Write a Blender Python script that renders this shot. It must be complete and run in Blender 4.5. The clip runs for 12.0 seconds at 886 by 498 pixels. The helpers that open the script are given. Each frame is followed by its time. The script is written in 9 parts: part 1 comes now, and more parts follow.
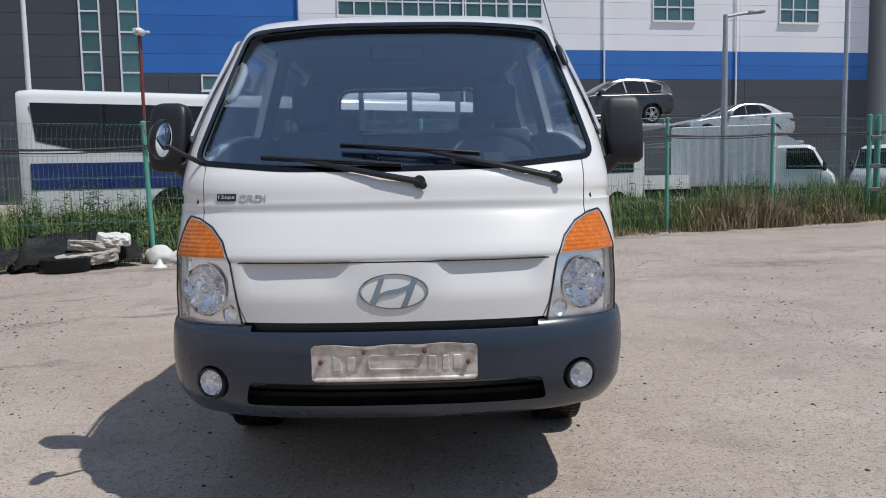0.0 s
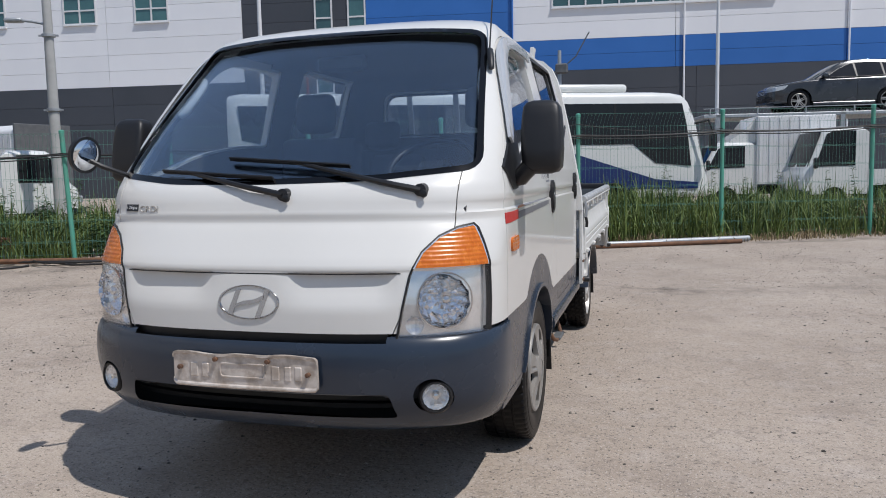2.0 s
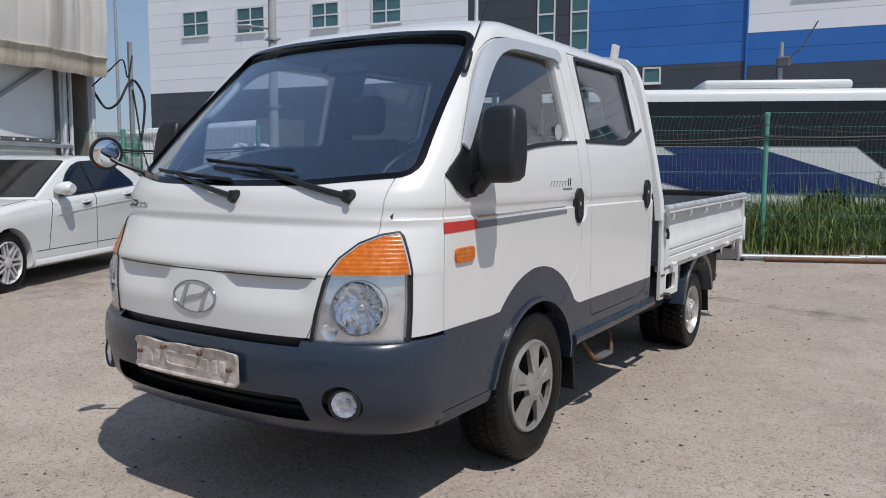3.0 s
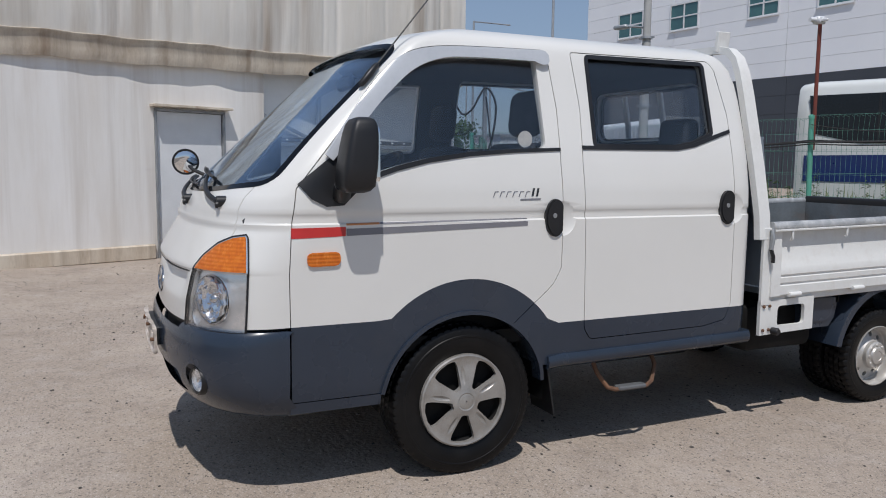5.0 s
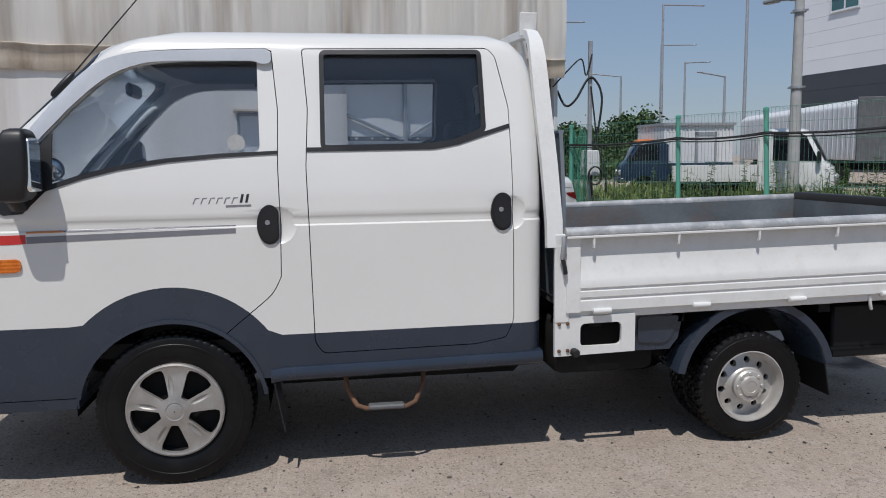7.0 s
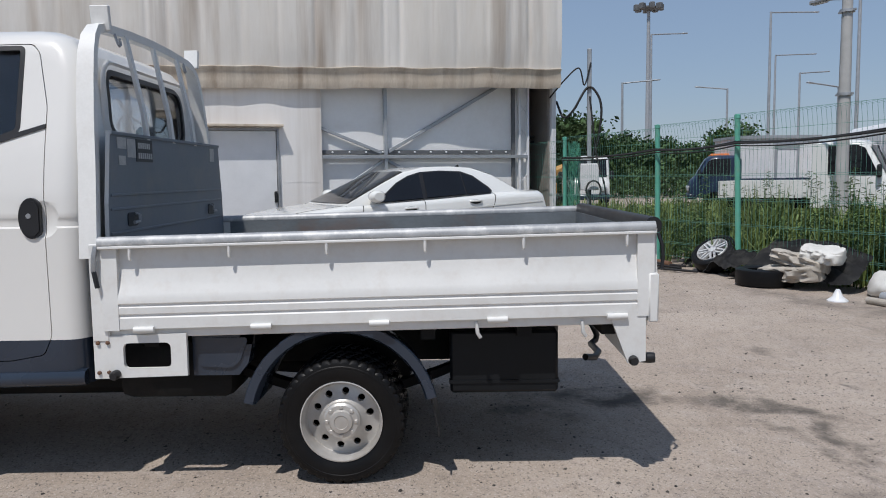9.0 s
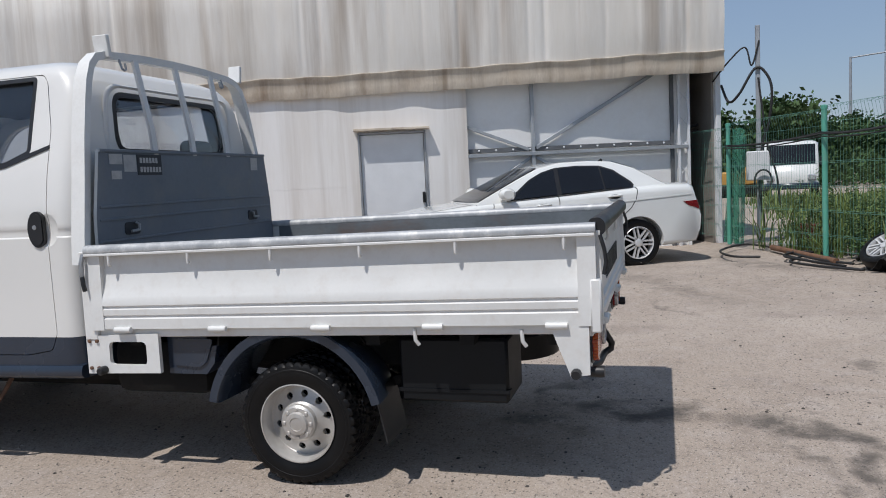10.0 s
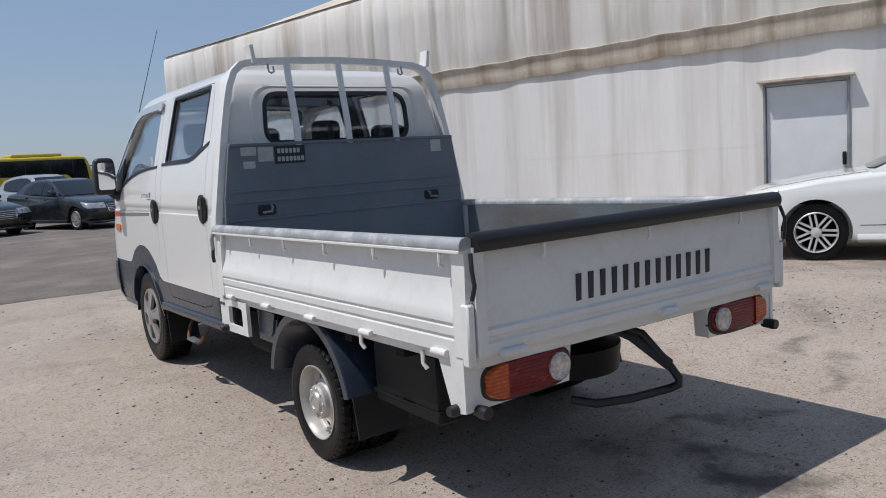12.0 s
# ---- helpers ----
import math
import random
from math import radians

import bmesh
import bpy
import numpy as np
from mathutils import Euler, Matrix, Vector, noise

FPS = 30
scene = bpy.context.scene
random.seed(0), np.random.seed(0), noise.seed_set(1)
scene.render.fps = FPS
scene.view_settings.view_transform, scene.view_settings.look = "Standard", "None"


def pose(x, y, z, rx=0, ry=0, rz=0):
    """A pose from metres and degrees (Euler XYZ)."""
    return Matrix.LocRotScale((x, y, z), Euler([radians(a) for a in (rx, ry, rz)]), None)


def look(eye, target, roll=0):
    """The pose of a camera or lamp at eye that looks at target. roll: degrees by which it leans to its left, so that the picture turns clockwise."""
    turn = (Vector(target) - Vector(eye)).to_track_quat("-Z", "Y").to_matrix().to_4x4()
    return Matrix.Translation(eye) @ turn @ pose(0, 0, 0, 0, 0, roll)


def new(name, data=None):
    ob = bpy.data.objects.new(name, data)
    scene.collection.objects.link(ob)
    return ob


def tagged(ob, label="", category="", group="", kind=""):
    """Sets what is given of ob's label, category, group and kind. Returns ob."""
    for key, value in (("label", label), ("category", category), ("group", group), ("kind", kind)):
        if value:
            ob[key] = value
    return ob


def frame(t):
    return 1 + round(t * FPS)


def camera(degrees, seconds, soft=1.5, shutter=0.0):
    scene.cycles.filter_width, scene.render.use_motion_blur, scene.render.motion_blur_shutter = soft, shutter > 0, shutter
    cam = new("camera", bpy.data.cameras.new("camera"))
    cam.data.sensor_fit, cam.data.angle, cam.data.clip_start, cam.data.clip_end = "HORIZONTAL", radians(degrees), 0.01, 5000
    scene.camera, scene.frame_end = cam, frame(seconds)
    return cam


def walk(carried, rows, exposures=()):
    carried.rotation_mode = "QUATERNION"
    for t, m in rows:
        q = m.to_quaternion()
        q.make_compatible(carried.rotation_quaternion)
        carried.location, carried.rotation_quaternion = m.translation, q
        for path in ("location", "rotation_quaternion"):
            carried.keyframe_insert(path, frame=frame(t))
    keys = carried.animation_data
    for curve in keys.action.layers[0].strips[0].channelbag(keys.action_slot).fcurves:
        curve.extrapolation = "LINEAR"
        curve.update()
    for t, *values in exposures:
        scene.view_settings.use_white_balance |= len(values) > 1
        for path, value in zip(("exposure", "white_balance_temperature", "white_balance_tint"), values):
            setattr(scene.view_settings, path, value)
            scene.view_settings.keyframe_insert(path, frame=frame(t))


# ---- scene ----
cam = camera(60.0, 12.0, soft=1.0)
PATH = [
    (0, (0.129, -2.391, 1.194), (0.16, -0.4, 1.006), -1.1),
    (0.5, (0.222, -2.395, 1.199), (0.244, -0.404, 1.012), -1.1),
    (1, (0.549, -2.405, 1.221), (0.402, -0.419, 1.036), -1.7),
    (1.5, (0.945, -2.298, 1.221), (0.654, -0.328, 1.033), -1.4),
    (2, (1.382, -2.168, 1.243), (0.829, -0.256, 1.046), -1.2),
    (2.5, (1.832, -1.969, 1.246), (0.958, -0.181, 1.048), 0.2),
    (3, (2.285, -1.672, 1.275), (1.202, -0.003, 1.072), 0.3),
    (3.2, (2.465, -1.555, 1.286), (1.239, 0.008, 1.077), 0.0),
    (3.5, (2.729, -1.371, 1.303), (1.364, 0.074, 1.084), -0.6),
    (3.7, (2.874, -1.216, 1.324), (1.43, 0.148, 1.086), -0.5),
    (5.3, (3.847, 0.197, 1.348), (1.966, 0.842, 1.136), 0.4),
    (5.5, (3.917, 0.394, 1.371), (1.997, 0.912, 1.156), 0.1),
    (6, (3.996, 0.906, 1.375), (2.047, 1.295, 1.156), -0.5),
    (6.5, (4.103, 1.477, 1.379), (2.149, 1.845, 1.164), -0.6),
    (6.7, (4.116, 1.661, 1.387), (2.161, 2.015, 1.161), -0.7),
    (8.3, (4.054, 3.637, 1.304), (2.062, 3.641, 1.123), -0.3),
    (8.5, (4.029, 3.855, 1.306), (2.037, 3.86, 1.126), -0.7),
    (9, (3.938, 4.43, 1.289), (1.946, 4.422, 1.103), -0.8),
    (9.5, (3.854, 4.962, 1.295), (1.871, 4.774, 1.113), -1.5),
    (10, (3.7, 5.511, 1.284), (1.786, 4.956, 1.104), -2.8),
    (10.5, (3.48, 6.018, 1.301), (1.673, 5.181, 1.117), -2.7),
    (11, (3.167, 6.467, 1.306), (1.519, 5.355, 1.081), -2.1),
    (11.5, (2.749, 6.845, 1.338), (1.309, 5.478, 1.1), -2.6),
    (12, (2.272, 7.144, 1.35), (1.123, 5.524, 1.116), -3.6),
]
walk(cam, [(t, look(eye, target, roll)) for t, eye, target, roll in PATH], [(0.0, -0.04, 6400, 11), (2.0, -0.09, 6400, 11), (3.7, -0.16, 6400, 11), (5.5, -0.24, 6400, 11), (6.5, -0.24, 6400, 11), (8.5, -0.15, 6400, 11), (10.5, -0.10, 6400, 11), (12.0, -0.07, 6400, 11)])

# ---------- world, sun, exposure ----------
SUN = Vector((0.53, -0.235, 1.09)).normalized()
world = bpy.data.worlds.new("world")
scene.world = world
world.use_nodes = True
wn = world.node_tree
sky = wn.nodes.new("ShaderNodeTexSky")
sky.sky_type = "NISHITA"
sky.sun_disc = False
sky.sun_elevation = math.asin(SUN.z)
sky.sun_rotation = math.atan2(SUN.x, SUN.y)
sky.air_density, sky.dust_density, sky.ozone_density = 1.1, 0.5, 2.2
haze = wn.nodes.new("ShaderNodeMix")
haze.data_type = "RGBA"
haze.inputs[0].default_value = 0.6
haze.inputs[7].default_value = (2.85, 3.85, 5.6, 1)   # thin summer haze, even over the whole sky
wn.links.new(sky.outputs[0], haze.inputs[6])
wn.links.new(haze.outputs[2], wn.nodes["Background"].inputs[0])
wn.nodes["Background"].inputs[1].default_value = 0.098
sun_data = bpy.data.lights.new("sun", "SUN")
sun_data.energy, sun_data.angle, sun_data.color = 3.75, radians(0.55), (1.0, 0.965, 0.92)
sun_lamp = new("sun", sun_data)
sun_lamp.matrix_world = look((20, -9, 42), (20 - SUN.x, -9 - SUN.y, 42 - SUN.z))

# ---------- materials ----------
def mat(name, a, b=None, rough=0.6, scale=6.0, bump=0.0, bscale=None, metal=0.0, coat=0.0, spec=0.5, stretch=(1, 1, 1),
        fine=0.25, lo=0.35, hi=0.65, dirt=None, dscale=1.3, damt=0.5, vary=0.0, island=False, rvar=0.12, trans=0.0, alpha=1.0, sub=0.0):
    """A surface of two colours mixed by noise at two scales, with grain in the relief, and stains of a third colour."""
    m = bpy.data.materials.new(name)
    m.use_nodes = True
    n, l = m.node_tree.nodes, m.node_tree.links
    p = n["Principled BSDF"]
    p.inputs["Metallic"].default_value = metal
    p.inputs["Coat Weight"].default_value = coat
    p.inputs["Coat Roughness"].default_value = 0.06
    p.inputs["Specular IOR Level"].default_value = spec
    p.inputs["Transmission Weight"].default_value = trans
    p.inputs["Alpha"].default_value = alpha
    if sub:
        p.inputs["Subsurface Weight"].default_value = sub
    b = b or tuple(c * 0.85 for c in a)
    tc = n.new("ShaderNodeTexCoord")
    mp = n.new("ShaderNodeMapping")
    mp.inputs["Scale"].default_value = stretch
    l.new(tc.outputs["Object"], mp.inputs[0])
    big = n.new("ShaderNodeTexNoise")
    big.inputs["Scale"].default_value, big.inputs["Detail"].default_value = scale, 5
    l.new(mp.outputs[0], big.inputs["Vector"])
    small = n.new("ShaderNodeTexNoise")
    small.inputs["Scale"].default_value, small.inputs["Detail"].default_value = (bscale or scale * 14), 3
    l.new(mp.outputs[0], small.inputs["Vector"])
    mx = n.new("ShaderNodeMix")
    mx.inputs[0].default_value = fine
    l.new(big.outputs[0], mx.inputs[2])
    l.new(small.outputs[0], mx.inputs[3])
    ramp = n.new("ShaderNodeValToRGB")
    ramp.color_ramp.elements[0].position, ramp.color_ramp.elements[0].color = lo, (*b, 1)
    ramp.color_ramp.elements[1].position, ramp.color_ramp.elements[1].color = hi, (*a, 1)
    l.new(mx.outputs[0], ramp.inputs[0])
    colour = ramp.outputs[0]
    if dirt:
        dn = n.new("ShaderNodeTexNoise")
        dn.inputs["Scale"].default_value, dn.inputs["Detail"].default_value, dn.inputs["Roughness"].default_value = dscale, 7, 0.65
        l.new(mp.outputs[0], dn.inputs["Vector"])
        dr = n.new("ShaderNodeMapRange")
        dr.inputs[1].default_value, dr.inputs[2].default_value, dr.inputs[4].default_value = 0.5, 0.72, damt
        l.new(dn.outputs[0], dr.inputs[0])
        dm = n.new("ShaderNodeMix")
        dm.data_type = "RGBA"
        l.new(dr.outputs[0], dm.inputs[0])
        l.new(colour, dm.inputs[6])
        dm.inputs[7].default_value = (*dirt, 1)
        colour = dm.outputs[2]
    if vary:
        rnd = n.new("ShaderNodeNewGeometry") if island else n.new("ShaderNodeObjectInfo")
        mr = n.new("ShaderNodeMapRange")
        mr.inputs[3].default_value, mr.inputs[4].default_value = 1 - vary, 1 + vary
        l.new(rnd.outputs["Random Per Island" if island else "Random"], mr.inputs[0])
        hv = n.new("ShaderNodeHueSaturation")
        l.new(mr.outputs[0], hv.inputs["Value"])
        l.new(colour, hv.inputs["Color"])
        colour = hv.outputs[0]
    l.new(colour, p.inputs["Base Color"])
    rr = n.new("ShaderNodeMapRange")
    rr.inputs[3].default_value, rr.inputs[4].default_value = max(0.02, rough - rvar), min(1, rough + rvar)
    l.new(big.outputs[0], rr.inputs[0])
    l.new(rr.outputs[0], p.inputs["Roughness"])
    if bump:
        bp = n.new("ShaderNodeBump")
        bp.inputs["Strength"].default_value, bp.inputs["Distance"].default_value = 1.0, bump
        l.new(mx.outputs[0], bp.inputs["Height"])
        l.new(bp.outputs[0], p.inputs["Normal"])
    return m


def ribbed(m, colour, scale, axis="Z", depth=0.002, amount=0.7):
    """Moulded ribs across a lens."""
    n, l = m.node_tree.nodes, m.node_tree.links
    p = n["Principled BSDF"]
    base = p.inputs["Base Color"].links[0].from_socket
    tc = n.new("ShaderNodeTexCoord")
    wave = n.new("ShaderNodeTexWave")
    wave.bands_direction = axis
    wave.inputs["Scale"].default_value, wave.inputs["Distortion"].default_value, wave.inputs["Detail"].default_value = scale, 1.0, 1.0
    l.new(tc.outputs["Object"], wave.inputs["Vector"])
    amt = n.new("ShaderNodeMath")
    amt.operation, amt.inputs[1].default_value = "MULTIPLY", amount
    l.new(wave.outputs["Fac"], amt.inputs[0])
    mix = n.new("ShaderNodeMix")
    mix.data_type = "RGBA"
    l.new(amt.outputs[0], mix.inputs[0])
    l.new(base, mix.inputs[6])
    mix.inputs[7].default_value = (*colour, 1)
    l.new(mix.outputs[2], p.inputs["Base Color"])
    bp = n.new("ShaderNodeBump")
    bp.inputs["Distance"].default_value = depth
    l.new(wave.outputs["Fac"], bp.inputs["Height"])
    l.new(bp.outputs[0], p.inputs["Normal"])


def glass(name, tint, rough=0.02, gloss=0.055, sheen=(0.9, 0.9, 0.9)):
    """Window glass: a tinted see-through sheet under a glossy skin."""
    m = bpy.data.materials.new(name)
    m.use_nodes = True
    n, l = m.node_tree.nodes, m.node_tree.links
    n.remove(n["Principled BSDF"])
    t = n.new("ShaderNodeBsdfTransparent")
    t.inputs[0].default_value = (*tint, 1)
    g = n.new("ShaderNodeBsdfGlossy")
    g.inputs["Roughness"].default_value = rough
    g.inputs["Color"].default_value = (*sheen, 1)
    f = n.new("ShaderNodeLayerWeight")
    f.inputs[0].default_value = 0.5
    pw = n.new("ShaderNodeMath")
    pw.operation, pw.inputs[1].default_value = "POWER", 4.0
    l.new(f.outputs["Facing"], pw.inputs[0])
    ad = n.new("ShaderNodeMath")
    ad.operation, ad.inputs[1].default_value, ad.inputs[2].default_value = "MULTIPLY_ADD", 0.9, gloss
    l.new(pw.outputs[0], ad.inputs[0])
    mix = n.new("ShaderNodeMixShader")
    l.new(ad.outputs[0], mix.inputs[0])
    l.new(t.outputs[0], mix.inputs[1])
    l.new(g.outputs[0], mix.inputs[2])
    l.new(mix.outputs[0], n["Material Output"].inputs[0])
    return m


WHITE = mat("white_paint", (0.725, 0.715, 0.685), (0.695, 0.685, 0.655), rough=0.30, scale=1.5, coat=0.5, fine=0.1, rvar=0.06)
OLD_WHITE = mat("worn_white_paint", (0.72, 0.72, 0.70), (0.66, 0.66, 0.64), rough=0.42, scale=3, coat=0.15, dirt=(0.40, 0.31, 0.23), dscale=13, damt=0.17, bump=0.0004, bscale=60)
SLATE = mat("slate_plastic", (0.024, 0.035, 0.055), (0.020, 0.029, 0.046), rough=0.26, scale=4, coat=0.15, bump=0.0001, bscale=400, dirt=(0.07, 0.072, 0.078), dscale=2.2, damt=0.2)
BLACK = mat("black_plastic", (0.013, 0.013, 0.015), (0.009, 0.009, 0.010), rough=0.45, scale=6, bump=0.0003, bscale=350)
UNDER = mat("dusty_underbody", (0.014, 0.014, 0.014), (0.009, 0.009, 0.009), rough=0.8, spec=0.2, scale=5, dirt=(0.045, 0.038, 0.03), dscale=4, damt=0.35)
RUBBER = mat("tyre_rubber", (0.0060, 0.0060, 0.0065), (0.0040, 0.0040, 0.0045), rough=0.42, spec=0.22, scale=9, bump=0.0005, bscale=120, dirt=(0.020, 0.018, 0.016), dscale=9, damt=0.25)
BADGE = mat("badge_chrome", (0.50, 0.50, 0.51), (0.40, 0.40, 0.41), rough=0.16, metal=1.0, rvar=0.05)
CHROME = mat("chrome", (0.8, 0.8, 0.8), (0.7, 0.7, 0.7), rough=0.12, metal=1.0, rvar=0.05)
LINING = mat("cab_lining", (0.11, 0.11, 0.115), (0.09, 0.09, 0.095), rough=0.85, scale=8)
SILVER = mat("silver_paint", (0.58, 0.565, 0.54), (0.48, 0.465, 0.44), rough=0.40, metal=0.45, scale=8, dirt=(0.26, 0.21, 0.16), dscale=7, damt=0.35)
COVER = mat("scuffed_cover_paint", (0.40, 0.385, 0.365), (0.29, 0.275, 0.255), rough=0.42, metal=0.45, scale=12, dirt=(0.20, 0.155, 0.115), dscale=9, damt=0.45, bump=0.0004)
ALLOY = mat("bright_alloy", (0.72, 0.72, 0.72), (0.62, 0.62, 0.62), rough=0.35, metal=0.4, scale=8)
STEEL = mat("grey_steel", (0.40, 0.41, 0.42), (0.28, 0.29, 0.30), rough=0.5, metal=0.6, scale=6, bump=0.0006)
BEDGREY = mat("bed_grey_paint", (0.152, 0.180, 0.212), (0.125, 0.148, 0.178), rough=0.5, scale=3, dirt=(0.20, 0.20, 0.19), dscale=4, damt=0.5, bump=0.0006)
BEDWORN = mat("scratched_grey_steel", (0.19, 0.21, 0.225), (0.12, 0.135, 0.145), rough=0.45, metal=0.2, scale=5, stretch=(1, 0.5, 1), dirt=(0.20, 0.11, 0.07), dscale=3.2, damt=0.7, bump=0.0008)
AMBER = mat("amber_lens", (0.74, 0.22, 0.02), (0.46, 0.085, 0.006), rough=0.25, scale=55, stretch=(1, 1, 0.6), spec=0.35, coat=0.2, bump=0.0010, bscale=130, lo=0.25, hi=0.75)
RED = mat("red_lens", (0.26, 0.005, 0.005), (0.10, 0.003, 0.004), rough=0.25, scale=8, stretch=(1, 1, 6), spec=0.35, coat=0.15, bump=0.002, bscale=50)
PLATE = mat("dirty_plate", (0.64, 0.58, 0.53), (0.45, 0.39, 0.34), rough=0.45, metal=0.2, scale=22, bump=0.004, bscale=34, dirt=(0.34, 0.25, 0.18), dscale=16, damt=0.7, lo=0.42, hi=0.56)
FABRIC = mat("seat_fabric", (0.058, 0.062, 0.072), (0.040, 0.043, 0.050), rough=0.9, scale=20, bump=0.001)
TRIMDARK = mat("dark_trim", (0.06, 0.062, 0.068), (0.045, 0.047, 0.05), rough=0.7, scale=20, bump=0.0005)
TRIMGREY = mat("light_grey_trim", (0.72, 0.72, 0.71), (0.64, 0.64, 0.63), rough=0.6, scale=6)
REFLECT = mat("reflector", (0.93, 0.93, 0.93), (0.80, 0.81, 0.82), rough=0.13, metal=0.72, scale=30, fine=0.3, lo=0.40, hi=0.60, bump=0.0012, bscale=55, rvar=0.05)
DEEP_AMBER = mat("deep_amber_lens", (0.62, 0.13, 0.012), (0.36, 0.040, 0.004), rough=0.2, scale=55, stretch=(1, 1, 0.6), spec=0.4, coat=0.3, bump=0.0010, bscale=130, lo=0.25, hi=0.75)
ribbed(AMBER, (0.50, 0.105, 0.010), 22, depth=0.0008, amount=0.35)
ribbed(DEEP_AMBER, (0.30, 0.035, 0.004), 24)
ribbed(RED, (0.12, 0.003, 0.004), 26)
CLEAR_LENS = mat("clear_lens", (0.62, 0.60, 0.58), (0.34, 0.32, 0.31), rough=0.18, metal=0.35, scale=45, fine=0.3, lo=0.35, hi=0.65, bump=0.0010, bscale=90)
CHROMEBOWL = mat("bright_bowl", (0.95, 0.95, 0.95), (0.88, 0.88, 0.90), rough=0.07, metal=1.0, scale=30, rvar=0.03)
GLASS = glass("clear_glass", (0.92, 0.965, 1.0), 0.02, 0.115, (0.78, 0.88, 1.0))
TINT = glass("tinted_glass", (0.88, 0.90, 0.92), 0.02, 0.06)
FRIT = mat("black_glass_edge", (0.003, 0.003, 0.004), (0.002, 0.002, 0.003), rough=0.10, spec=0.35, rvar=0.02)
LENS = glass("lens_glass", (0.985, 0.985, 0.985), 0.02, 0.035)
GROUND = mat("sandy_concrete", (0.412, 0.343, 0.282), (0.325, 0.269, 0.220), rough=0.92, scale=0.9, bscale=38, fine=0.5, bump=0.010, dirt=(0.31, 0.28, 0.25), dscale=0.35, damt=0.35, spec=0.2)
PLASTER = mat("stained_white_panel", (0.82, 0.80, 0.775), (0.75, 0.725, 0.69), rough=0.7, scale=1.1, stretch=(1, 1, 0.16), dirt=(0.58, 0.51, 0.43), dscale=1.4, damt=0.38, bump=0.002)
TARP = mat("stained_tarpaulin", (0.76, 0.735, 0.69), (0.67, 0.63, 0.565), rough=0.6, scale=1.6, stretch=(1, 1, 0.12), dirt=(0.44, 0.36, 0.28), dscale=1.8, damt=0.48, bump=0.003)

CLIPGREY = mat("clear_grey_visor", (0.50, 0.52, 0.55), (0.43, 0.45, 0.48), rough=0.12, scale=4, coat=0.6)
MIRROR = mat("mirror_glass", (0.85, 0.86, 0.87), (0.83, 0.84, 0.85), rough=0.03, metal=1.0, rvar=0.01)
INK = mat("dark_lettering", (0.02, 0.024, 0.03), (0.016, 0.02, 0.026), rough=0.5, scale=20)
STRIPE_RED = mat("red_decal", (0.55, 0.035, 0.03), (0.5, 0.03, 0.03), rough=0.35, scale=12)
STRIPE_GREY = mat("grey_decal", (0.20, 0.20, 0.22), (0.18, 0.18, 0.2), rough=0.35, scale=12)
STRIPE_TAN = mat("orange_decal", (0.62, 0.25, 0.09), (0.55, 0.22, 0.08), rough=0.35, scale=12)
RUSTRED = mat("red_oxide_paint", (0.20, 0.045, 0.03), (0.13, 0.03, 0.02), rough=0.7, scale=8)
RUST = mat("rusted_steel", (0.20, 0.10, 0.055), (0.10, 0.055, 0.035), rough=0.85, scale=14, bump=0.002)
PAPER = mat("faded_sticker", (0.50, 0.50, 0.48), (0.32, 0.33, 0.34), rough=0.7, scale=22, fine=0.5)

GREENPOST = mat("green_coated_steel", (0.10, 0.36, 0.27), (0.08, 0.30, 0.22), rough=0.45, scale=5, dirt=(0.22, 0.24, 0.2), dscale=6, damt=0.4)
GREENWIRE = mat("green_wire", (0.13, 0.30, 0.24), (0.10, 0.24, 0.19), rough=0.5, scale=5)
CABLE = mat("black_cable", (0.012, 0.012, 0.013), (0.02, 0.02, 0.02), rough=0.6, scale=8)
GALV = mat("galvanised_steel", (0.42, 0.44, 0.46), (0.34, 0.36, 0.38), rough=0.5, metal=0.4, scale=5)
CONCRETE = mat("pole_concrete", (0.46, 0.46, 0.45), (0.38, 0.38, 0.37), rough=0.85, scale=4, bump=0.002)
BLADE = mat("grass_blade", (0.155, 0.208, 0.052), (0.078, 0.115, 0.026), rough=0.65, scale=1.2, vary=0.35, island=True, sub=0.0)
DRYBLADE = mat("dry_grass", (0.34, 0.265, 0.155), (0.20, 0.15, 0.085), rough=0.8, scale=1.5, vary=0.35, island=True)
LEAF = mat("weed_leaf", (0.10, 0.17, 0.045), (0.05, 0.095, 0.025), rough=0.6, scale=3, vary=0.3, island=True)
TREELEAF = mat("tree_leaf", (0.065, 0.12, 0.035), (0.03, 0.065, 0.018), rough=0.7, scale=0.6, vary=0.35, island=True)
BARK = mat("bark", (0.12, 0.09, 0.065), (0.07, 0.05, 0.035), rough=0.9, scale=8, bump=0.01)
PANELWHITE = mat("white_cladding", (0.83, 0.84, 0.86), (0.79, 0.80, 0.83), rough=0.5, scale=0.3, stretch=(1, 1, 0.3), fine=0.1, vary=0.025)
PANELBLUE = mat("blue_cladding", (0.030, 0.150, 0.47), (0.026, 0.135, 0.43), rough=0.45, scale=0.4, fine=0.1, vary=0.05)
PANELDARK = mat("charcoal_cladding", (0.060, 0.066, 0.080), (0.052, 0.058, 0.070), rough=0.5, scale=0.4, fine=0.1, vary=0.06)
ALU = mat("white_aluminium", (0.72, 0.73, 0.74), (0.66, 0.67, 0.68), rough=0.4, scale=4)
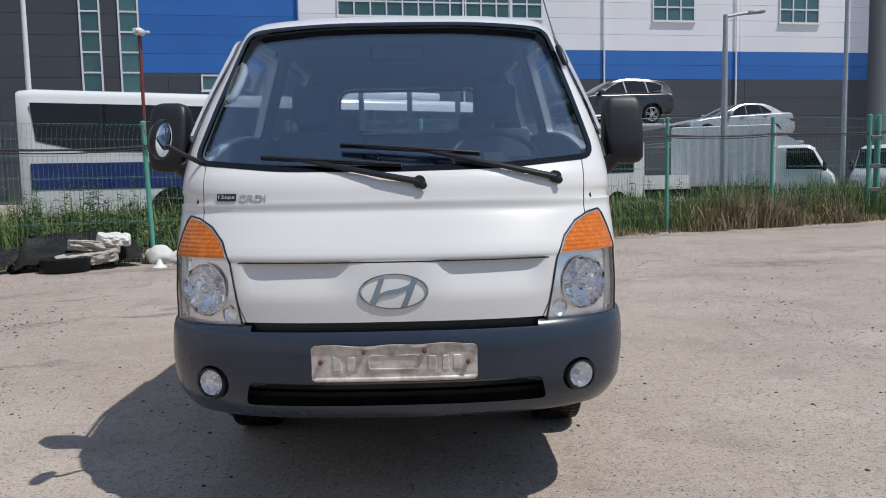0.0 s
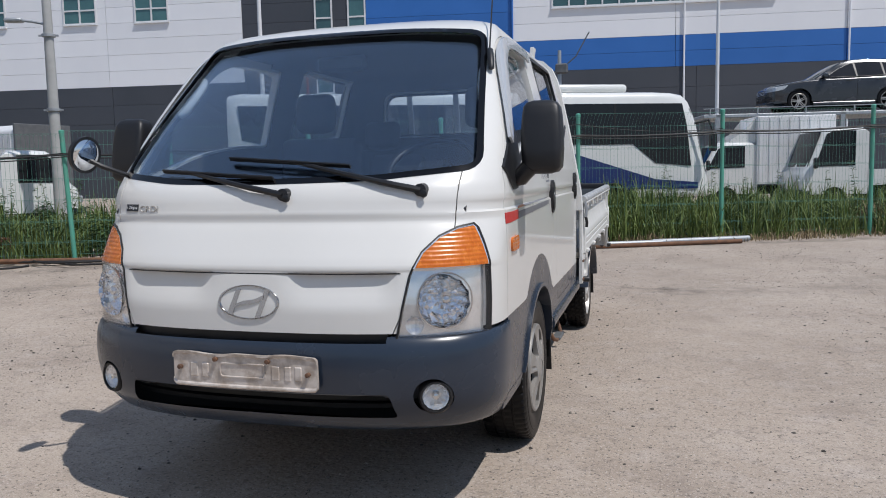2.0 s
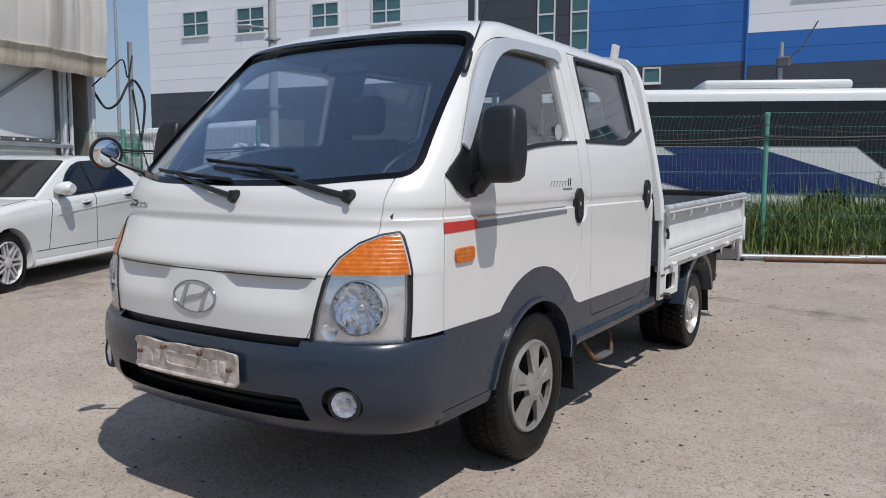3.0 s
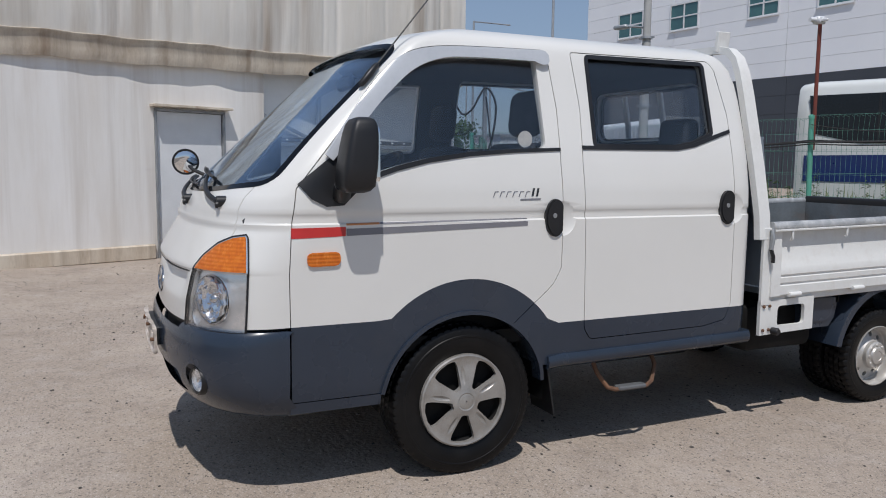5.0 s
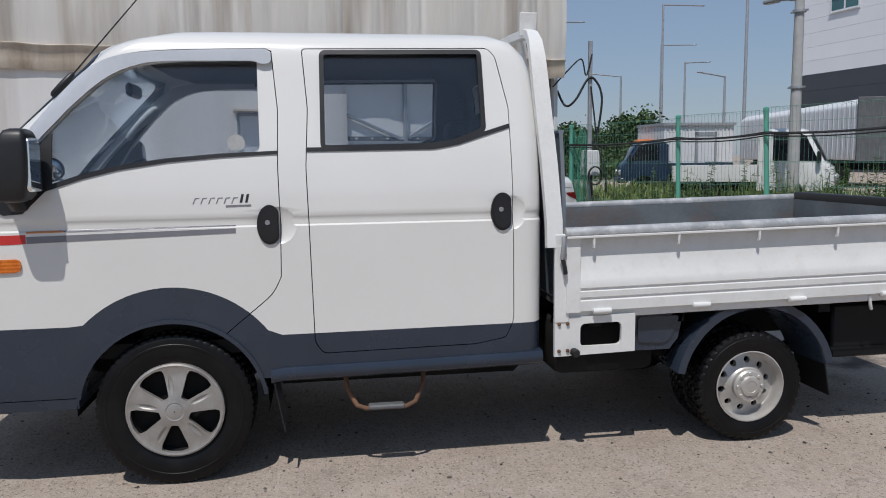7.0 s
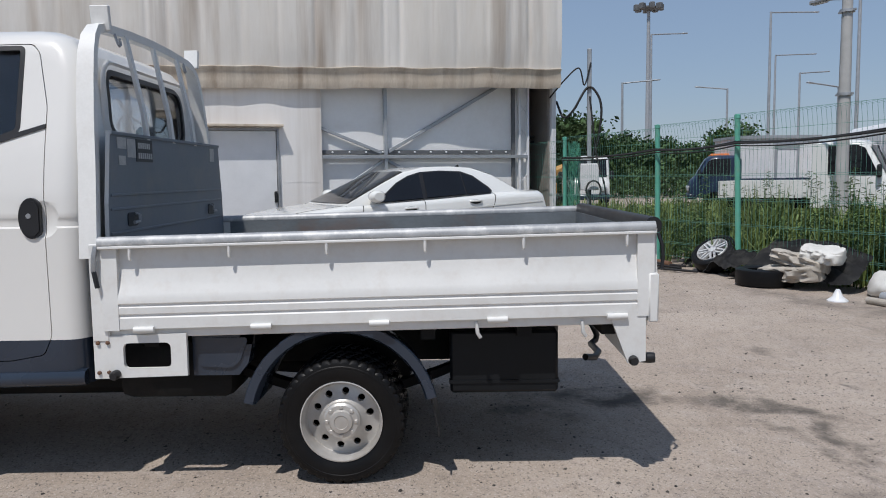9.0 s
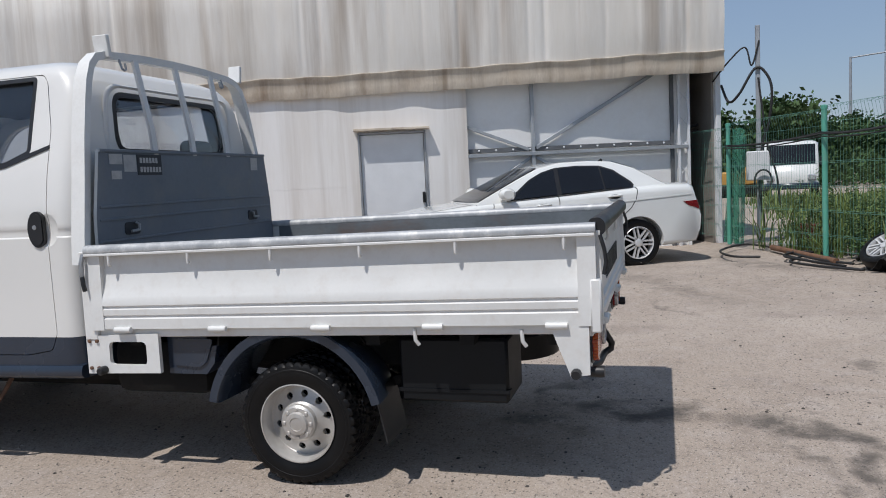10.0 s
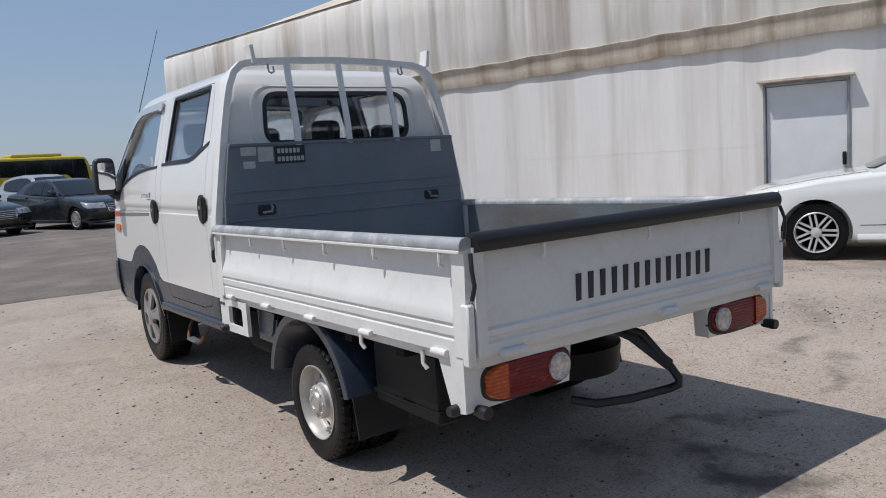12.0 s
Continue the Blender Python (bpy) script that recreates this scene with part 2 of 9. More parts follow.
BLDGLASS = mat("green_facade_glass", (0.060, 0.150, 0.150), (0.040, 0.105, 0.115), rough=0.06, scale=0.7, spec=0.9, rvar=0.03, vary=0.3)
CARGLASS = mat("dark_car_glass", (0.010, 0.012, 0.016), (0.008, 0.009, 0.012), rough=0.05, scale=2, spec=0.4, rvar=0.02)
CARWHITE = mat("white_car_paint", (0.72, 0.73, 0.71), (0.70, 0.71, 0.69), rough=0.22, scale=2, coat=0.7, fine=0.1, rvar=0.05)
CARBLACK = mat("black_car_paint", (0.014, 0.016, 0.020), (0.012, 0.013, 0.016), rough=0.25, scale=2, coat=0.6, dirt=(0.10, 0.09, 0.08), dscale=1.5, damt=0.3)
CARGREY = mat("grey_car_paint", (0.035, 0.037, 0.042), (0.028, 0.03, 0.034), rough=0.25, scale=2, coat=0.6, metal=0.2)
CARSILVER = mat("silver_car_paint", (0.45, 0.46, 0.47), (0.40, 0.41, 0.42), rough=0.28, scale=2, coat=0.6, metal=0.4)
BUSBLUE = mat("blue_bus_paint", (0.008, 0.024, 0.125), (0.007, 0.020, 0.105), rough=0.3, scale=2, coat=0.4)
YELLOW = mat("yellow_bus_paint", (0.62, 0.47, 0.03), (0.55, 0.41, 0.03), rough=0.35, scale=2, coat=0.3)
DARKGRAVEL = mat("dark_gravel", (0.20, 0.175, 0.155), (0.12, 0.105, 0.095), rough=0.95, scale=1.6, bscale=40, fine=0.5, bump=0.02, dirt=(0.30, 0.265, 0.23), dscale=0.5, damt=0.6, spec=0.2)
MATTING = mat("black_matting", (0.035, 0.036, 0.038), (0.02, 0.02, 0.022), rough=0.85, scale=6, bump=0.004, dirt=(0.16, 0.15, 0.13), dscale=3, damt=0.5)
CANVAS = mat("rolled_canvas", (0.52, 0.48, 0.42), (0.33, 0.30, 0.26), rough=0.8, scale=9, bump=0.004, dirt=(0.2, 0.17, 0.13), dscale=4, damt=0.6)
SACK = mat("white_sack", (0.66, 0.65, 0.62), (0.55, 0.54, 0.50), rough=0.7, scale=9, bump=0.004)
PEBBLE = mat("pebbles", (0.34, 0.30, 0.26), (0.20, 0.18, 0.16), rough=0.9, scale=8, vary=0.5, island=True)
STONE = mat("dark_stones", (0.105, 0.090, 0.080), (0.055, 0.048, 0.044), rough=0.9, scale=30, vary=0.6, island=True)
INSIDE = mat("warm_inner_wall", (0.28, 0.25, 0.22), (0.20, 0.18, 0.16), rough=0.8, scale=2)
ROOFTAN = mat("tan_membrane_roof", (0.68, 0.60, 0.49), (0.57, 0.49, 0.38), rough=0.7, scale=0.9, dirt=(0.45, 0.36, 0.26), dscale=0.8, damt=0.5, bump=0.004)
DIGGER = mat("digger_yellow", (0.50, 0.28, 0.06), (0.42, 0.22, 0.05), rough=0.5, scale=3)
ORANGE = mat("orange_paint", (0.55, 0.16, 0.03), (0.45, 0.12, 0.03), rough=0.4, scale=3)
DARKBLUE = mat("blue_truck_paint", (0.012, 0.026, 0.06), (0.010, 0.02, 0.05), rough=0.35, scale=3, coat=0.4)

# ---------- building tools ----------
def mesh(name, bm, material, smooth=None):
    bmesh.ops.recalc_face_normals(bm, faces=bm.faces)
    me = bpy.data.meshes.new(name)
    bm.to_mesh(me)
    bm.free()
    return finish(me, material, smooth)


def finish(me, material, smooth=None):
    me.materials.clear()
    me.materials.append(material)
    if smooth:
        me.polygons.foreach_set("use_smooth", [True] * len(me.polygons))
        me.set_sharp_from_angle(angle=radians(smooth))
    me.update()
    return me


def part(name, bm, material, parent, label="", smooth=None):
    """One mesh object under a thing or under a part. bm: a bmesh or a ready mesh."""
    me = mesh(name, bm, material, smooth) if isinstance(bm, bmesh.types.BMesh) else finish(bm, material, smooth)
    ob = new(name, me)
    ob.parent = parent
    return tagged(ob, label)


def thing(name, label, category, at=(0, 0, 0), rz=0.0, group="", kind="", scale=1.0):
    ob = new(name)
    ob.matrix_basis = pose(*at, 0, 0, rz)
    ob.empty_display_size = 0.1
    return tagged(ob, label, category, group, kind)


def solid(name, bm, material, label, category="", kind="", smooth=None, m=None, group=""):
    """A thing that is a single mesh."""
    ob = new(name, mesh(name, bm, material, smooth))
    if m:
        ob.matrix_basis = m
    return tagged(ob, label, category, group, kind)


def bm_new():
    return bmesh.new()


def box(bm, x0, x1, y0, y1, z0, z1, bevel=0.0, m=None, seg=1):
    c = bmesh.ops.create_cube(bm, size=1.0)["verts"]
    bmesh.ops.scale(bm, vec=(x1 - x0, y1 - y0, z1 - z0), verts=c)
    bmesh.ops.translate(bm, vec=((x0 + x1) / 2, (y0 + y1) / 2, (z0 + z1) / 2), verts=c)
    if bevel:
        r = bmesh.ops.bevel(bm, geom=list({e for v in c for e in v.link_edges}), offset=bevel, segments=seg, affect="EDGES", profile=0.5)
        c = list({v for v in r["verts"]} | {v for v in c if v.is_valid})
    if m:
        bmesh.ops.transform(bm, matrix=m, verts=c)
    return bm


def prism(bm, pts, axis, a0, a1):
    """A polygon pushed along an axis. pts: (y, z) for axis x, (x, z) for y, (x, y) for z."""
    def at(p, a):
        return {"x": (a, p[0], p[1]), "y": (p[0], a, p[1]), "z": (p[0], p[1], a)}[axis]
    lo = [bm.verts.new(at(p, a0)) for p in pts]
    hi = [bm.verts.new(at(p, a1)) for p in pts]
    bm.faces.new(lo)
    bm.faces.new(hi[::-1])
    for i in range(len(pts)):
        j = (i + 1) % len(pts)
        bm.faces.new((lo[i], hi[i], hi[j], lo[j]))
    return bm


def loft(bm, loops, cap=True, closed=True):
    rows = [[bm.verts.new(p) for p in lp] for lp in loops]
    n = len(rows[0])
    for a, b in zip(rows, rows[1:]):
        for i in range(n if closed else n - 1):
            j = (i + 1) % n
            bm.faces.new((a[i], a[j], b[j], b[i]))
    if cap:
        bm.faces.new(rows[0])
        bm.faces.new(rows[-1][::-1])
    return bm


def tube(bm, path, r, seg=8, ry=None):
    """A rod of round section along a path."""
    pts = [Vector(p) for p in path]
    loops, up = [], None
    for i, p in enumerate(pts):
        d = (pts[min(i + 1, len(pts) - 1)] - pts[max(i - 1, 0)]).normalized()
        if up is None:
            up = d.orthogonal().normalized() if abs(d.z) > 0.95 else d.cross(Vector((0, 0, 1))).normalized()
        up = (up - d * up.dot(d)).normalized()
        w = d.cross(up)
        rr = r[i] if isinstance(r, (list, tuple)) else r
        loops.append([p + up * rr * math.cos(k * math.tau / seg) + w * (ry or rr) * math.sin(k * math.tau / seg) for k in range(seg)])
    return loft(bm, loops)


def lathe(bm, prof, axis="x", at=(0, 0, 0), seg=32, closed=False):
    """prof: (distance along the axis, radius)."""
    def put(a, u, v):
        return Vector(at) + Vector({"x": (a, u, v), "y": (u, a, v), "z": (u, v, a)}[axis])
    loops = [[put(a, r * math.cos(k * math.tau / seg), r * math.sin(k * math.tau / seg)) for k in range(seg)] for a, r in prof]
    if closed:
        loops.append(loops[0])
        rows = [[bm.verts.new(p) for p in lp] for lp in loops[:-1]]
        rows.append(rows[0])
        for a, b in zip(rows, rows[1:]):
            for i in range(seg):
                bm.faces.new((a[i], a[(i + 1) % seg], b[(i + 1) % seg], b[i]))
        return bm
    return loft(bm, loops)


def rounded(pts, r, n=4):
    """The corners of a 2D polygon, rounded."""
    out = []
    for i, p in enumerate(pts):
        p, a, b = Vector(p), Vector(pts[i - 1]), Vector(pts[(i + 1) % len(pts)])
        da, db = (a - p), (b - p)
        k = min(r, da.length * 0.45, db.length * 0.45)
        s, e = p + da.normalized() * k, p + db.normalized() * k
        for j in range(n + 1):
            t = j / n
            out.append(tuple((1 - t) ** 2 * s + 2 * t * (1 - t) * p + t * t * e))
    return out


def shape(fn, *a, **k):
    """A loose mesh from one of the tools above, to cut with."""
    bm = bmesh.new()
    fn(bm, *a, **k)
    bmesh.ops.recalc_face_normals(bm, faces=bm.faces)
    me = bpy.data.meshes.new("shape")
    bm.to_mesh(me)
    bm.free()
    return me


def carve(me, *cuts):
    """me with solids taken away ('-'), added ('+') or kept in common ('&'). cuts: (sign, mesh)."""
    ob = new("tmp", me)
    tools = []
    for sign, c in cuts:
        t = new("tmp_cut", c)
        tools.append(t)
        md = ob.modifiers.new("b", "BOOLEAN")
        md.object, md.solver = t, "EXACT"
        md.operation = {"-": "DIFFERENCE", "+": "UNION", "&": "INTERSECT"}[sign]
    dg = bpy.context.evaluated_depsgraph_get()
    out = bpy.data.meshes.new_from_object(ob.evaluated_get(dg))
    for o in (ob, *tools):
        bpy.data.objects.remove(o)
    return out


def lerp(table, z):
    """Linear reading of a table of (z, value)."""
    for (z0, a), (z1, b) in zip(table, table[1:]):
        if z <= z1:
            return a + (b - a) * max(0.0, (z - z0) / (z1 - z0))
    return table[-1][1]


def arc2(pts, n=5):
    """A smooth 2D line through the points given."""
    return [(p.x, p.y) for p in curved([(a, b, 0) for a, b in pts], n)]


def curved(pts, n=7):
    """A smooth path through the points given."""
    v = [Vector(p) for p in pts]
    out = []
    for i in range(len(v) - 1):
        p0, p1, p2, p3 = (v[min(max(i + o, 0), len(v) - 1)] for o in (-1, 0, 1, 2))
        for j in range(n):
            t = j / n
            out.append(0.5 * ((2 * p1) + (p2 - p0) * t + (2 * p0 - 5 * p1 + 4 * p2 - p3) * t * t + (3 * p1 - p0 - 3 * p2 + p3) * t ** 3))
    return out + [v[-1]]

# ---------- the yard and the buildings round it ----------
def stained_ground(m, spots):
    """Adds tracks and oil stains, of a shape of their own, to the yard's concrete, and the coarse dark gravel beyond its edge."""
    n, l = m.node_tree.nodes, m.node_tree.links
    p = n["Principled BSDF"]
    colour = p.inputs["Base Color"].links[0].from_socket
    geo = n.new("ShaderNodeNewGeometry")
    warp = n.new("ShaderNodeTexNoise")
    warp.inputs["Scale"].default_value, warp.inputs["Detail"].default_value = 2.2, 6
    l.new(geo.outputs["Position"], warp.inputs["Vector"])
    wv = n.new("ShaderNodeVectorMath")
    wv.operation = "MULTIPLY_ADD"
    l.new(warp.outputs["Color"], wv.inputs[0])
    wv.inputs[1].default_value = (0.9, 0.9, 0.0)
    l.new(geo.outputs["Position"], wv.inputs[2])
    rough = n.new("ShaderNodeTexNoise")
    rough.inputs["Scale"].default_value, rough.inputs["Detail"].default_value, rough.inputs["Roughness"].default_value = 3.4, 9, 0.72
    l.new(geo.outputs["Position"], rough.inputs["Vector"])
    def speckle(colour, scale, lo, hi, amount, tone, detail=2, warped=False):
        """Grains and pits of another tone, as sharp as lo to hi is narrow."""
        nz = n.new("ShaderNodeTexNoise")
        nz.inputs["Scale"].default_value, nz.inputs["Detail"].default_value, nz.inputs["Roughness"].default_value = scale, detail, 0.6
        l.new(geo.outputs["Position"], nz.inputs["Vector"])
        mr = n.new("ShaderNodeMapRange")
        mr.inputs[1].default_value, mr.inputs[2].default_value, mr.inputs[4].default_value = lo, hi, amount
        l.new(nz.outputs[0], mr.inputs[0])
        mx = n.new("ShaderNodeMix")
        mx.data_type = "RGBA"
        l.new(mr.outputs[0], mx.inputs[0])
        l.new(colour, mx.inputs[6])
        mx.inputs[7].default_value = (*tone, 1)
        return mx.outputs[2]
    colour = speckle(colour, 0.22, 0.46, 0.62, 0.55, (0.36, 0.300, 0.252), 5)
    colour = speckle(colour, 0.55, 0.47, 0.64, 0.65, (0.465, 0.396, 0.333), 6)
    colour = speckle(colour, 1.6, 0.52, 0.68, 0.50, (0.24, 0.197, 0.166), 7)
    colour = speckle(colour, 5.5, 0.50, 0.70, 0.5, (0.45, 0.392, 0.352), 8)
    colour = speckle(colour, 16.0, 0.53, 0.68, 0.45, (0.185, 0.157, 0.137), 6)
    colour = speckle(colour, 55.0, 0.58, 0.64, 0.8, (0.12, 0.105, 0.09), 3)
    colour = speckle(colour, 90.0, 0.57, 0.67, 0.7, (0.54, 0.48, 0.435), 2)
    colour = speckle(colour, 150.0, 0.57, 0.65, 0.6, (0.13, 0.115, 0.10), 2)
    # hairline cracks
    vo = n.new("ShaderNodeTexVoronoi")
    vo.feature = "DISTANCE_TO_EDGE"
    vo.inputs["Scale"].default_value = 0.45
    l.new(wv.outputs[0], vo.inputs["Vector"])
    cr = n.new("ShaderNodeMapRange")
    cr.inputs[1].default_value, cr.inputs[2].default_value, cr.inputs[3].default_value, cr.inputs[4].default_value = 0.0, 0.006, 0.5, 0.0
    l.new(vo.outputs["Distance"], cr.inputs[0])
    cm = n.new("ShaderNodeMix")
    cm.data_type = "RGBA"
    gap = n.new("ShaderNodeMath")
    gap.operation = "MULTIPLY"
    gr = n.new("ShaderNodeMapRange")
    gr.inputs[1].default_value, gr.inputs[2].default_value = 0.50, 0.62
    l.new(warp.outputs[0], gr.inputs[0])
    l.new(cr.outputs[0], gap.inputs[0])
    l.new(gr.outputs[0], gap.inputs[1])
    l.new(gap.outputs[0], cm.inputs[0])
    l.new(colour, cm.inputs[6])
    cm.inputs[7].default_value = (0.15, 0.13, 0.115, 1)
    colour = cm.outputs[2]
    for (cx, cy), (rx, ry), ang, amt in spots:
        mp = n.new("ShaderNodeMapping")
        mp.vector_type = "TEXTURE"
        mp.inputs["Location"].default_value = (cx + 0.45, cy + 0.45, 0)
        mp.inputs["Rotation"].default_value = (0, 0, radians(ang))
        mp.inputs["Scale"].default_value = (rx, ry, 1000)
        l.new(wv.outputs[0], mp.inputs[0])
        ln = n.new("ShaderNodeVectorMath")
        ln.operation = "LENGTH"
        l.new(mp.outputs[0], ln.inputs[0])
        fall = n.new("ShaderNodeMapRange")
        fall.inputs[1].default_value, fall.inputs[2].default_value, fall.inputs[3].default_value, fall.inputs[4].default_value = 0.35, 1.05, 1.0, 0.0
        l.new(ln.outputs["Value"], fall.inputs[0])
        grain = n.new("ShaderNodeMapRange")
        grain.inputs[1].default_value, grain.inputs[2].default_value = 0.38, 0.58
        l.new(rough.outputs[0], grain.inputs[0])
        mul = n.new("ShaderNodeMath")
        mul.operation = "MULTIPLY"
        l.new(fall.outputs[0], mul.inputs[0])
        l.new(grain.outputs[0], mul.inputs[1])
        m2 = n.new("ShaderNodeMath")
        m2.operation, m2.inputs[1].default_value = "MULTIPLY", amt * 0.86
        l.new(mul.outputs[0], m2.inputs[0])
        mix = n.new("ShaderNodeMix")
        mix.data_type = "RGBA"
        l.new(m2.outputs[0], mix.inputs[0])
        l.new(colour, mix.inputs[6])
        mix.inputs[7].default_value = (0.085, 0.075, 0.066, 1)
        colour = mix.outputs[2]
    l.new(colour, p.inputs["Base Color"])


stained_ground(GROUND, [((-0.42, 5.50), (0.46, 0.17), 78, 1.0), ((-0.24, 6.02), (0.40, 0.16), 75, 0.95), ((-0.12, 6.32), (0.26, 0.12), 50, 0.95), ((0.30, 6.37), (0.38, 0.11), 0, 0.95), ((0.18, 6.12), (0.24, 0.09), 25, 0.8), ((0.60, 6.20), (0.32, 0.12), 15, 0.95),
                        ((-0.65, 4.93), (0.30, 0.13), 35, 1.0), ((-0.40, 5.38), (0.30, 0.14), 60, 0.9), ((-1.0, 5.08), (0.28, 0.15), 60, 1.0), ((-0.86, 4.88), (0.16, 0.12), 0, 0.95), ((-0.28, 4.95), (0.34, 0.24), 20, 0.75), ((-2.43, 4.49), (0.45, 0.15), 12, 0.85), ((-1.93, 4.95), (0.50, 0.09), 18, 0.8), ((-1.52, 6.76), (0.20, 0.09), 30, 0.7), ((-0.56, 6.90), (0.20, 0.06), 20, 0.8),
                        ((1.35, 6.0), (0.55, 0.22), -20, 0.7), ((-3.65, 5.56), (0.6, 0.09), 24, 0.7), ((1.9, 6.0), (1.2, 0.40), 12, 0.4), ((3.2, 6.4), (0.6, 0.25), 5, 0.4), ((4.8, 7.4), (2.0, 0.30), 14, 0.5), ((6.6, 9.0), (2.0, 0.35), 18, 0.5), ((-5.0, 5.6), (1.8, 0.30), 24, 0.5), ((-3.4, 4.0), (1.2, 0.14), 35, 0.5), ((-2.6, 2.6), (0.7, 0.10), 10, 0.55),
                        ((-3.2, 8.4), (2.4, 0.35), 24, 0.6), ((-7.6, 6.6), (1.6, 0.5), 24, 0.55), ((3.5, 11.6), (3.0, 0.30), 22, 0.6), ((8.0, 13.2), (3.0, 0.35), 20, 0.6), ((-6.2, 3.4), (2.0, 0.6), -66, 0.45)])


# the warehouse runs along its own axes: x along its long wall, y into it
WH = pose(-8.52, 1.70, -0.06, 0, 0, 111)


def smooth_step(a, b, x):
    t = min(1.0, max(0.0, (x - a) / (b - a)))
    return t * t * (3 - 2 * t)


def ground_sheet():
    """One sheet to the horizon."""
    bm = bm_new()
    ys = [-1500, -400, -120, -40, -20] + list(range(-15, 17)) + [20, 40, 120, 400, 1500]
    back = WH.inverted()
    def level(x, y):
        p = back @ Vector((x, y, 0))
        return -0.055 * smooth_step(-6.0, -1.5, p.y) * smooth_step(-4.5, -2.0, p.x) * (1 - smooth_step(4.2, 6.5, p.x))
    g = [[bm.verts.new((x, y, level(x, y))) for x in ys] for y in ys]
    for j in range(len(ys) - 1):
        for i in range(len(ys) - 1):
            bm.faces.new((g[j][i], g[j][i + 1], g[j + 1][i + 1], g[j + 1][i]))
    return solid("ground", bm, GROUND, "sandy worn concrete yard strewn with grit and stains", "ground", "structure")


ground_sheet()


def gravel_lot():
    """The rough lot beyond the edge of the concrete."""
    bm = bm_new()
    rng = random.Random(7)
    edge = [(-60 + 0.5 * i, -2.86 - 0.09 * (-60 + 0.5 * i - 0.8) * 0.9 + rng.uniform(-0.05, 0.05)) for i in range(241)]
    rows = []
    for k, off in enumerate((0, -0.25, -1, -3, -8, -20, -70)):
        rows.append([bm.verts.new((x, y + off, 0.004 if k == 0 else 0.012 + rng.uniform(0, 0.02))) for x, y in edge])
    for a, b in zip(rows, rows[1:]):
        for i in range(240):
            bm.faces.new((a[i], b[i], b[i + 1], a[i + 1]))
    return solid("gravel_lot", bm, DARKGRAVEL, "rough dark gravel lot beside the concrete", "ground", "structure", 60)


gravel_lot()


def streaked(m, amount=0.75, colour=(0.20, 0.135, 0.085), top=3.0, spread=1.0, freq=2.2):
    """Rain streaks that run down a sheet, wider and narrower along it."""
    n, l = m.node_tree.nodes, m.node_tree.links
    p = n["Principled BSDF"]
    base = p.inputs["Base Color"].links[0].from_socket
    tc = n.new("ShaderNodeTexCoord")
    mp = n.new("ShaderNodeMapping")
    mp.inputs["Scale"].default_value = (freq, 0.0, 0.10)
    l.new(tc.outputs["Object"], mp.inputs[0])
    nz = n.new("ShaderNodeTexNoise")
    nz.inputs["Scale"].default_value, nz.inputs["Detail"].default_value, nz.inputs["Roughness"].default_value = 1.0, 6, 0.6
    l.new(mp.outputs[0], nz.inputs["Vector"])
    r = n.new("ShaderNodeMapRange")
    r.inputs[1].default_value, r.inputs[2].default_value, r.inputs[4].default_value = 0.50, 0.72, amount
    l.new(nz.outputs[0], r.inputs[0])
    mix = n.new("ShaderNodeMix")
    mix.data_type = "RGBA"
    l.new(r.outputs[0], mix.inputs[0])
    l.new(base, mix.inputs[6])
    mix.inputs[7].default_value = (*colour, 1)
    l.new(mix.outputs[2], p.inputs["Base Color"])


streaked(PLASTER, 0.45, (0.36, 0.29, 0.22))
streaked(TARP, 0.70, (0.25, 0.18, 0.12))
HEM = mat("stained_hem", (0.66, 0.59, 0.49), (0.53, 0.44, 0.34), rough=0.7, scale=3, stretch=(1, 1, 0.3), dirt=(0.24, 0.16, 0.10), dscale=2.2, damt=0.7, bump=0.004)
streaked(HEM, 0.6, (0.21, 0.14, 0.085), freq=4.0)


def curtain_bottom(s):
    return 2.79 + 0.024 * s


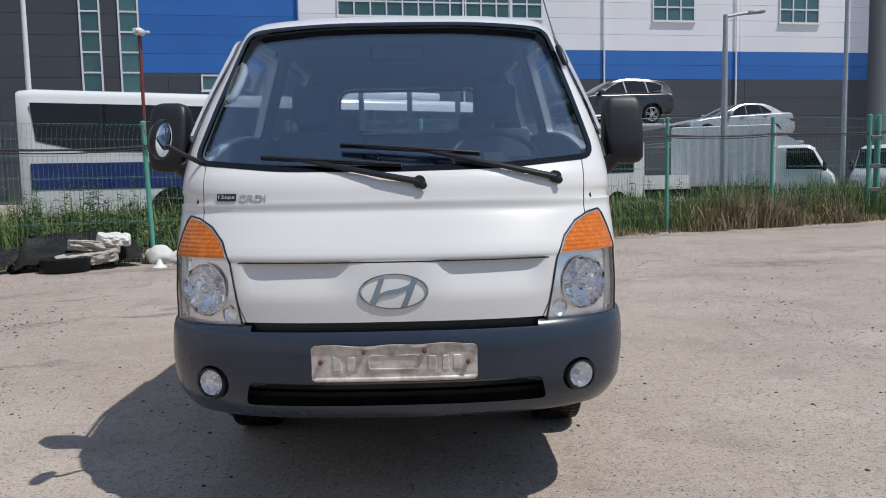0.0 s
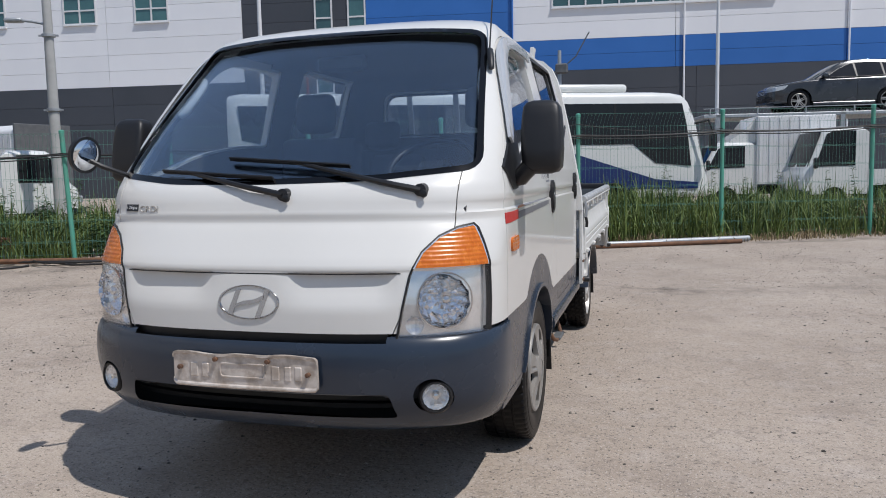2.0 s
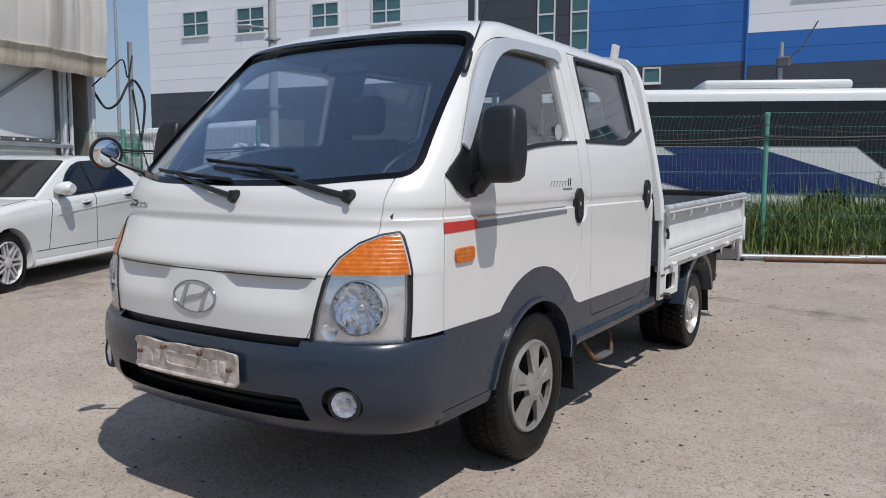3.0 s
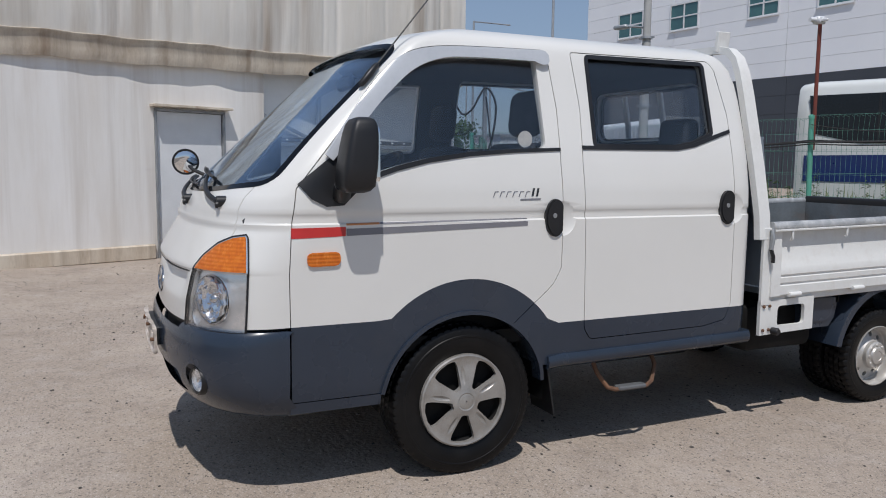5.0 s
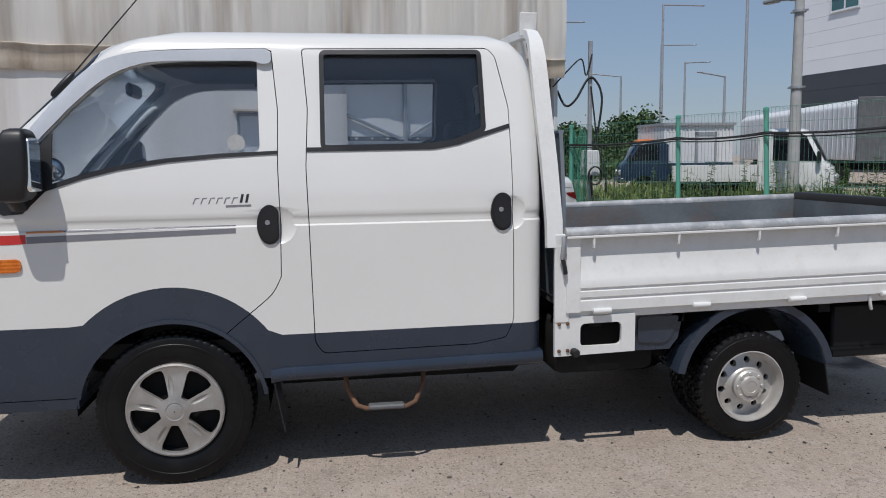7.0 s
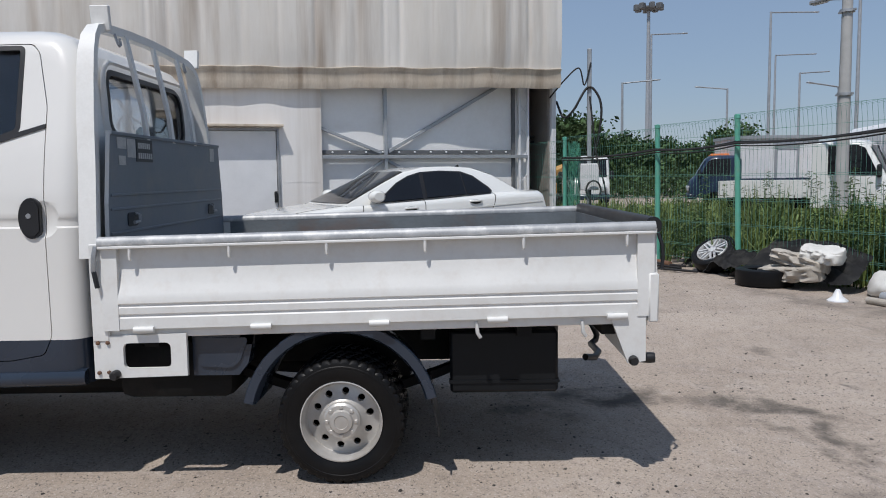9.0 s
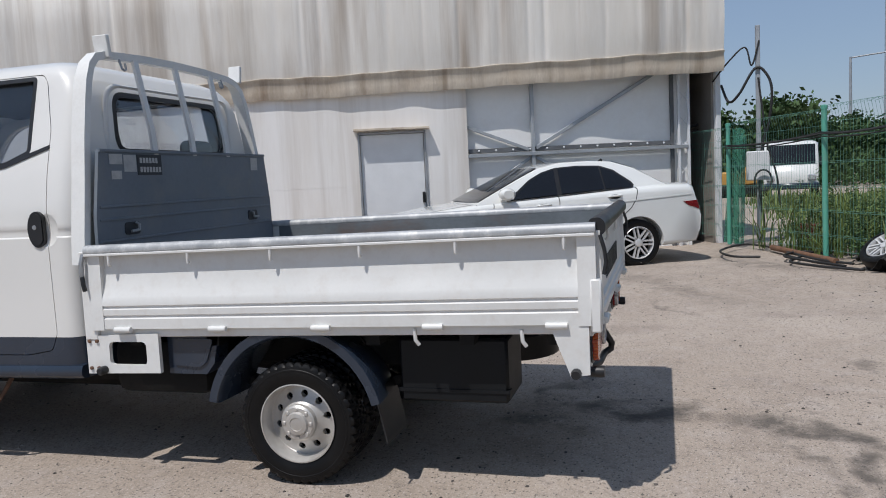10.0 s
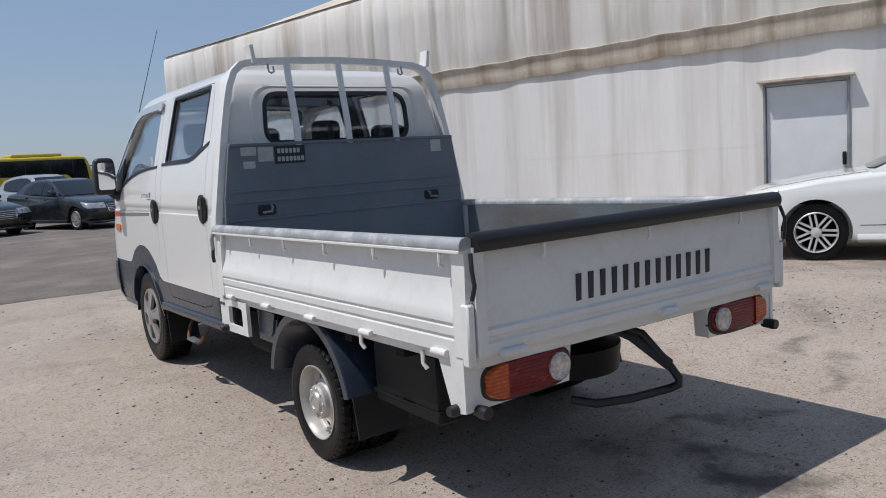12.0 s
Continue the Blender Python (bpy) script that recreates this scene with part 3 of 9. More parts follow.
def warehouse():
    root = thing("warehouse", "long white warehouse of stained panels and tarpaulin", "warehouse")
    root.matrix_basis = WH
    bm = bm_new()
    for x0, x1, z0, z1 in ((-14.2, -1.06, 0, 3.2), (0.06, 0.76, 0, 3.2), (-1.06, 0.06, 2.16, 3.2)):
        box(bm, x0, x1, 0, 0.16, z0, z1)
    part("wall", bm, PLASTER, root, "white panel wall with brown rain streaks")
    bm = bm_new()
    box(bm, -5.2, -1.10, -0.002, 0.0, 1.300, 1.304)
    box(bm, 0.11, 0.75, -0.002, 0.0, 1.300, 1.304)
    part("wall_joint", bm, PLASTER, root)
    bm = bm_new()
    box(bm, -14.2, -1.10, -0.06, -0.002, 0, 0.22, 0.02)
    box(bm, 0.11, 0.76, -0.06, -0.002, 0, 0.22, 0.02)
    part("plinth", bm, HEM, root, "mud-stained plinth")
    # door
    bm = bm_new()
    box(bm, -1.02, 0.02, 0.03, 0.075, 0.02, 2.13, 0.004)
    d = part("door", bm, ALU, root, "plain white steel side door")
    bm = bm_new()
    box(bm, -1.06, -1.025, -0.03, 0.10, 0, 2.17, 0.004)
    box(bm, 0.025, 0.06, -0.03, 0.10, 0, 2.17, 0.004)
    box(bm, -1.06, 0.06, -0.03, 0.10, 2.135, 2.172, 0.004)
    part("door_frame", bm, STEEL, d, "grey steel door frame")
    bm = bm_new()
    box(bm, -1.12, 0.12, -0.17, 0.0, 2.19, 2.225, 0.004)
    part("door_hood", bm, HEM, d, "stained hood over the door")
    bm = bm_new()
    box(bm, -0.035, 0.010, -0.01, 0.03, 0.98, 1.16, 0.006)
    tube(bm, [(-0.015, -0.01, 1.05), (-0.015, -0.04, 1.05), (-0.025, -0.045, 1.12)], 0.010, 8)
    part("door_handle", bm, BLACK, d, "black lever handle")
    # gate bay: white sheets behind a steel frame
    bm = bm_new()
    box(bm, 0.76, 4.60, 0.14, 0.18, 0.0, 3.2)
    part("gate_sheet", bm, SHEET, root, "white sheet infill of the gate")
    def beam(name, a, b, w=0.05, d=0.06, y=0.08, material=GALV):
        bm = bm_new()
        a, b = Vector((a[0], y, a[1])), Vector((b[0], y, b[1]))
        ln = (b - a).length
        m = Matrix.Translation(a) @ Matrix.Rotation(-math.atan2(b.z - a.z, b.x - a.x), 4, "Y")
        box(bm, 0, ln, -d / 2, d / 2, -w / 2, w / 2, 0.004, m=m)
        return part(name, bm, material, root)
    beam("gate_beam", (0.76, 1.71), (4.55, 1.71), 0.06, 0.08, 0.05)
    beam("gate_rail", (0.76, 1.79), (4.28, 1.79), 0.07, 0.03, 0.10, DARKSTEEL)
    beam("gate_post", (1.87, 0.0), (1.87, 3.2), 0.06, 0.06, 0.06)
    beam("gate_brace", (0.74, 2.20), (1.80, 1.78), 0.05, 0.05, 0.085)
    beam("gate_brace", (1.92, 1.80), (4.15, 3.05), 0.06, 0.05, 0.085)
    beam("gate_brace", (0.74, 0.95), (1.82, 1.64), 0.05, 0.05, 0.085)
    beam("gate_brace", (1.92, 1.64), (3.6, 0.75), 0.05, 0.05, 0.085)
    beam("gate_post", (4.30, 0.0), (4.30, 3.2), 0.06, 0.05, 0.10, DARKSTEEL)
    for x in (4.40, 4.57):
        beam("gate_post", (x, 0.0), (x, 3.2), 0.04, 0.05, 0.05, ALU)
    for k in range(14):
        beam("lattice_bar", (4.40, 0.15 + 0.21 * k), (4.57, 0.15 + 0.21 * (k + 1)) if k % 2 else (4.57, -0.06 + 0.21 * k), 0.012, 0.012, 0.05, ALU)
    bm = bm_new()
    for k in range(12):
        lathe(bm, [(0.02, 0.004), (0.03, 0.016), (0.05, 0.018)], "y", (0.95 + 0.29 * k, 0.03, 1.79), 8)
    tagged(part("gate_bolts", bm, ALU, root), kind="stuff")
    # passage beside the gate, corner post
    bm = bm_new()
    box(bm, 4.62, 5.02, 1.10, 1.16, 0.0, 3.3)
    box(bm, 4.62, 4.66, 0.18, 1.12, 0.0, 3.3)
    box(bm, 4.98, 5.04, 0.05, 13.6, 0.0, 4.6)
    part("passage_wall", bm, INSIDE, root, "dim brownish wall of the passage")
    bm = bm_new()
    tube(bm, [(4.66, 0.6, 2.02), (4.98, 0.6, 2.10)], 0.025, 8)
    tube(bm, [(4.66, 0.6, 1.92), (4.98, 0.6, 2.0)], 0.02, 8)
    part("pipe", bm, CABLE, root, "", 40)
    bm = bm_new()
    box(bm, 5.02, 5.11, -0.04, 0.10, 0.0, 3.3, 0.01)
    part("corner_post", bm, ALU, root, "white corner post")
    # hanging tarpaulin in flat panels with narrow creases, its hem, and the roof above
    rng = random.Random(11)
    ph = [rng.uniform(0, 6.28) for _ in range(4)]
    creases = []
    x = -14.4
    while x < 5.4:
        creases.append((x, rng.uniform(0.006, 0.022), rng.uniform(0.03, 0.10)))
        x += rng.uniform(0.26, 0.62)
    def fold(s):
        return sum(d * math.exp(-((s - c) / w) ** 2) for c, d, w in creases) + 0.012 * math.sin(s * 5.3 + ph[3])
    def over(s):
        return 0.06 + 0.06 * smooth_step(-4.0, 0.0, s) + 0.20 * smooth_step(0.0, 5.0, s)
    def top(s):
        return 4.21 + 0.066 * (s + 13.84)
    bm = bm_new()
    n = 900
    cols = []
    for i in range(n + 1):
        s = -14.3 + 19.34 * i / n
        f = fold(s)
        wob = 0.012 * math.sin(s * 2.1 + ph[1]) + 0.008 * math.sin(s * 4.7 + ph[2])
        b, o, tz = curtain_bottom(s), over(s), top(s)
        cols.append([(s, -o + f * 0.25, b + 0.30), (s, -o - 0.03 + f * 0.7 + wob, b + 0.55), (s, -o - 0.05 + f + wob, b + 0.85), (s, -o - 0.05 + f + wob * 1.4, (b + tz) / 2 + 0.3), (s, -o - 0.04 + f, tz - 0.12), (s, -o + 0.04, tz - 0.02), (s, 0.0, tz + 0.02)])
    loft(bm, cols, cap=False, closed=False)
    part("tarpaulin", bm, TARP, root, "stained tarpaulin hanging in flat panels", 60)
    bm = bm_new()
    cols = []
    for i in range(421):
        s = -14.3 + 19.34 * i / 420
        b = curtain_bottom(s) + 0.008 * math.sin(s * 3.1 + ph[0]) + 0.006 * math.sin(s * 8.3 + ph[1])
        q = 0.012 * math.sin(s * 4.1 + ph[2]) + 0.009 * math.sin(s * 9.0) - 0.4 * fold(s)
        o = over(s)
        cols.append([(s, -o + 0.08, b + 0.02), (s, -o + 0.02 - q * 0.5, b), (s, -o - 0.02 - q * 0.6, b + 0.14), (s, -o - q * 0.3, b + 0.27), (s, -o - 0.035, b + 0.305), (s, -o - 0.04, b + 0.335), (s, -o + 0.02, b + 0.35)])
    loft(bm, cols, cap=False, closed=False)
    part("hem", bm, HEM, root, "brown-stained tarpaulin hem", 60)
    bm = bm_new()
    prof = [(-0.06, 0.0), (0.3, 0.20), (1.5, 0.71), (3.5, 1.36), (7.0, 1.96), (10.5, 1.36), (13.5, 0.06), (13.6, -9.0)]
    rows = []
    for s, k in ((-14.3, 0.0), (-13.4, 0.25), (-11.5, 0.62), (-9.0, 0.95), (-6, 1.0), (0, 1.0), (5.0, 1.0)):
        rows.append([(s, y, max(0.0, top(s) + z * (k if z > 0 else 1.0))) for y, z in prof])
    loft(bm, rows, cap=False, closed=False)
    part("roof", bm, ROOFTAN, root, "tan membrane roof", 60)
    bm = bm_new()
    box(bm, -14.3, -14.2, 0.0, 13.6, 0.0, 4.12)
    part("end_wall", bm, PLASTER, root)
    return root


SHEET = mat("white_sheet", (0.84, 0.835, 0.82), (0.78, 0.775, 0.76), rough=0.55, scale=1.2, dirt=(0.62, 0.59, 0.55), dscale=1.2, damt=0.4)
DARKSTEEL = mat("dark_steel", (0.13, 0.135, 0.14), (0.09, 0.095, 0.10), rough=0.6, scale=6)
WAREHOUSE = warehouse()


# ---------- the long factory behind ----------
FAC = pose(0, 48, 0, 0, 0, 9)   # local x along the facade, local -y towards the yard


def factory():
    root = thing("factory_building", "long factory clad in white, blue and charcoal panels", "building")
    root.matrix_basis = FAC
    def field(s0, s1, z0, z1, material, step, rows=None, name="panel"):
        """Cladding laid in rows of long panels with open joints."""
        z = z0
        cols = max(1, round((s1 - s0) / 9.5))
        w = (s1 - s0) / cols
        while z < z1 - 0.05:
            h = min(step, z1 - z)
            for c in range(cols):
                bm = bm_new()
                box(bm, s0 + c * w + 0.012, s0 + (c + 1) * w - 0.012, -0.06, 0.0, z + 0.008, z + h - 0.008)
                part(name, bm, material, root)
            z += h
    bm = bm_new()
    box(bm, -54.2, 32, 0.002, 26, 0.0, 19.4)
    part("core", bm, PANELDARK, root, "dark wall behind the cladding")
    field(-54.2, 32, 0.0, 7.5, PANELDARK, 1.25)
    field(-54.2, -25.7, 7.5, 19.4, PANELWHITE, 1.05)
    field(-25.7, -17.4, 7.5, 19.4, PANELDARK, 1.25)
    field(-17.4, -8.0, 7.8, 19.4, PANELBLUE, 1.15)
    field(-17.4, -8.0, 7.5, 7.8, PANELDARK, 0.3)
    field(-8.0, 32, 7.5, 9.4, PANELBLUE, 0.95)
    field(-8.0, 32, 9.4, 19.4, PANELWHITE, 1.05)
    # white end wall
    bm = bm_new()
    box(bm, -54.26, -54.2, 0.0, 26, 7.5, 19.4)
    part("end_wall", bm, PANELWHITE, root)
    def window(s0, s1, z0, z1, nx, nz):
        bm = bm_new()
        box(bm, s0, s1, -0.075, -0.05, z0, z1)
        w = part("window", bm, BLDGLASS, root, "green-tinted window in white frames")
        bm = bm_new()
        for i in range(nx + 1):
            x = s0 + (s1 - s0) * i / nx
            box(bm, x - 0.05, x + 0.05, -0.13, -0.07, z0 - 0.05, z1 + 0.05)
        for k in range(nz + 1):
            z = z0 + (z1 - z0) * k / nz
            box(bm, s0 - 0.05, s1 + 0.05, -0.125, -0.07, z - 0.05, z + 0.05)
        part("window_frame", bm, ALU, w)
        bm = bm_new()
        box(bm, s0 - 0.08, s1 + 0.08, -0.20, -0.06, z0 - 0.12, z0 - 0.05)
        part("window_sill", bm, ALU, w)
    for s0, s1, z0, z1 in ((-50.5, -47.9, 11.9, 13.8), (-45.1, -42.5, 11.8, 13.7), (-38.2, -35.9, 11.75, 13.5), (-33.1, -30.8, 11.7, 13.4), (15.6, 18.6, 11.4, 13.2), (25.0, 28.0, 11.4, 13.2)):
        window(s0, s1, z0, z1, 2 if s0 < 0 else 3, 2)
        window(s0, s1, z0 + 4.4, z1 + 4.4, 2 if s0 < 0 else 3, 2)
    window(-5.5, 7.8, 11.4, 13.2, 13, 2)
    window(-5.5, 7.8, 15.8, 17.6, 13, 2)
    window(-13.9, -12.9, 6.75, 7.65, 1, 1)
    window(-20.75, -19.65, 6.6, 18.6, 1, 10)
    window(-18.55, -17.45, 6.6, 18.6, 1, 10)
    for s in (12.1, 21.7, 2.5, -8.0):
        bm = bm_new()
        tube(bm, [(s, -0.16, 0.2), (s, -0.16, 19.0)], 0.06, 8)
        part("downpipe", bm, PANELWHITE if s > 0 else PANELBLUE, root)
    return root


factory()


def second_building():
    root = thing("office_block", "pale grey building beyond the factory", "building")
    root.matrix_basis = FAC @ pose(40.0, -2.0, 0)
    bm = bm_new()
    box(bm, -6.5, 30, 0, 24, 0, 22)
    part("wall", bm, PANELWHITE, root)
    for k in range(4):
        bm = bm_new()
        box(bm, -5.5, 28, -0.08, 0.0, 4.2 + 4.6 * k, 6.2 + 4.6 * k)
        w = part("window", bm, BLDGLASS, root)
        bm = bm_new()
        for i in range(18):
            box(bm, -5.5 + 2 * i - 0.05, -5.5 + 2 * i + 0.05, -0.14, -0.07, 4.2 + 4.6 * k, 6.2 + 4.6 * k)
        part("window_frame", bm, ALU, w)


second_building()

# ---------- the pickup truck ----------
TRUCK = thing("pickup_truck", "white double-cab light truck with slate bumper and drop-side bed", "truck")
FRONT = [(0.30, 0.262), (0.36, 0.232), (0.45, 0.177), (0.60, 0.169), (0.80, 0.169), (0.90, 0.182), (0.915, 0.185), (0.93, 0.182), (1.00, 0.222), (1.055, 0.254),
         (1.078, 0.269), (1.084, 0.271), (1.112, 0.270), (1.119, 0.273), (1.17, 0.288), (1.205, 0.308), (1.235, 0.340), (1.84, 0.968), (1.87, 1.02), (1.90, 1.10), (1.935, 1.24), (1.96, 1.50), (1.975, 1.90)]
HALF = [(0.30, 0.80), (0.45, 0.826), (0.60, 0.832), (1.00, 0.834), (1.105, 0.834), (1.112, 0.825), (1.135, 0.825), (1.15, 0.831), (1.25, 0.825), (1.40, 0.800), (1.65, 0.737), (1.83, 0.690),
        (1.87, 0.675), (1.90, 0.650), (1.935, 0.585), (1.96, 0.45), (1.975, 0.18)]
NOSE = [(0.30, 0.40), (1.10, 0.42), (1.20, 0.39), (1.30, 0.33), (1.50, 0.27), (1.85, 0.22), (1.975, 0.2)]
BACK = [(0.30, 2.942), (1.55, 2.945), (1.74, 2.935), (1.83, 2.905), (1.90, 2.85), (1.935, 2.78), (1.96, 2.62), (1.975, 2.4)]


def cab_loop(z, grow=0.0, back=None, front=FRONT, half=HALF, press=True, n=30, k=12):
    """The outline of the cab at one height, grown outwards by grow."""
    f, w, d = lerp(front, z) - grow, lerp(half, z) + grow, lerp(NOSE, z)
    b = (lerp(BACK, z) + grow) if back is None else back
    pts = []
    e = 2 / 2.6
    for i in range(-n, n + 1):
        a = (i / n) * math.pi / 2
        x = w * math.copysign(abs(math.sin(a)) ** e, a)
        y = f + d * (1 - abs(math.cos(a)) ** e)
        if press and 0.70 < z < 0.925:
            # the pressed panel between the headlights, with the badge field standing proud
            ax = abs(x)
            dip = (1 - smooth_step(0.47, 0.53, ax)) * smooth_step(0.775, 0.905, z) * (1 - smooth_step(0.909, 0.916, z))
            dip *= smooth_step(0.142, 0.168, ax)
            y += 0.024 * dip
        pts.append((x, y, z))
    r = 0.085 if back is None else 0.0
    y0 = f + d
    for i in range(1, k + 1):
        pts.append((w, y0 + (b - r - y0) * i / k, z))
    if r:
        for i in range(1, 8):
            a = i / 8 * math.pi / 2
            pts.append((w - r * (1 - math.cos(a)) * 1.0, b - r + r * math.sin(a), z))
    for i in range(1, 9):
        t = i / 9
        pts.append(((w - r) * (1 - 2 * t), b, z))
    if r:
        for i in range(7, 0, -1):
            a = i / 8 * math.pi / 2
            pts.append((-(w - r * (1 - math.cos(a))), b - r + r * math.sin(a), z))
    for i in range(k, 0, -1):
        pts.append((-w, y0 + (b - r - y0) * i / k, z))
    return pts


LEVELS = [0.45, 0.52, 0.60, 0.68, 0.70, 0.715, 0.73, 0.75, 0.77, 0.79, 0.81, 0.84, 0.87, 0.895, 0.907, 0.911, 0.915, 0.919, 0.925, 0.94, 0.97, 1.00, 1.03, 1.055, 1.062, 1.07, 1.078, 1.084, 1.095, 1.105, 1.112, 1.119, 1.125, 1.135, 1.143, 1.15,
          1.17, 1.19, 1.205, 1.22, 1.235, 1.27, 1.32, 1.38, 1.45, 1.52, 1.60, 1.68, 1.76, 1.83, 1.85, 1.87, 1.885, 1.90, 1.918, 1.935, 1.95, 1.96, 1.969, 1.975]


def cab_solid(grow=0.0, z0=0.36, top=0.0):
    zs = [z0] + [z for z in LEVELS if z > z0 + 0.01]
    loops = []
    for z in zs:
        loops.append([(x, y, zz + (top if zz > 1.5 else 0) * min(1, (zz - 1.5) / 0.4)) for x, y, zz in cab_loop(z, grow)])
    return shape(loft, loops)


def side_prism(pts, x0=-1.2, x1=1.2, r=0.0):
    return shape(prism, rounded(pts, r) if r else pts, "x", x0, x1)


def shrink(pts, d):
    """A 2D polygon moved inwards by d (outwards when negative)."""
    n = len(pts)
    area = sum(pts[i][0] * pts[(i + 1) % n][1] - pts[(i + 1) % n][0] * pts[i][1] for i in range(n))
    s = 1 if area > 0 else -1
    out = []
    for i in range(n):
        p, a, b = Vector(pts[i]), Vector(pts[i - 1]), Vector(pts[(i + 1) % n])
        e1, e2 = (p - a).normalized(), (b - p).normalized()
        n1, n2 = Vector((-e1.y, e1.x)) * s, Vector((-e2.y, e2.x)) * s
        m = (n1 + n2).normalized()
        out.append(tuple(p + m * d / max(0.4, m.dot(n1))))
    return out


WIND = rounded([(-0.752, 1.262), (-0.40, 1.228), (0.0, 1.222), (0.40, 1.228), (0.752, 1.262), (0.652, 1.835), (0.30, 1.852), (0, 1.854), (-0.30, 1.852), (-0.652, 1.835)], 0.06, 5)
WIN1 = rounded([(0.70, 1.245), (0.86, 1.283), (1.017, 1.333), (1.156, 1.366), (1.345, 1.393), (1.56, 1.410), (1.722, 1.417), (1.718, 1.640)] + arc2([(1.716, 1.805), (1.55, 1.804), (1.364, 1.797), (1.235, 1.778), (1.12, 1.728), (1.0, 1.625), (0.886, 1.498), (0.80, 1.380)]), 0.03)
WIN2 = rounded([(1.983, 1.432), (2.45, 1.437), (2.56, 1.455), (2.685, 1.503), (2.682, 1.850), (1.988, 1.842)], 0.02)
WIN3 = rounded([(-0.49, 1.50), (0.49, 1.50), (0.475, 1.785), (-0.475, 1.785)], 0.09, 6)
DOOR1 = [(0.575, 0.405), (0.573, 0.70), (0.570, 0.913), (0.582, 1.094), (0.605, 1.245)] + arc2([(0.66, 1.31), (0.76, 1.432), (0.86, 1.555), (0.97, 1.692), (1.06, 1.776), (1.17, 1.826), (1.36, 1.848), (1.752, 1.858)], 4) + [(1.778, 1.845), (1.80, 1.595),
         (1.795, 1.352), (1.80, 1.111)] + arc2([(1.795, 0.891), (1.755, 0.818), (1.674, 0.748), (1.574, 0.666), (1.50, 0.60)], 3) + [(1.34, 0.36), (1.20, 0.405)]
DOOR2 = rounded([(1.902, 1.858), (1.921, 1.597), (1.908, 1.351), (1.914, 1.108), (1.924, 0.60), (1.96, 0.548), (2.631, 0.556), (2.77, 0.58), (2.806, 0.66), (2.804, 1.215), (2.802, 1.601), (2.755, 1.83), (2.72, 1.868)], 0.02)
GREY = [(0.10, 0.20), (0.10, 0.708), (0.573, 0.712), (0.93, 0.712)] + [(1.335 - 0.50 * math.cos(radians(a)), 0.345 + 0.517 * math.sin(radians(a))) for a in range(46, 145, 4)] + [(1.788, 0.640), (2.95, 0.645), (2.95, 0.20)]
ARCH = [(1.33 + 0.385 * math.cos(i * math.tau / 48), 0.345 + 0.375 * math.sin(i * math.tau / 48)) for i in range(48)]
LAMP_F = [(0.524, 0.690), (0.545, 0.80), (0.566, 0.905), (0.598, 0.980), (0.645, 1.030), (0.70, 1.058), (0.76, 1.070), (0.95, 1.072), (0.95, 0.700)]
LAMP_S = [(0.0, 0.60), (0.0, 1.20), (0.38, 1.20), (0.432, 1.055), (0.424, 0.95), (0.410, 0.715), (0.40, 0.60)]


def lamp_cutter(d=0.0, both=True):
    a = shape(prism, shrink(LAMP_F, d), "y", 0.0, 0.8)
    b = shape(prism, shrink(LAMP_S, d), "x", 0.3, 1.2)
    left = carve(a, ("&", b))
    if not both:
        return left
    right = left.copy()
    right.transform(Matrix.Scale(-1, 4, (1, 0, 0)))
    right.flip_normals()
    return left, right


PANEL = [(-0.70, 1.30), (-0.695, 1.20), (-0.690, 1.10), (-0.690, 1.02), (-0.62, 0.95), (-0.50, 0.68), (0.50, 0.68), (0.62, 0.95), (0.690, 1.02), (0.690, 1.10), (0.695, 1.20), (0.70, 1.30)]
HANDLES = ((1.765, 1.113), (2.765, 1.146))


def dish(y, z, sx):
    """The hollow that the fingers reach into behind a door handle."""
    bm = bm_new()
    bmesh.ops.create_uvsphere(bm, u_segments=28, v_segments=16, radius=1.0)
    bmesh.ops.transform(bm, matrix=Matrix.Translation((0.845 * sx, y + 0.028, z)) @ Matrix.Diagonal((0.030, 0.078, 0.088, 1)), verts=bm.verts)
    me = bpy.data.meshes.new("shape")
    bm.to_mesh(me)
    bm.free()
    return me


def front_y(x, z):
    """Where the front of the cab lies at a width and a height."""
    w = lerp(HALF, z)
    return lerp(FRONT, z) + lerp(NOSE, z) * (1 - max(0.0, 1 - (abs(x) / w) ** 2.6) ** (1 / 2.6))


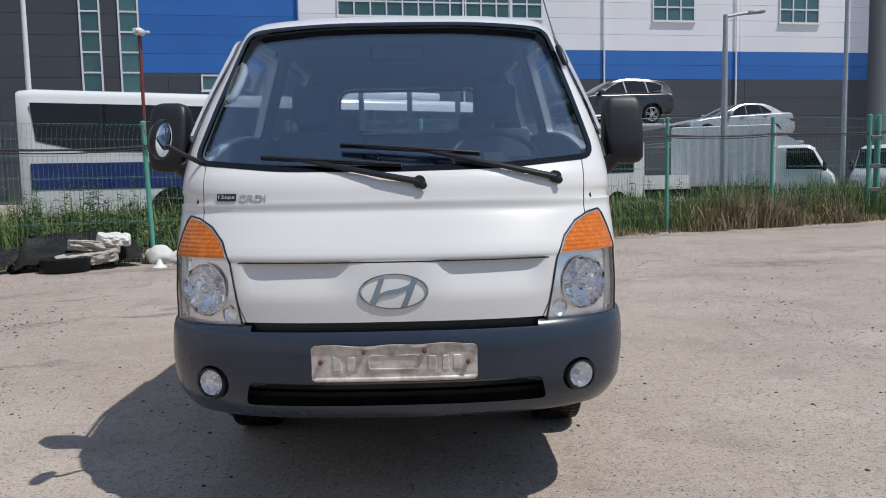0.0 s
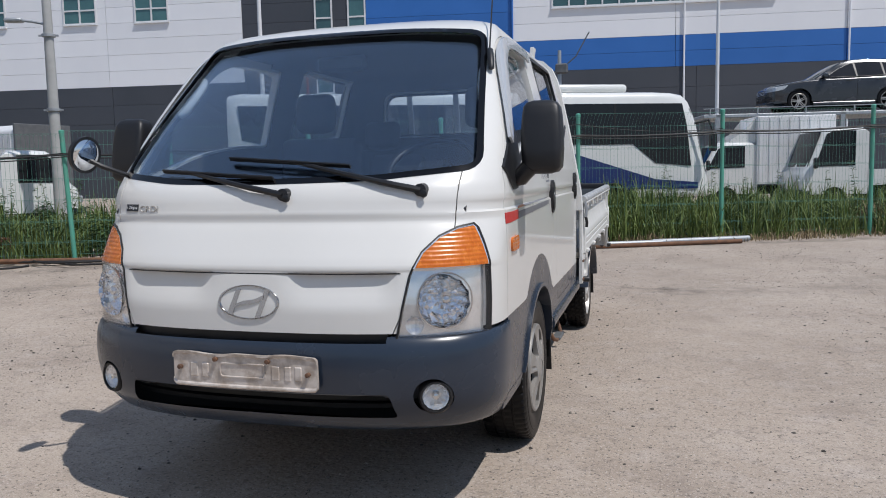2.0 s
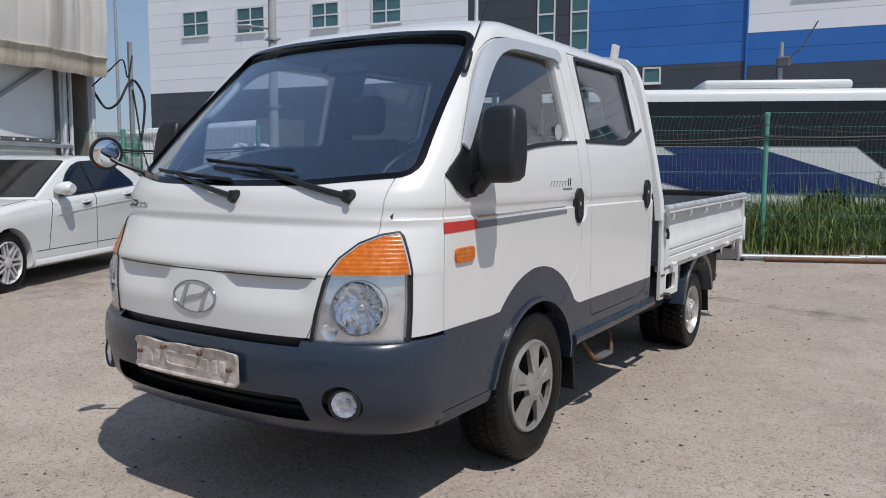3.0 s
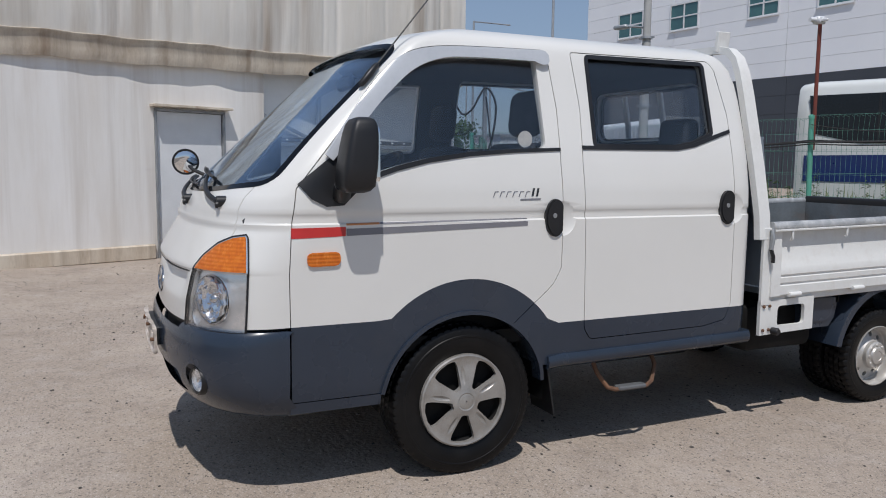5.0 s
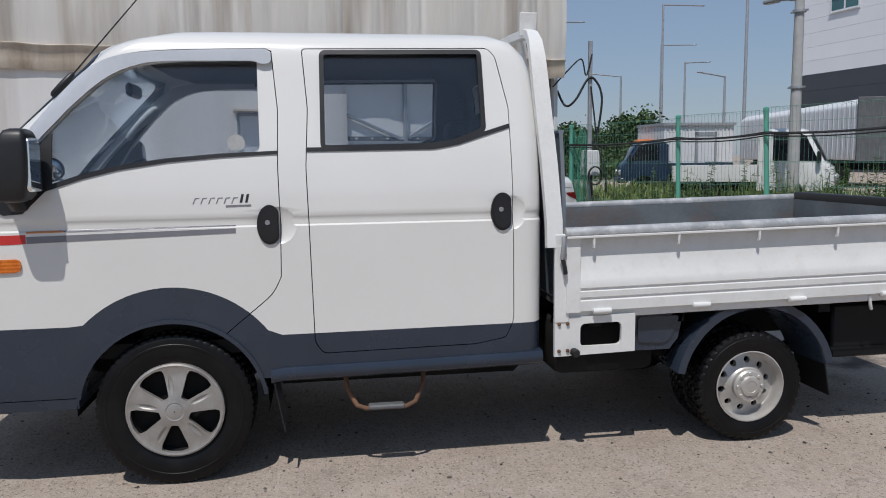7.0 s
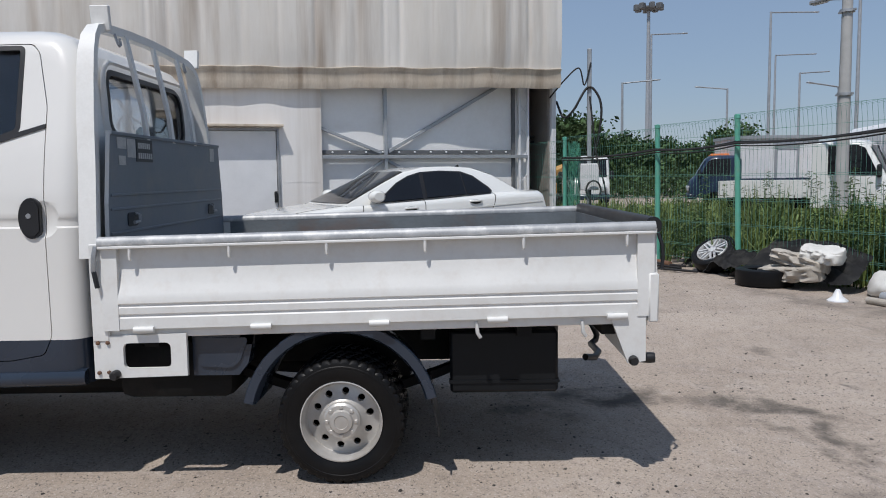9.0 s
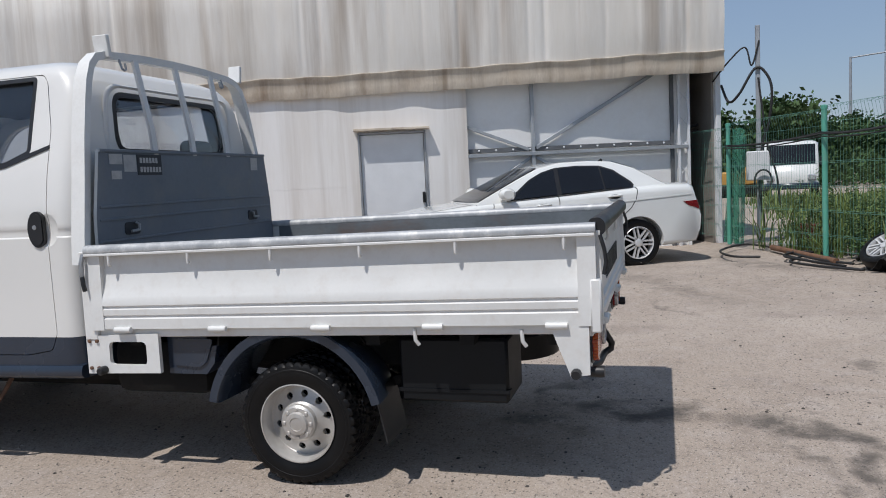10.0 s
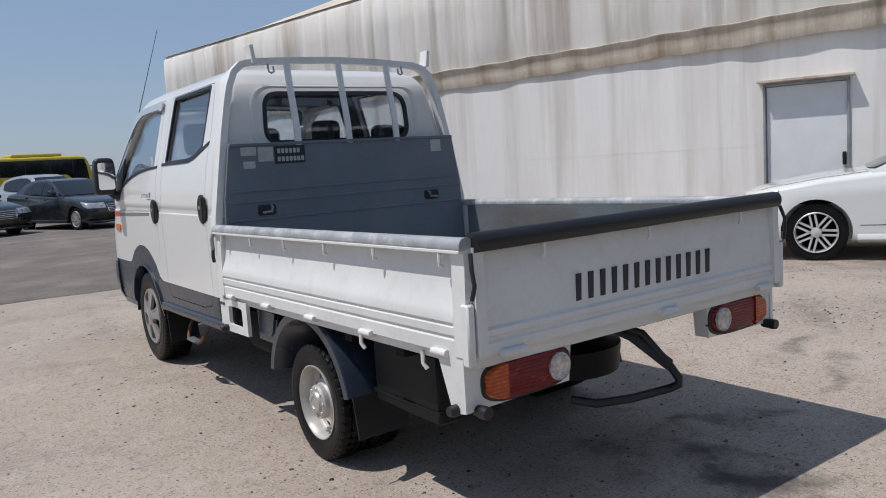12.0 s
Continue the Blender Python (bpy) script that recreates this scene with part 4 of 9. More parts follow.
def cab():
    t = TRUCK
    outer, inner = cab_solid(), cab_solid(-0.035, 0.56, -0.035)
    shell = carve(outer, ("-", inner), ("-", shape(prism, WIND, "y", -0.5, 1.6)), ("-", side_prism(WIN1)), ("-", side_prism(WIN2)),
                  ("-", shape(prism, WIN3, "y", 2.4, 3.2)), ("-", side_prism(ARCH)), ("-", shape(box, -2, 2, 1.60, 3.2, 0.0, 0.452)), *[("-", c) for c in lamp_cutter(-0.004)], *[("-", dish(y, z, sx)) for y, z in HANDLES for sx in (1, -1)])
    grey = side_prism(GREY)
    doors = {"front_door": side_prism(shrink(DOOR1, 0.0)), "rear_door": side_prism(shrink(DOOR2, 0.0))}
    body = carve(shell.copy(), ("-", grey.copy()), ("-", doors["front_door"].copy()), ("-", doors["rear_door"].copy()))
    cabin = part("cab_body", carve(body.copy(), ("-", shape(prism, PANEL, "y", -0.3, 0.62))), WHITE, t, "glossy white cab shell", 32)
    part("front_panel", carve(body, ("&", shape(prism, shrink(PANEL, 0.004), "y", -0.3, 0.615))), WHITE, t, "white pressed front panel", 32)
    # the sill and the fender behind the wheel
    low = carve(shell.copy(), ("&", grey.copy()), ("-", doors["front_door"].copy()), ("-", doors["rear_door"].copy()), ("-", shape(box, -2, 2, -1, 0.575, 0, 2)), ("-", shape(box, -2, 2, 0.5, 0.96, 0, 0.36)))
    part("sill", low, SLATE, t, "slate grey plastic sill", 32)
    for name, pts in (("front_door", DOOR1), ("rear_door", DOOR2)):
        for sx in (1, -1):
            keep = side_prism(shrink(pts, 0.004), 0.0 if sx > 0 else -1.2, 1.2 if sx > 0 else 0.0)
            leaf = part(name, carve(shell.copy(), ("&", keep.copy()), ("-", grey.copy())), WHITE, t, "", 32)
            part("cladding", carve(shell.copy(), ("&", keep), ("&", grey.copy())), SLATE, leaf, "slate grey lower cladding", 32)
    # dark liner just behind the joints
    liner = carve(cab_solid(-0.037, 0.47, -0.037), ("-", cab_solid(-0.042, 0.44, -0.042)), ("-", shape(prism, shrink(WIND, -0.01), "y", -0.5, 1.6)), ("-", side_prism(shrink(WIN1, -0.01))), ("-", side_prism(shrink(WIN2, -0.01))),
                  ("-", shape(prism, shrink(WIN3, -0.01), "y", 2.4, 3.2)), ("-", side_prism(shrink(ARCH, -0.004))), *[("-", c) for c in lamp_cutter(-0.004)])
    part("cab_lining", liner, LINING, t, "dark inner lining", 32)
    # glazing, thin sheets that follow the body
    pane = carve(cab_solid(-0.014, 0.5, -0.014), ("-", cab_solid(-0.019, 0.46, -0.019)))
    frit = carve(cab_solid(0.0015, 0.5, 0.0015), ("-", cab_solid(-0.012, 0.46, -0.012)))
    ws = part("windshield", carve(pane.copy(), ("&", shape(prism, shrink(WIND, -0.01), "y", -0.5, 1.6))), GLASS, t, "slightly dusty curved windshield", 32)
    part("seal", carve(frit.copy(), ("&", shape(prism, shrink(WIND, -0.008), "y", -0.5, 1.6)), ("-", shape(prism, shrink(WIND, 0.013), "y", -0.6, 1.7))), FRIT, ws, "black rubber windshield seal", 32)
    for sx in (1, -1):
        lim = (0.0, 1.2) if sx > 0 else (-1.2, 0.0)
        for pts in (WIN1, WIN2):
            g = part("side_window", carve(pane.copy(), ("&", side_prism(shrink(pts, -0.006), *lim))), TINT, t, "tinted side window", 32)
            part("seal", carve(frit.copy(), ("&", side_prism(shrink(pts, -0.010), *lim)), ("-", side_prism(shrink(pts, 0.010), -1.3, 1.3))), BLACK, g, "", 32)
    rw = part("rear_window", carve(pane.copy(), ("&", shape(prism, shrink(WIN3, -0.006), "y", 2.4, 3.2))), TINT, t, "dark rear window with rounded corners", 32)
    part("seal", carve(frit.copy(), ("&", shape(prism, shrink(WIN3, -0.012), "y", 2.4, 3.2)), ("-", shape(prism, shrink(WIN3, 0.014), "y", 2.3, 3.3))), BLACK, rw, "", 32)
    for o in (ws, rw):
        o.visible_shadow = True
    # headlights
    for side in (-1, 1):
        k, sx = 1, -1
        def c(d=0.003):
            return lamp_cutter(d)[1]
        def flip(me):
            if side > 0:
                me.transform(Matrix.Scale(-1, 4, (1, 0, 0)))
                me.flip_normals()
            return me
        def bowl(x, z, rx, ry, back, u=18, v=10):
            bm = bm_new()
            bmesh.ops.create_uvsphere(bm, u_segments=u, v_segments=v, radius=1.0)
            m = Matrix.Translation((x * sx, front_y(x, z) + back, z)) @ pose(0, 0, 0, 0, 0, 20 * sx) @ Matrix.Diagonal((rx, ry, rx, 1))
            bmesh.ops.transform(bm, matrix=m, verts=bm.verts)
            me = bpy.data.meshes.new("shape")
            bm.to_mesh(me)
            bm.free()
            return me
        block = carve(cab_solid(-0.016, 0.5), ("-", cab_solid(-0.13, 0.46)), ("&", c(-0.003)), ("-", bowl(0.668, 0.812, 0.094, 0.075, 0.012)), ("-", bowl(0.578, 0.733, 0.034, 0.022, 0.014, 14, 8)))
        bm = bm_new()
        bmesh.ops.create_uvsphere(bm, u_segments=26, v_segments=14, radius=1.0, matrix=Matrix.Rotation(math.pi / 2, 4, "X"))
        bmesh.ops.delete(bm, geom=[v for v in bm.verts if v.co.y < -0.05], context="VERTS")
        for v in bm.verts:
            flute = round(math.atan2(v.co.z, v.co.x) / math.tau * 26) % 2
            v.co *= 1.0 - 0.06 * flute * min(1.0, 2.2 * math.hypot(v.co.x, v.co.z))
        bmesh.ops.transform(bm, matrix=Matrix.Translation((0.668 * sx, front_y(0.668, 0.812) + 0.012, 0.812)) @ pose(0, 0, 0, 0, 0, 20 * sx) @ Matrix.Diagonal((0.092, 0.073, 0.092, 1)), verts=bm.verts)
        cup = bpy.data.meshes.new("cup")
        bm.to_mesh(cup)
        bm.free()
        h = part("headlight", flip(block), REFLECT, t, "clear headlight with an amber turn lens", 9)
        part("lens", flip(carve(cab_solid(0.002, 0.5), ("-", cab_solid(-0.003, 0.46)), ("&", c()), ("-", shape(box, -2, 2, -1, 2, 0.925, 2)))), LENS, h, "clear lens", 32)
        part("turn_lens", flip(carve(cab_solid(0.003, 0.5), ("-", cab_solid(-0.010, 0.46)), ("&", lamp_cutter(0.007)[1]), ("&", shape(box, -2, 2, -1, 2, 0.928, 2)))), AMBER, h, "amber turn lens", 32)
        part("lens_edge", flip(carve(cab_solid(0.002, 0.5), ("-", cab_solid(-0.010, 0.46)), ("&", c(0.0016)), ("-", lamp_cutter(0.006)[1]), ("&", shape(box, -2, 2, -1, 2, 0.926, 2)))), REFLECT, h, "clear edge of the turn lens", 32)
        part("rim", flip(carve(cab_solid(0.004, 0.5), ("-", cab_solid(-0.008, 0.46)), ("&", lamp_cutter(-0.0035)[k]), ("-", lamp_cutter(0.0015)[k]))), BLACK, h, "", 32)
        part("bulb_cap", flip(bowl(0.664, 0.815, 0.024, 0.036, 0.050, 16, 10)), CHROME, h, "small chrome bulb cap", 40)
        part("reflector", flip(cup), CHROMEBOWL, h, "faceted bright reflector bowl")
        ring = shape(lathe, [(0.0, 0.099), (-0.006, 0.098), (-0.006, 0.094), (0.0, 0.093)], "y", (0, 0, 0), 40, closed=True)
        ring.transform(Matrix.Translation((0.668 * sx, front_y(0.668, 0.812) + 0.026, 0.812)) @ pose(0, 0, 0, 0, 0, 30 * sx))
        part("bowl_ring", flip(ring), CHROME, h, "", 40)
    return cabin


def bumper():
    fr = [(0.34, 0.322), (0.36, 0.222), (0.40, 0.187), (0.45, 0.157), (0.52, 0.140), (0.60, 0.137), (0.66, 0.144), (0.69, 0.162), (0.708, 0.187)]
    hw = [(0.34, 0.78), (0.36, 0.80), (0.40, 0.822), (0.45, 0.838), (0.55, 0.846), (0.66, 0.846), (0.69, 0.842), (0.708, 0.835)]
    zs = [0.35, 0.355, 0.362, 0.375, 0.39, 0.42, 0.45, 0.50, 0.55, 0.60, 0.64, 0.665, 0.678, 0.688, 0.695, 0.699]
    out = shape(loft, [cab_loop(z, 0, 0.568, fr, hw, False) for z in zs])
    inn = shape(loft, [cab_loop(z, -0.02, 0.60, fr, hw, False) for z in (0.33, 0.375, 0.42, 0.50, 0.60, 0.64, 0.655)])
    mouth = shape(prism, rounded([(-0.522, 0.418), (0.522, 0.418), (0.500, 0.507), (-0.500, 0.507)], 0.02), "y", -0.2, 0.5)
    notch = shape(prism, [(-0.492, 0.679), (0.492, 0.679), (0.488, 0.76), (-0.488, 0.76)], "y", -0.2, 0.30)
    cuts = [("-", inn), ("-", mouth), ("-", notch)]
    for sx in (1, -1):
        cuts.append(("-", shape(lathe, [(-0.2, 0.150), (0.246, 0.062), (0.254, 0.058), (0.45, 0.056)], "y", (0.647 * sx, 0, 0.493), 32)))
    b = part("front_bumper", carve(out, *cuts), SLATE, TRUCK, "dark slate plastic front bumper", 34)
    bm = bm_new()
    for z in (0.445, 0.475):
        loop = [p for p in cab_loop(z, -0.06, 0.5, fr, hw, False)[8:53]]
        loft(bm, [[(x, y, z - 0.008), (x, y, z + 0.008), (x, y + 0.03, z + 0.008), (x, y + 0.03, z - 0.008)] for x, y, _ in loop])
    part("grille", bm, UNDER, b, "black intake slats")
    bm = bm_new()
    box(bm, -0.60, 0.60, 0.30, 0.33, 0.385, 0.66)
    part("backing", bm, UNDER, b)
    bm = bm_new()
    loft(bm, [[(x, front_y(x, 0.70) + o, z) for o, z in ((0.016, 0.672), (0.016, 0.716), (0.028, 0.716), (0.028, 0.672))] for x in [-0.49 + 0.98 * i / 20 for i in range(21)]])
    part("gap_strip", bm, BLACK, b, "dark gap above the bumper")
    for sx in (1, -1):
        def fog(prof, seg=28, closed=False):
            me = shape(lathe, prof, "y", (0, 0, 0), seg, closed=closed)
            me.transform(Matrix.Translation((0.647 * sx, 0.250, 0.493)) @ pose(0, 0, 0, 0, 0, 20 * sx))
            return me
        f = part("fog_light", fog([(0.030, 0.002), (0.026, 0.018), (0.012, 0.034), (-0.004, 0.045), (0.0, 0.048), (0.05, 0.048), (0.05, 0.002)], 14), REFLECT, b, "round fog light", 12)
        part("lens", fog([(-0.012, 0.002), (-0.010, 0.022), (-0.005, 0.040), (-0.002, 0.045), (0.001, 0.044), (-0.003, 0.038), (-0.008, 0.020), (-0.010, 0.002)]), LENS, f, "", 40)
        part("bulb", fog([(-0.004, 0.003), (-0.002, 0.010), (0.024, 0.010)], 12), CHROME, f, "", 40)
        part("bezel", fog([(0.0, 0.046), (-0.010, 0.049), (-0.010, 0.053), (0.0, 0.060), (0.03, 0.060), (0.03, 0.046)], closed=True), BLACK, f, "", 40)
    return b


cab()
bumper()


def tyre_profile(R, r, w):
    """Cross-section of a tyre from the outer bead round to the inner bead: (offset, radius)."""
    h = w / 2
    return [(h * 0.80, r), (h * 0.96, r + (R - r) * 0.25), (h * 1.0, r + (R - r) * 0.5), (h * 0.96, r + (R - r) * 0.78), (h * 0.86, R * 0.985), (h * 0.70, R), (-h * 0.70, R), (-h * 0.86, R * 0.985),
            (-h * 0.96, r + (R - r) * 0.78), (-h, r + (R - r) * 0.5), (-h * 0.96, r + (R - r) * 0.25), (-h * 0.80, r)]


def tyre(R, r, w, x, treads, parent, at, depth=0.008):
    """One mesh: sidewalls, and a tread of ribs with grooves between and cuts across."""
    h = w / 2
    side = [(h * 0.80, r), (h * 0.95, r + (R - r) * 0.22), (h * 1.0, r + (R - r) * 0.5), (h * 0.992, r + (R - r) * 0.58), (h * 1.010, r + (R - r) * 0.60), (h * 1.006, r + (R - r) * 0.66), (h * 0.985, r + (R - r) * 0.68)]
    tread = [(0.80, 0, 1), (0.47, 0, 1), (0.455, 1, 0), (0.39, 1, 0), (0.375, 0, 2), (0.06, 0, 2), (0.045, 1, 0), (-0.045, 1, 0), (-0.06, 0, 3), (-0.375, 0, 3), (-0.39, 1, 0), (-0.455, 1, 0), (-0.47, 0, 4), (-0.80, 0, 4)]
    seg = treads * 4
    loops = []
    for o, q in side:
        loops.append((o, [q] * seg))
    # shoulder blocks, cut across from the tread down the side
    def shoulder(o, q, cut):
        return (o, [q - cut if k % 4 == 0 else q for k in range(seg)])
    outer = [(h * 0.972, r + (R - r) * 0.80, depth * 0.3), (h * 0.945, R - 0.016, depth * 0.8), (h * 0.89, R - 0.007, depth)]
    loops += [shoulder(*q) for q in outer]
    for u, groove, rib in tread:
        crown = R - 0.006 * u * u
        loops.append((u * h, [crown - depth if groove or (k + rib * 2 + int(u * 3)) % 4 == 0 else crown for k in range(seg)]))
    loops += [shoulder(-o, q, cut) for o, q, cut in outer[::-1]]
    for o, q in side[::-1]:
        loops.append((-o, [q] * seg))
    bm = bm_new()
    rows = [[bm.verts.new((at[0] + x + o, at[1] + q[k] * math.cos(k * math.tau / seg), at[2] + q[k] * math.sin(k * math.tau / seg))) for k in range(seg)] for o, q in loops]
    rows.append(rows[0])
    for a, b in zip(rows, rows[1:]):
        for k in range(seg):
            bm.faces.new((a[k], a[(k + 1) % seg], b[(k + 1) % seg], b[k]))
    return part("tyre", bm, RUBBER, parent, "worn black tyre", 28)

# ---------- wheels ----------
def fan(bm, ring, x, at):
    bm.faces.new([bm.verts.new((at[0] + x, at[1] + u, at[2] + v)) for u, v in ring])


def front_wheel(sx):
    at = (0.0, 1.33, 0.330)
    face = 0.812
    bm = bm_new()
    # steel disc and rim behind the cover
    lathe(bm, [(sx * (face - 0.17), 0.195), (sx * (face - 0.012), 0.200), (sx * (face - 0.010), 0.190), (sx * (face - 0.05), 0.180), (sx * (face - 0.055), 0.02)], "x", at, 40)
    wheel = part("front_wheel", bm, UNDER, TRUCK, "front wheel with a five-spoke plastic cover", 40)
    tyre(0.331, 0.199, 0.212, sx * (face - 0.100), 60, wheel, at, 0.006)
    disc = shape(lathe, [(sx * (face - 0.02), 0.206), (sx * (face + 0.003), 0.203), (sx * (face + 0.007), 0.196), (sx * (face + 0.003), 0.184), (sx * (face + 0.006), 0.15), (sx * (face + 0.013), 0.09), (sx * (face + 0.020), 0.048), (sx * (face + 0.023), 0.040), (sx * (face + 0.021), 0.034),
                         (sx * (face + 0.023), 0.030), (sx * (face + 0.024), 0.003), (sx * (face - 0.006), 0.003), (sx * (face - 0.014), 0.17), (sx * (face - 0.02), 0.20)], "x", at, 60, closed=True)
    cuts = []
    for k in range(5):
        a = math.radians(87 + 36 + 72 * k)
        ca, sa = math.cos(a), math.sin(a)
        hole = rounded([(0.062, -0.015), (0.150, -0.053), (0.174, -0.056), (0.186, -0.024), (0.186, 0.024), (0.174, 0.056), (0.150, 0.053), (0.062, 0.015)], 0.008, 3)
        cuts.append(("-", shape(prism, [(at[1] + u * ca - v * sa, at[2] + u * sa + v * ca) for u, v in hole], "x", 0.70 * sx, 0.90 * sx)))
        # a shallow facet pressed into each spoke
        a += math.radians(36 + 9)
        ca, sa = math.cos(a), math.sin(a)
        m = Matrix.Translation((sx * (face + 0.052), at[1] + 0.13 * ca, at[2] + 0.13 * sa)) @ Matrix.Rotation(a, 4, "X") @ Matrix.Diagonal((0.05, 0.085, 0.022, 1))
        bm = bm_new()
        bmesh.ops.create_uvsphere(bm, u_segments=20, v_segments=12, radius=1.0)
        bmesh.ops.transform(bm, matrix=m, verts=bm.verts)
        me = bpy.data.meshes.new("shape")
        bm.to_mesh(me)
        bm.free()
        cuts.append(("-", me))
    part("wheel_cover", carve(disc, *cuts), COVER, wheel, "scuffed silver five-spoke cover", 26)


def rear_wheels(sx):
    at = (0.0, 3.98, 0.272)
    face = 0.800
    disc = carve(shape(lathe, [(sx * (face - 0.062), 0.163), (sx * (face - 0.072), 0.154), (sx * (face - 0.070), 0.138), (sx * (face - 0.060), 0.106), (sx * (face - 0.040), 0.086), (sx * (face - 0.030), 0.076), (sx * (face - 0.085), 0.074), (sx * (face - 0.092), 0.150), (sx * (face - 0.15), 0.158), (sx * (face - 0.15), 0.163)], "x", at, 60, closed=True),
                 *[("-", shape(lathe, [(sx * 0.5, 0.0155), (sx * 0.9, 0.0155)], "x", (0, at[1] + 0.118 * math.cos(k * math.tau / 10 + 0.2), at[2] + 0.118 * math.sin(k * math.tau / 10 + 0.2)), 14)) for k in range(10)])
    wheel = part("rear_wheel", disc, SILVER, TRUCK, "silver steel twin rear wheel", 36)
    bm = bm_new()
    lathe(bm, [(sx * (face - 0.16), 0.166), (sx * (face - 0.016), 0.170), (sx * (face - 0.002), 0.174), (sx * (face - 0.001), 0.169), (sx * (face - 0.012), 0.166), (sx * (face - 0.022), 0.159), (sx * (face - 0.055), 0.157), (sx * (face - 0.16), 0.154)], "x", at, 60, closed=True)
    part("rim", bm, SILVER, wheel, "", 36)
    bm = bm_new()
    lathe(bm, [(sx * (face - 0.075), 0.082), (sx * (face - 0.012), 0.079), (sx * (face - 0.004), 0.070), (sx * (face - 0.004), 0.052), (sx * (face + 0.006), 0.046), (sx * (face + 0.008), 0.030), (sx * (face + 0.005), 0.028), (sx * (face + 0.006), 0.002)], "x", at, 36)
    for k in range(8):
        a = k * math.tau / 8
        m = Matrix.Translation((sx * (face - 0.005), at[1] + 0.062 * math.cos(a), at[2] + 0.062 * math.sin(a)))
        box(bm, -0.005, 0.005, -0.009, 0.009, -0.009, 0.009, 0.003, m=m)
    part("hub_cap", bm, SILVER, wheel, "domed silver hub cap", 36)
    bm = bm_new()
    lathe(bm, [(sx * (face - 0.16), 0.155), (sx * (face - 0.158), 0.01), (sx * (face - 0.12), 0.01), (sx * (face - 0.12), 0.155)], "x", at, 30)
    part("backing", bm, UNDER, wheel)
    tyre(0.272, 0.168, 0.150, sx * (face - 0.072), 40, wheel, at, 0.010)
    tyre(0.272, 0.168, 0.150, sx * (face - 0.245), 40, wheel, at, 0.010)


for side in (1, -1):
    front_wheel(side)
    rear_wheels(side)


# ---------- cab fittings ----------
def on_cab(poly, material, name, parent, label="", axis="x", lo=0.0, hi=1.2, a=0.002, b=-0.002, smooth=32):
    """A thin sheet on the skin of the cab, of the outline given."""
    sheet = carve(cab_solid(a), ("-", cab_solid(b, 0.30)), ("&", shape(prism, poly, axis, lo, hi)))
    return part(name, sheet, material, parent, label, smooth)


def letters(text, x0, x1, z0, z1, lift, thick):
    """Words on the front of the cab, in the built-in font."""
    cu = bpy.data.curves.new("text", "FONT")
    cu.body, cu.extrude = text, 0.5
    ob = new("tmp", cu)
    me = bpy.data.meshes.new_from_object(ob.evaluated_get(bpy.context.evaluated_depsgraph_get()))
    bpy.data.objects.remove(ob)
    xs, ys = [v.co.x for v in me.vertices], [v.co.y for v in me.vertices]
    for v in me.vertices:
        x = x0 + (x1 - x0) * (v.co.x - min(xs)) / (max(xs) - min(xs))
        z = z0 + (z1 - z0) * (v.co.y - min(ys)) / (max(ys) - min(ys))
        v.co = (x, front_y(x, z) - lift - (v.co.z + 0.5) * thick + 0.001, z)
    return me


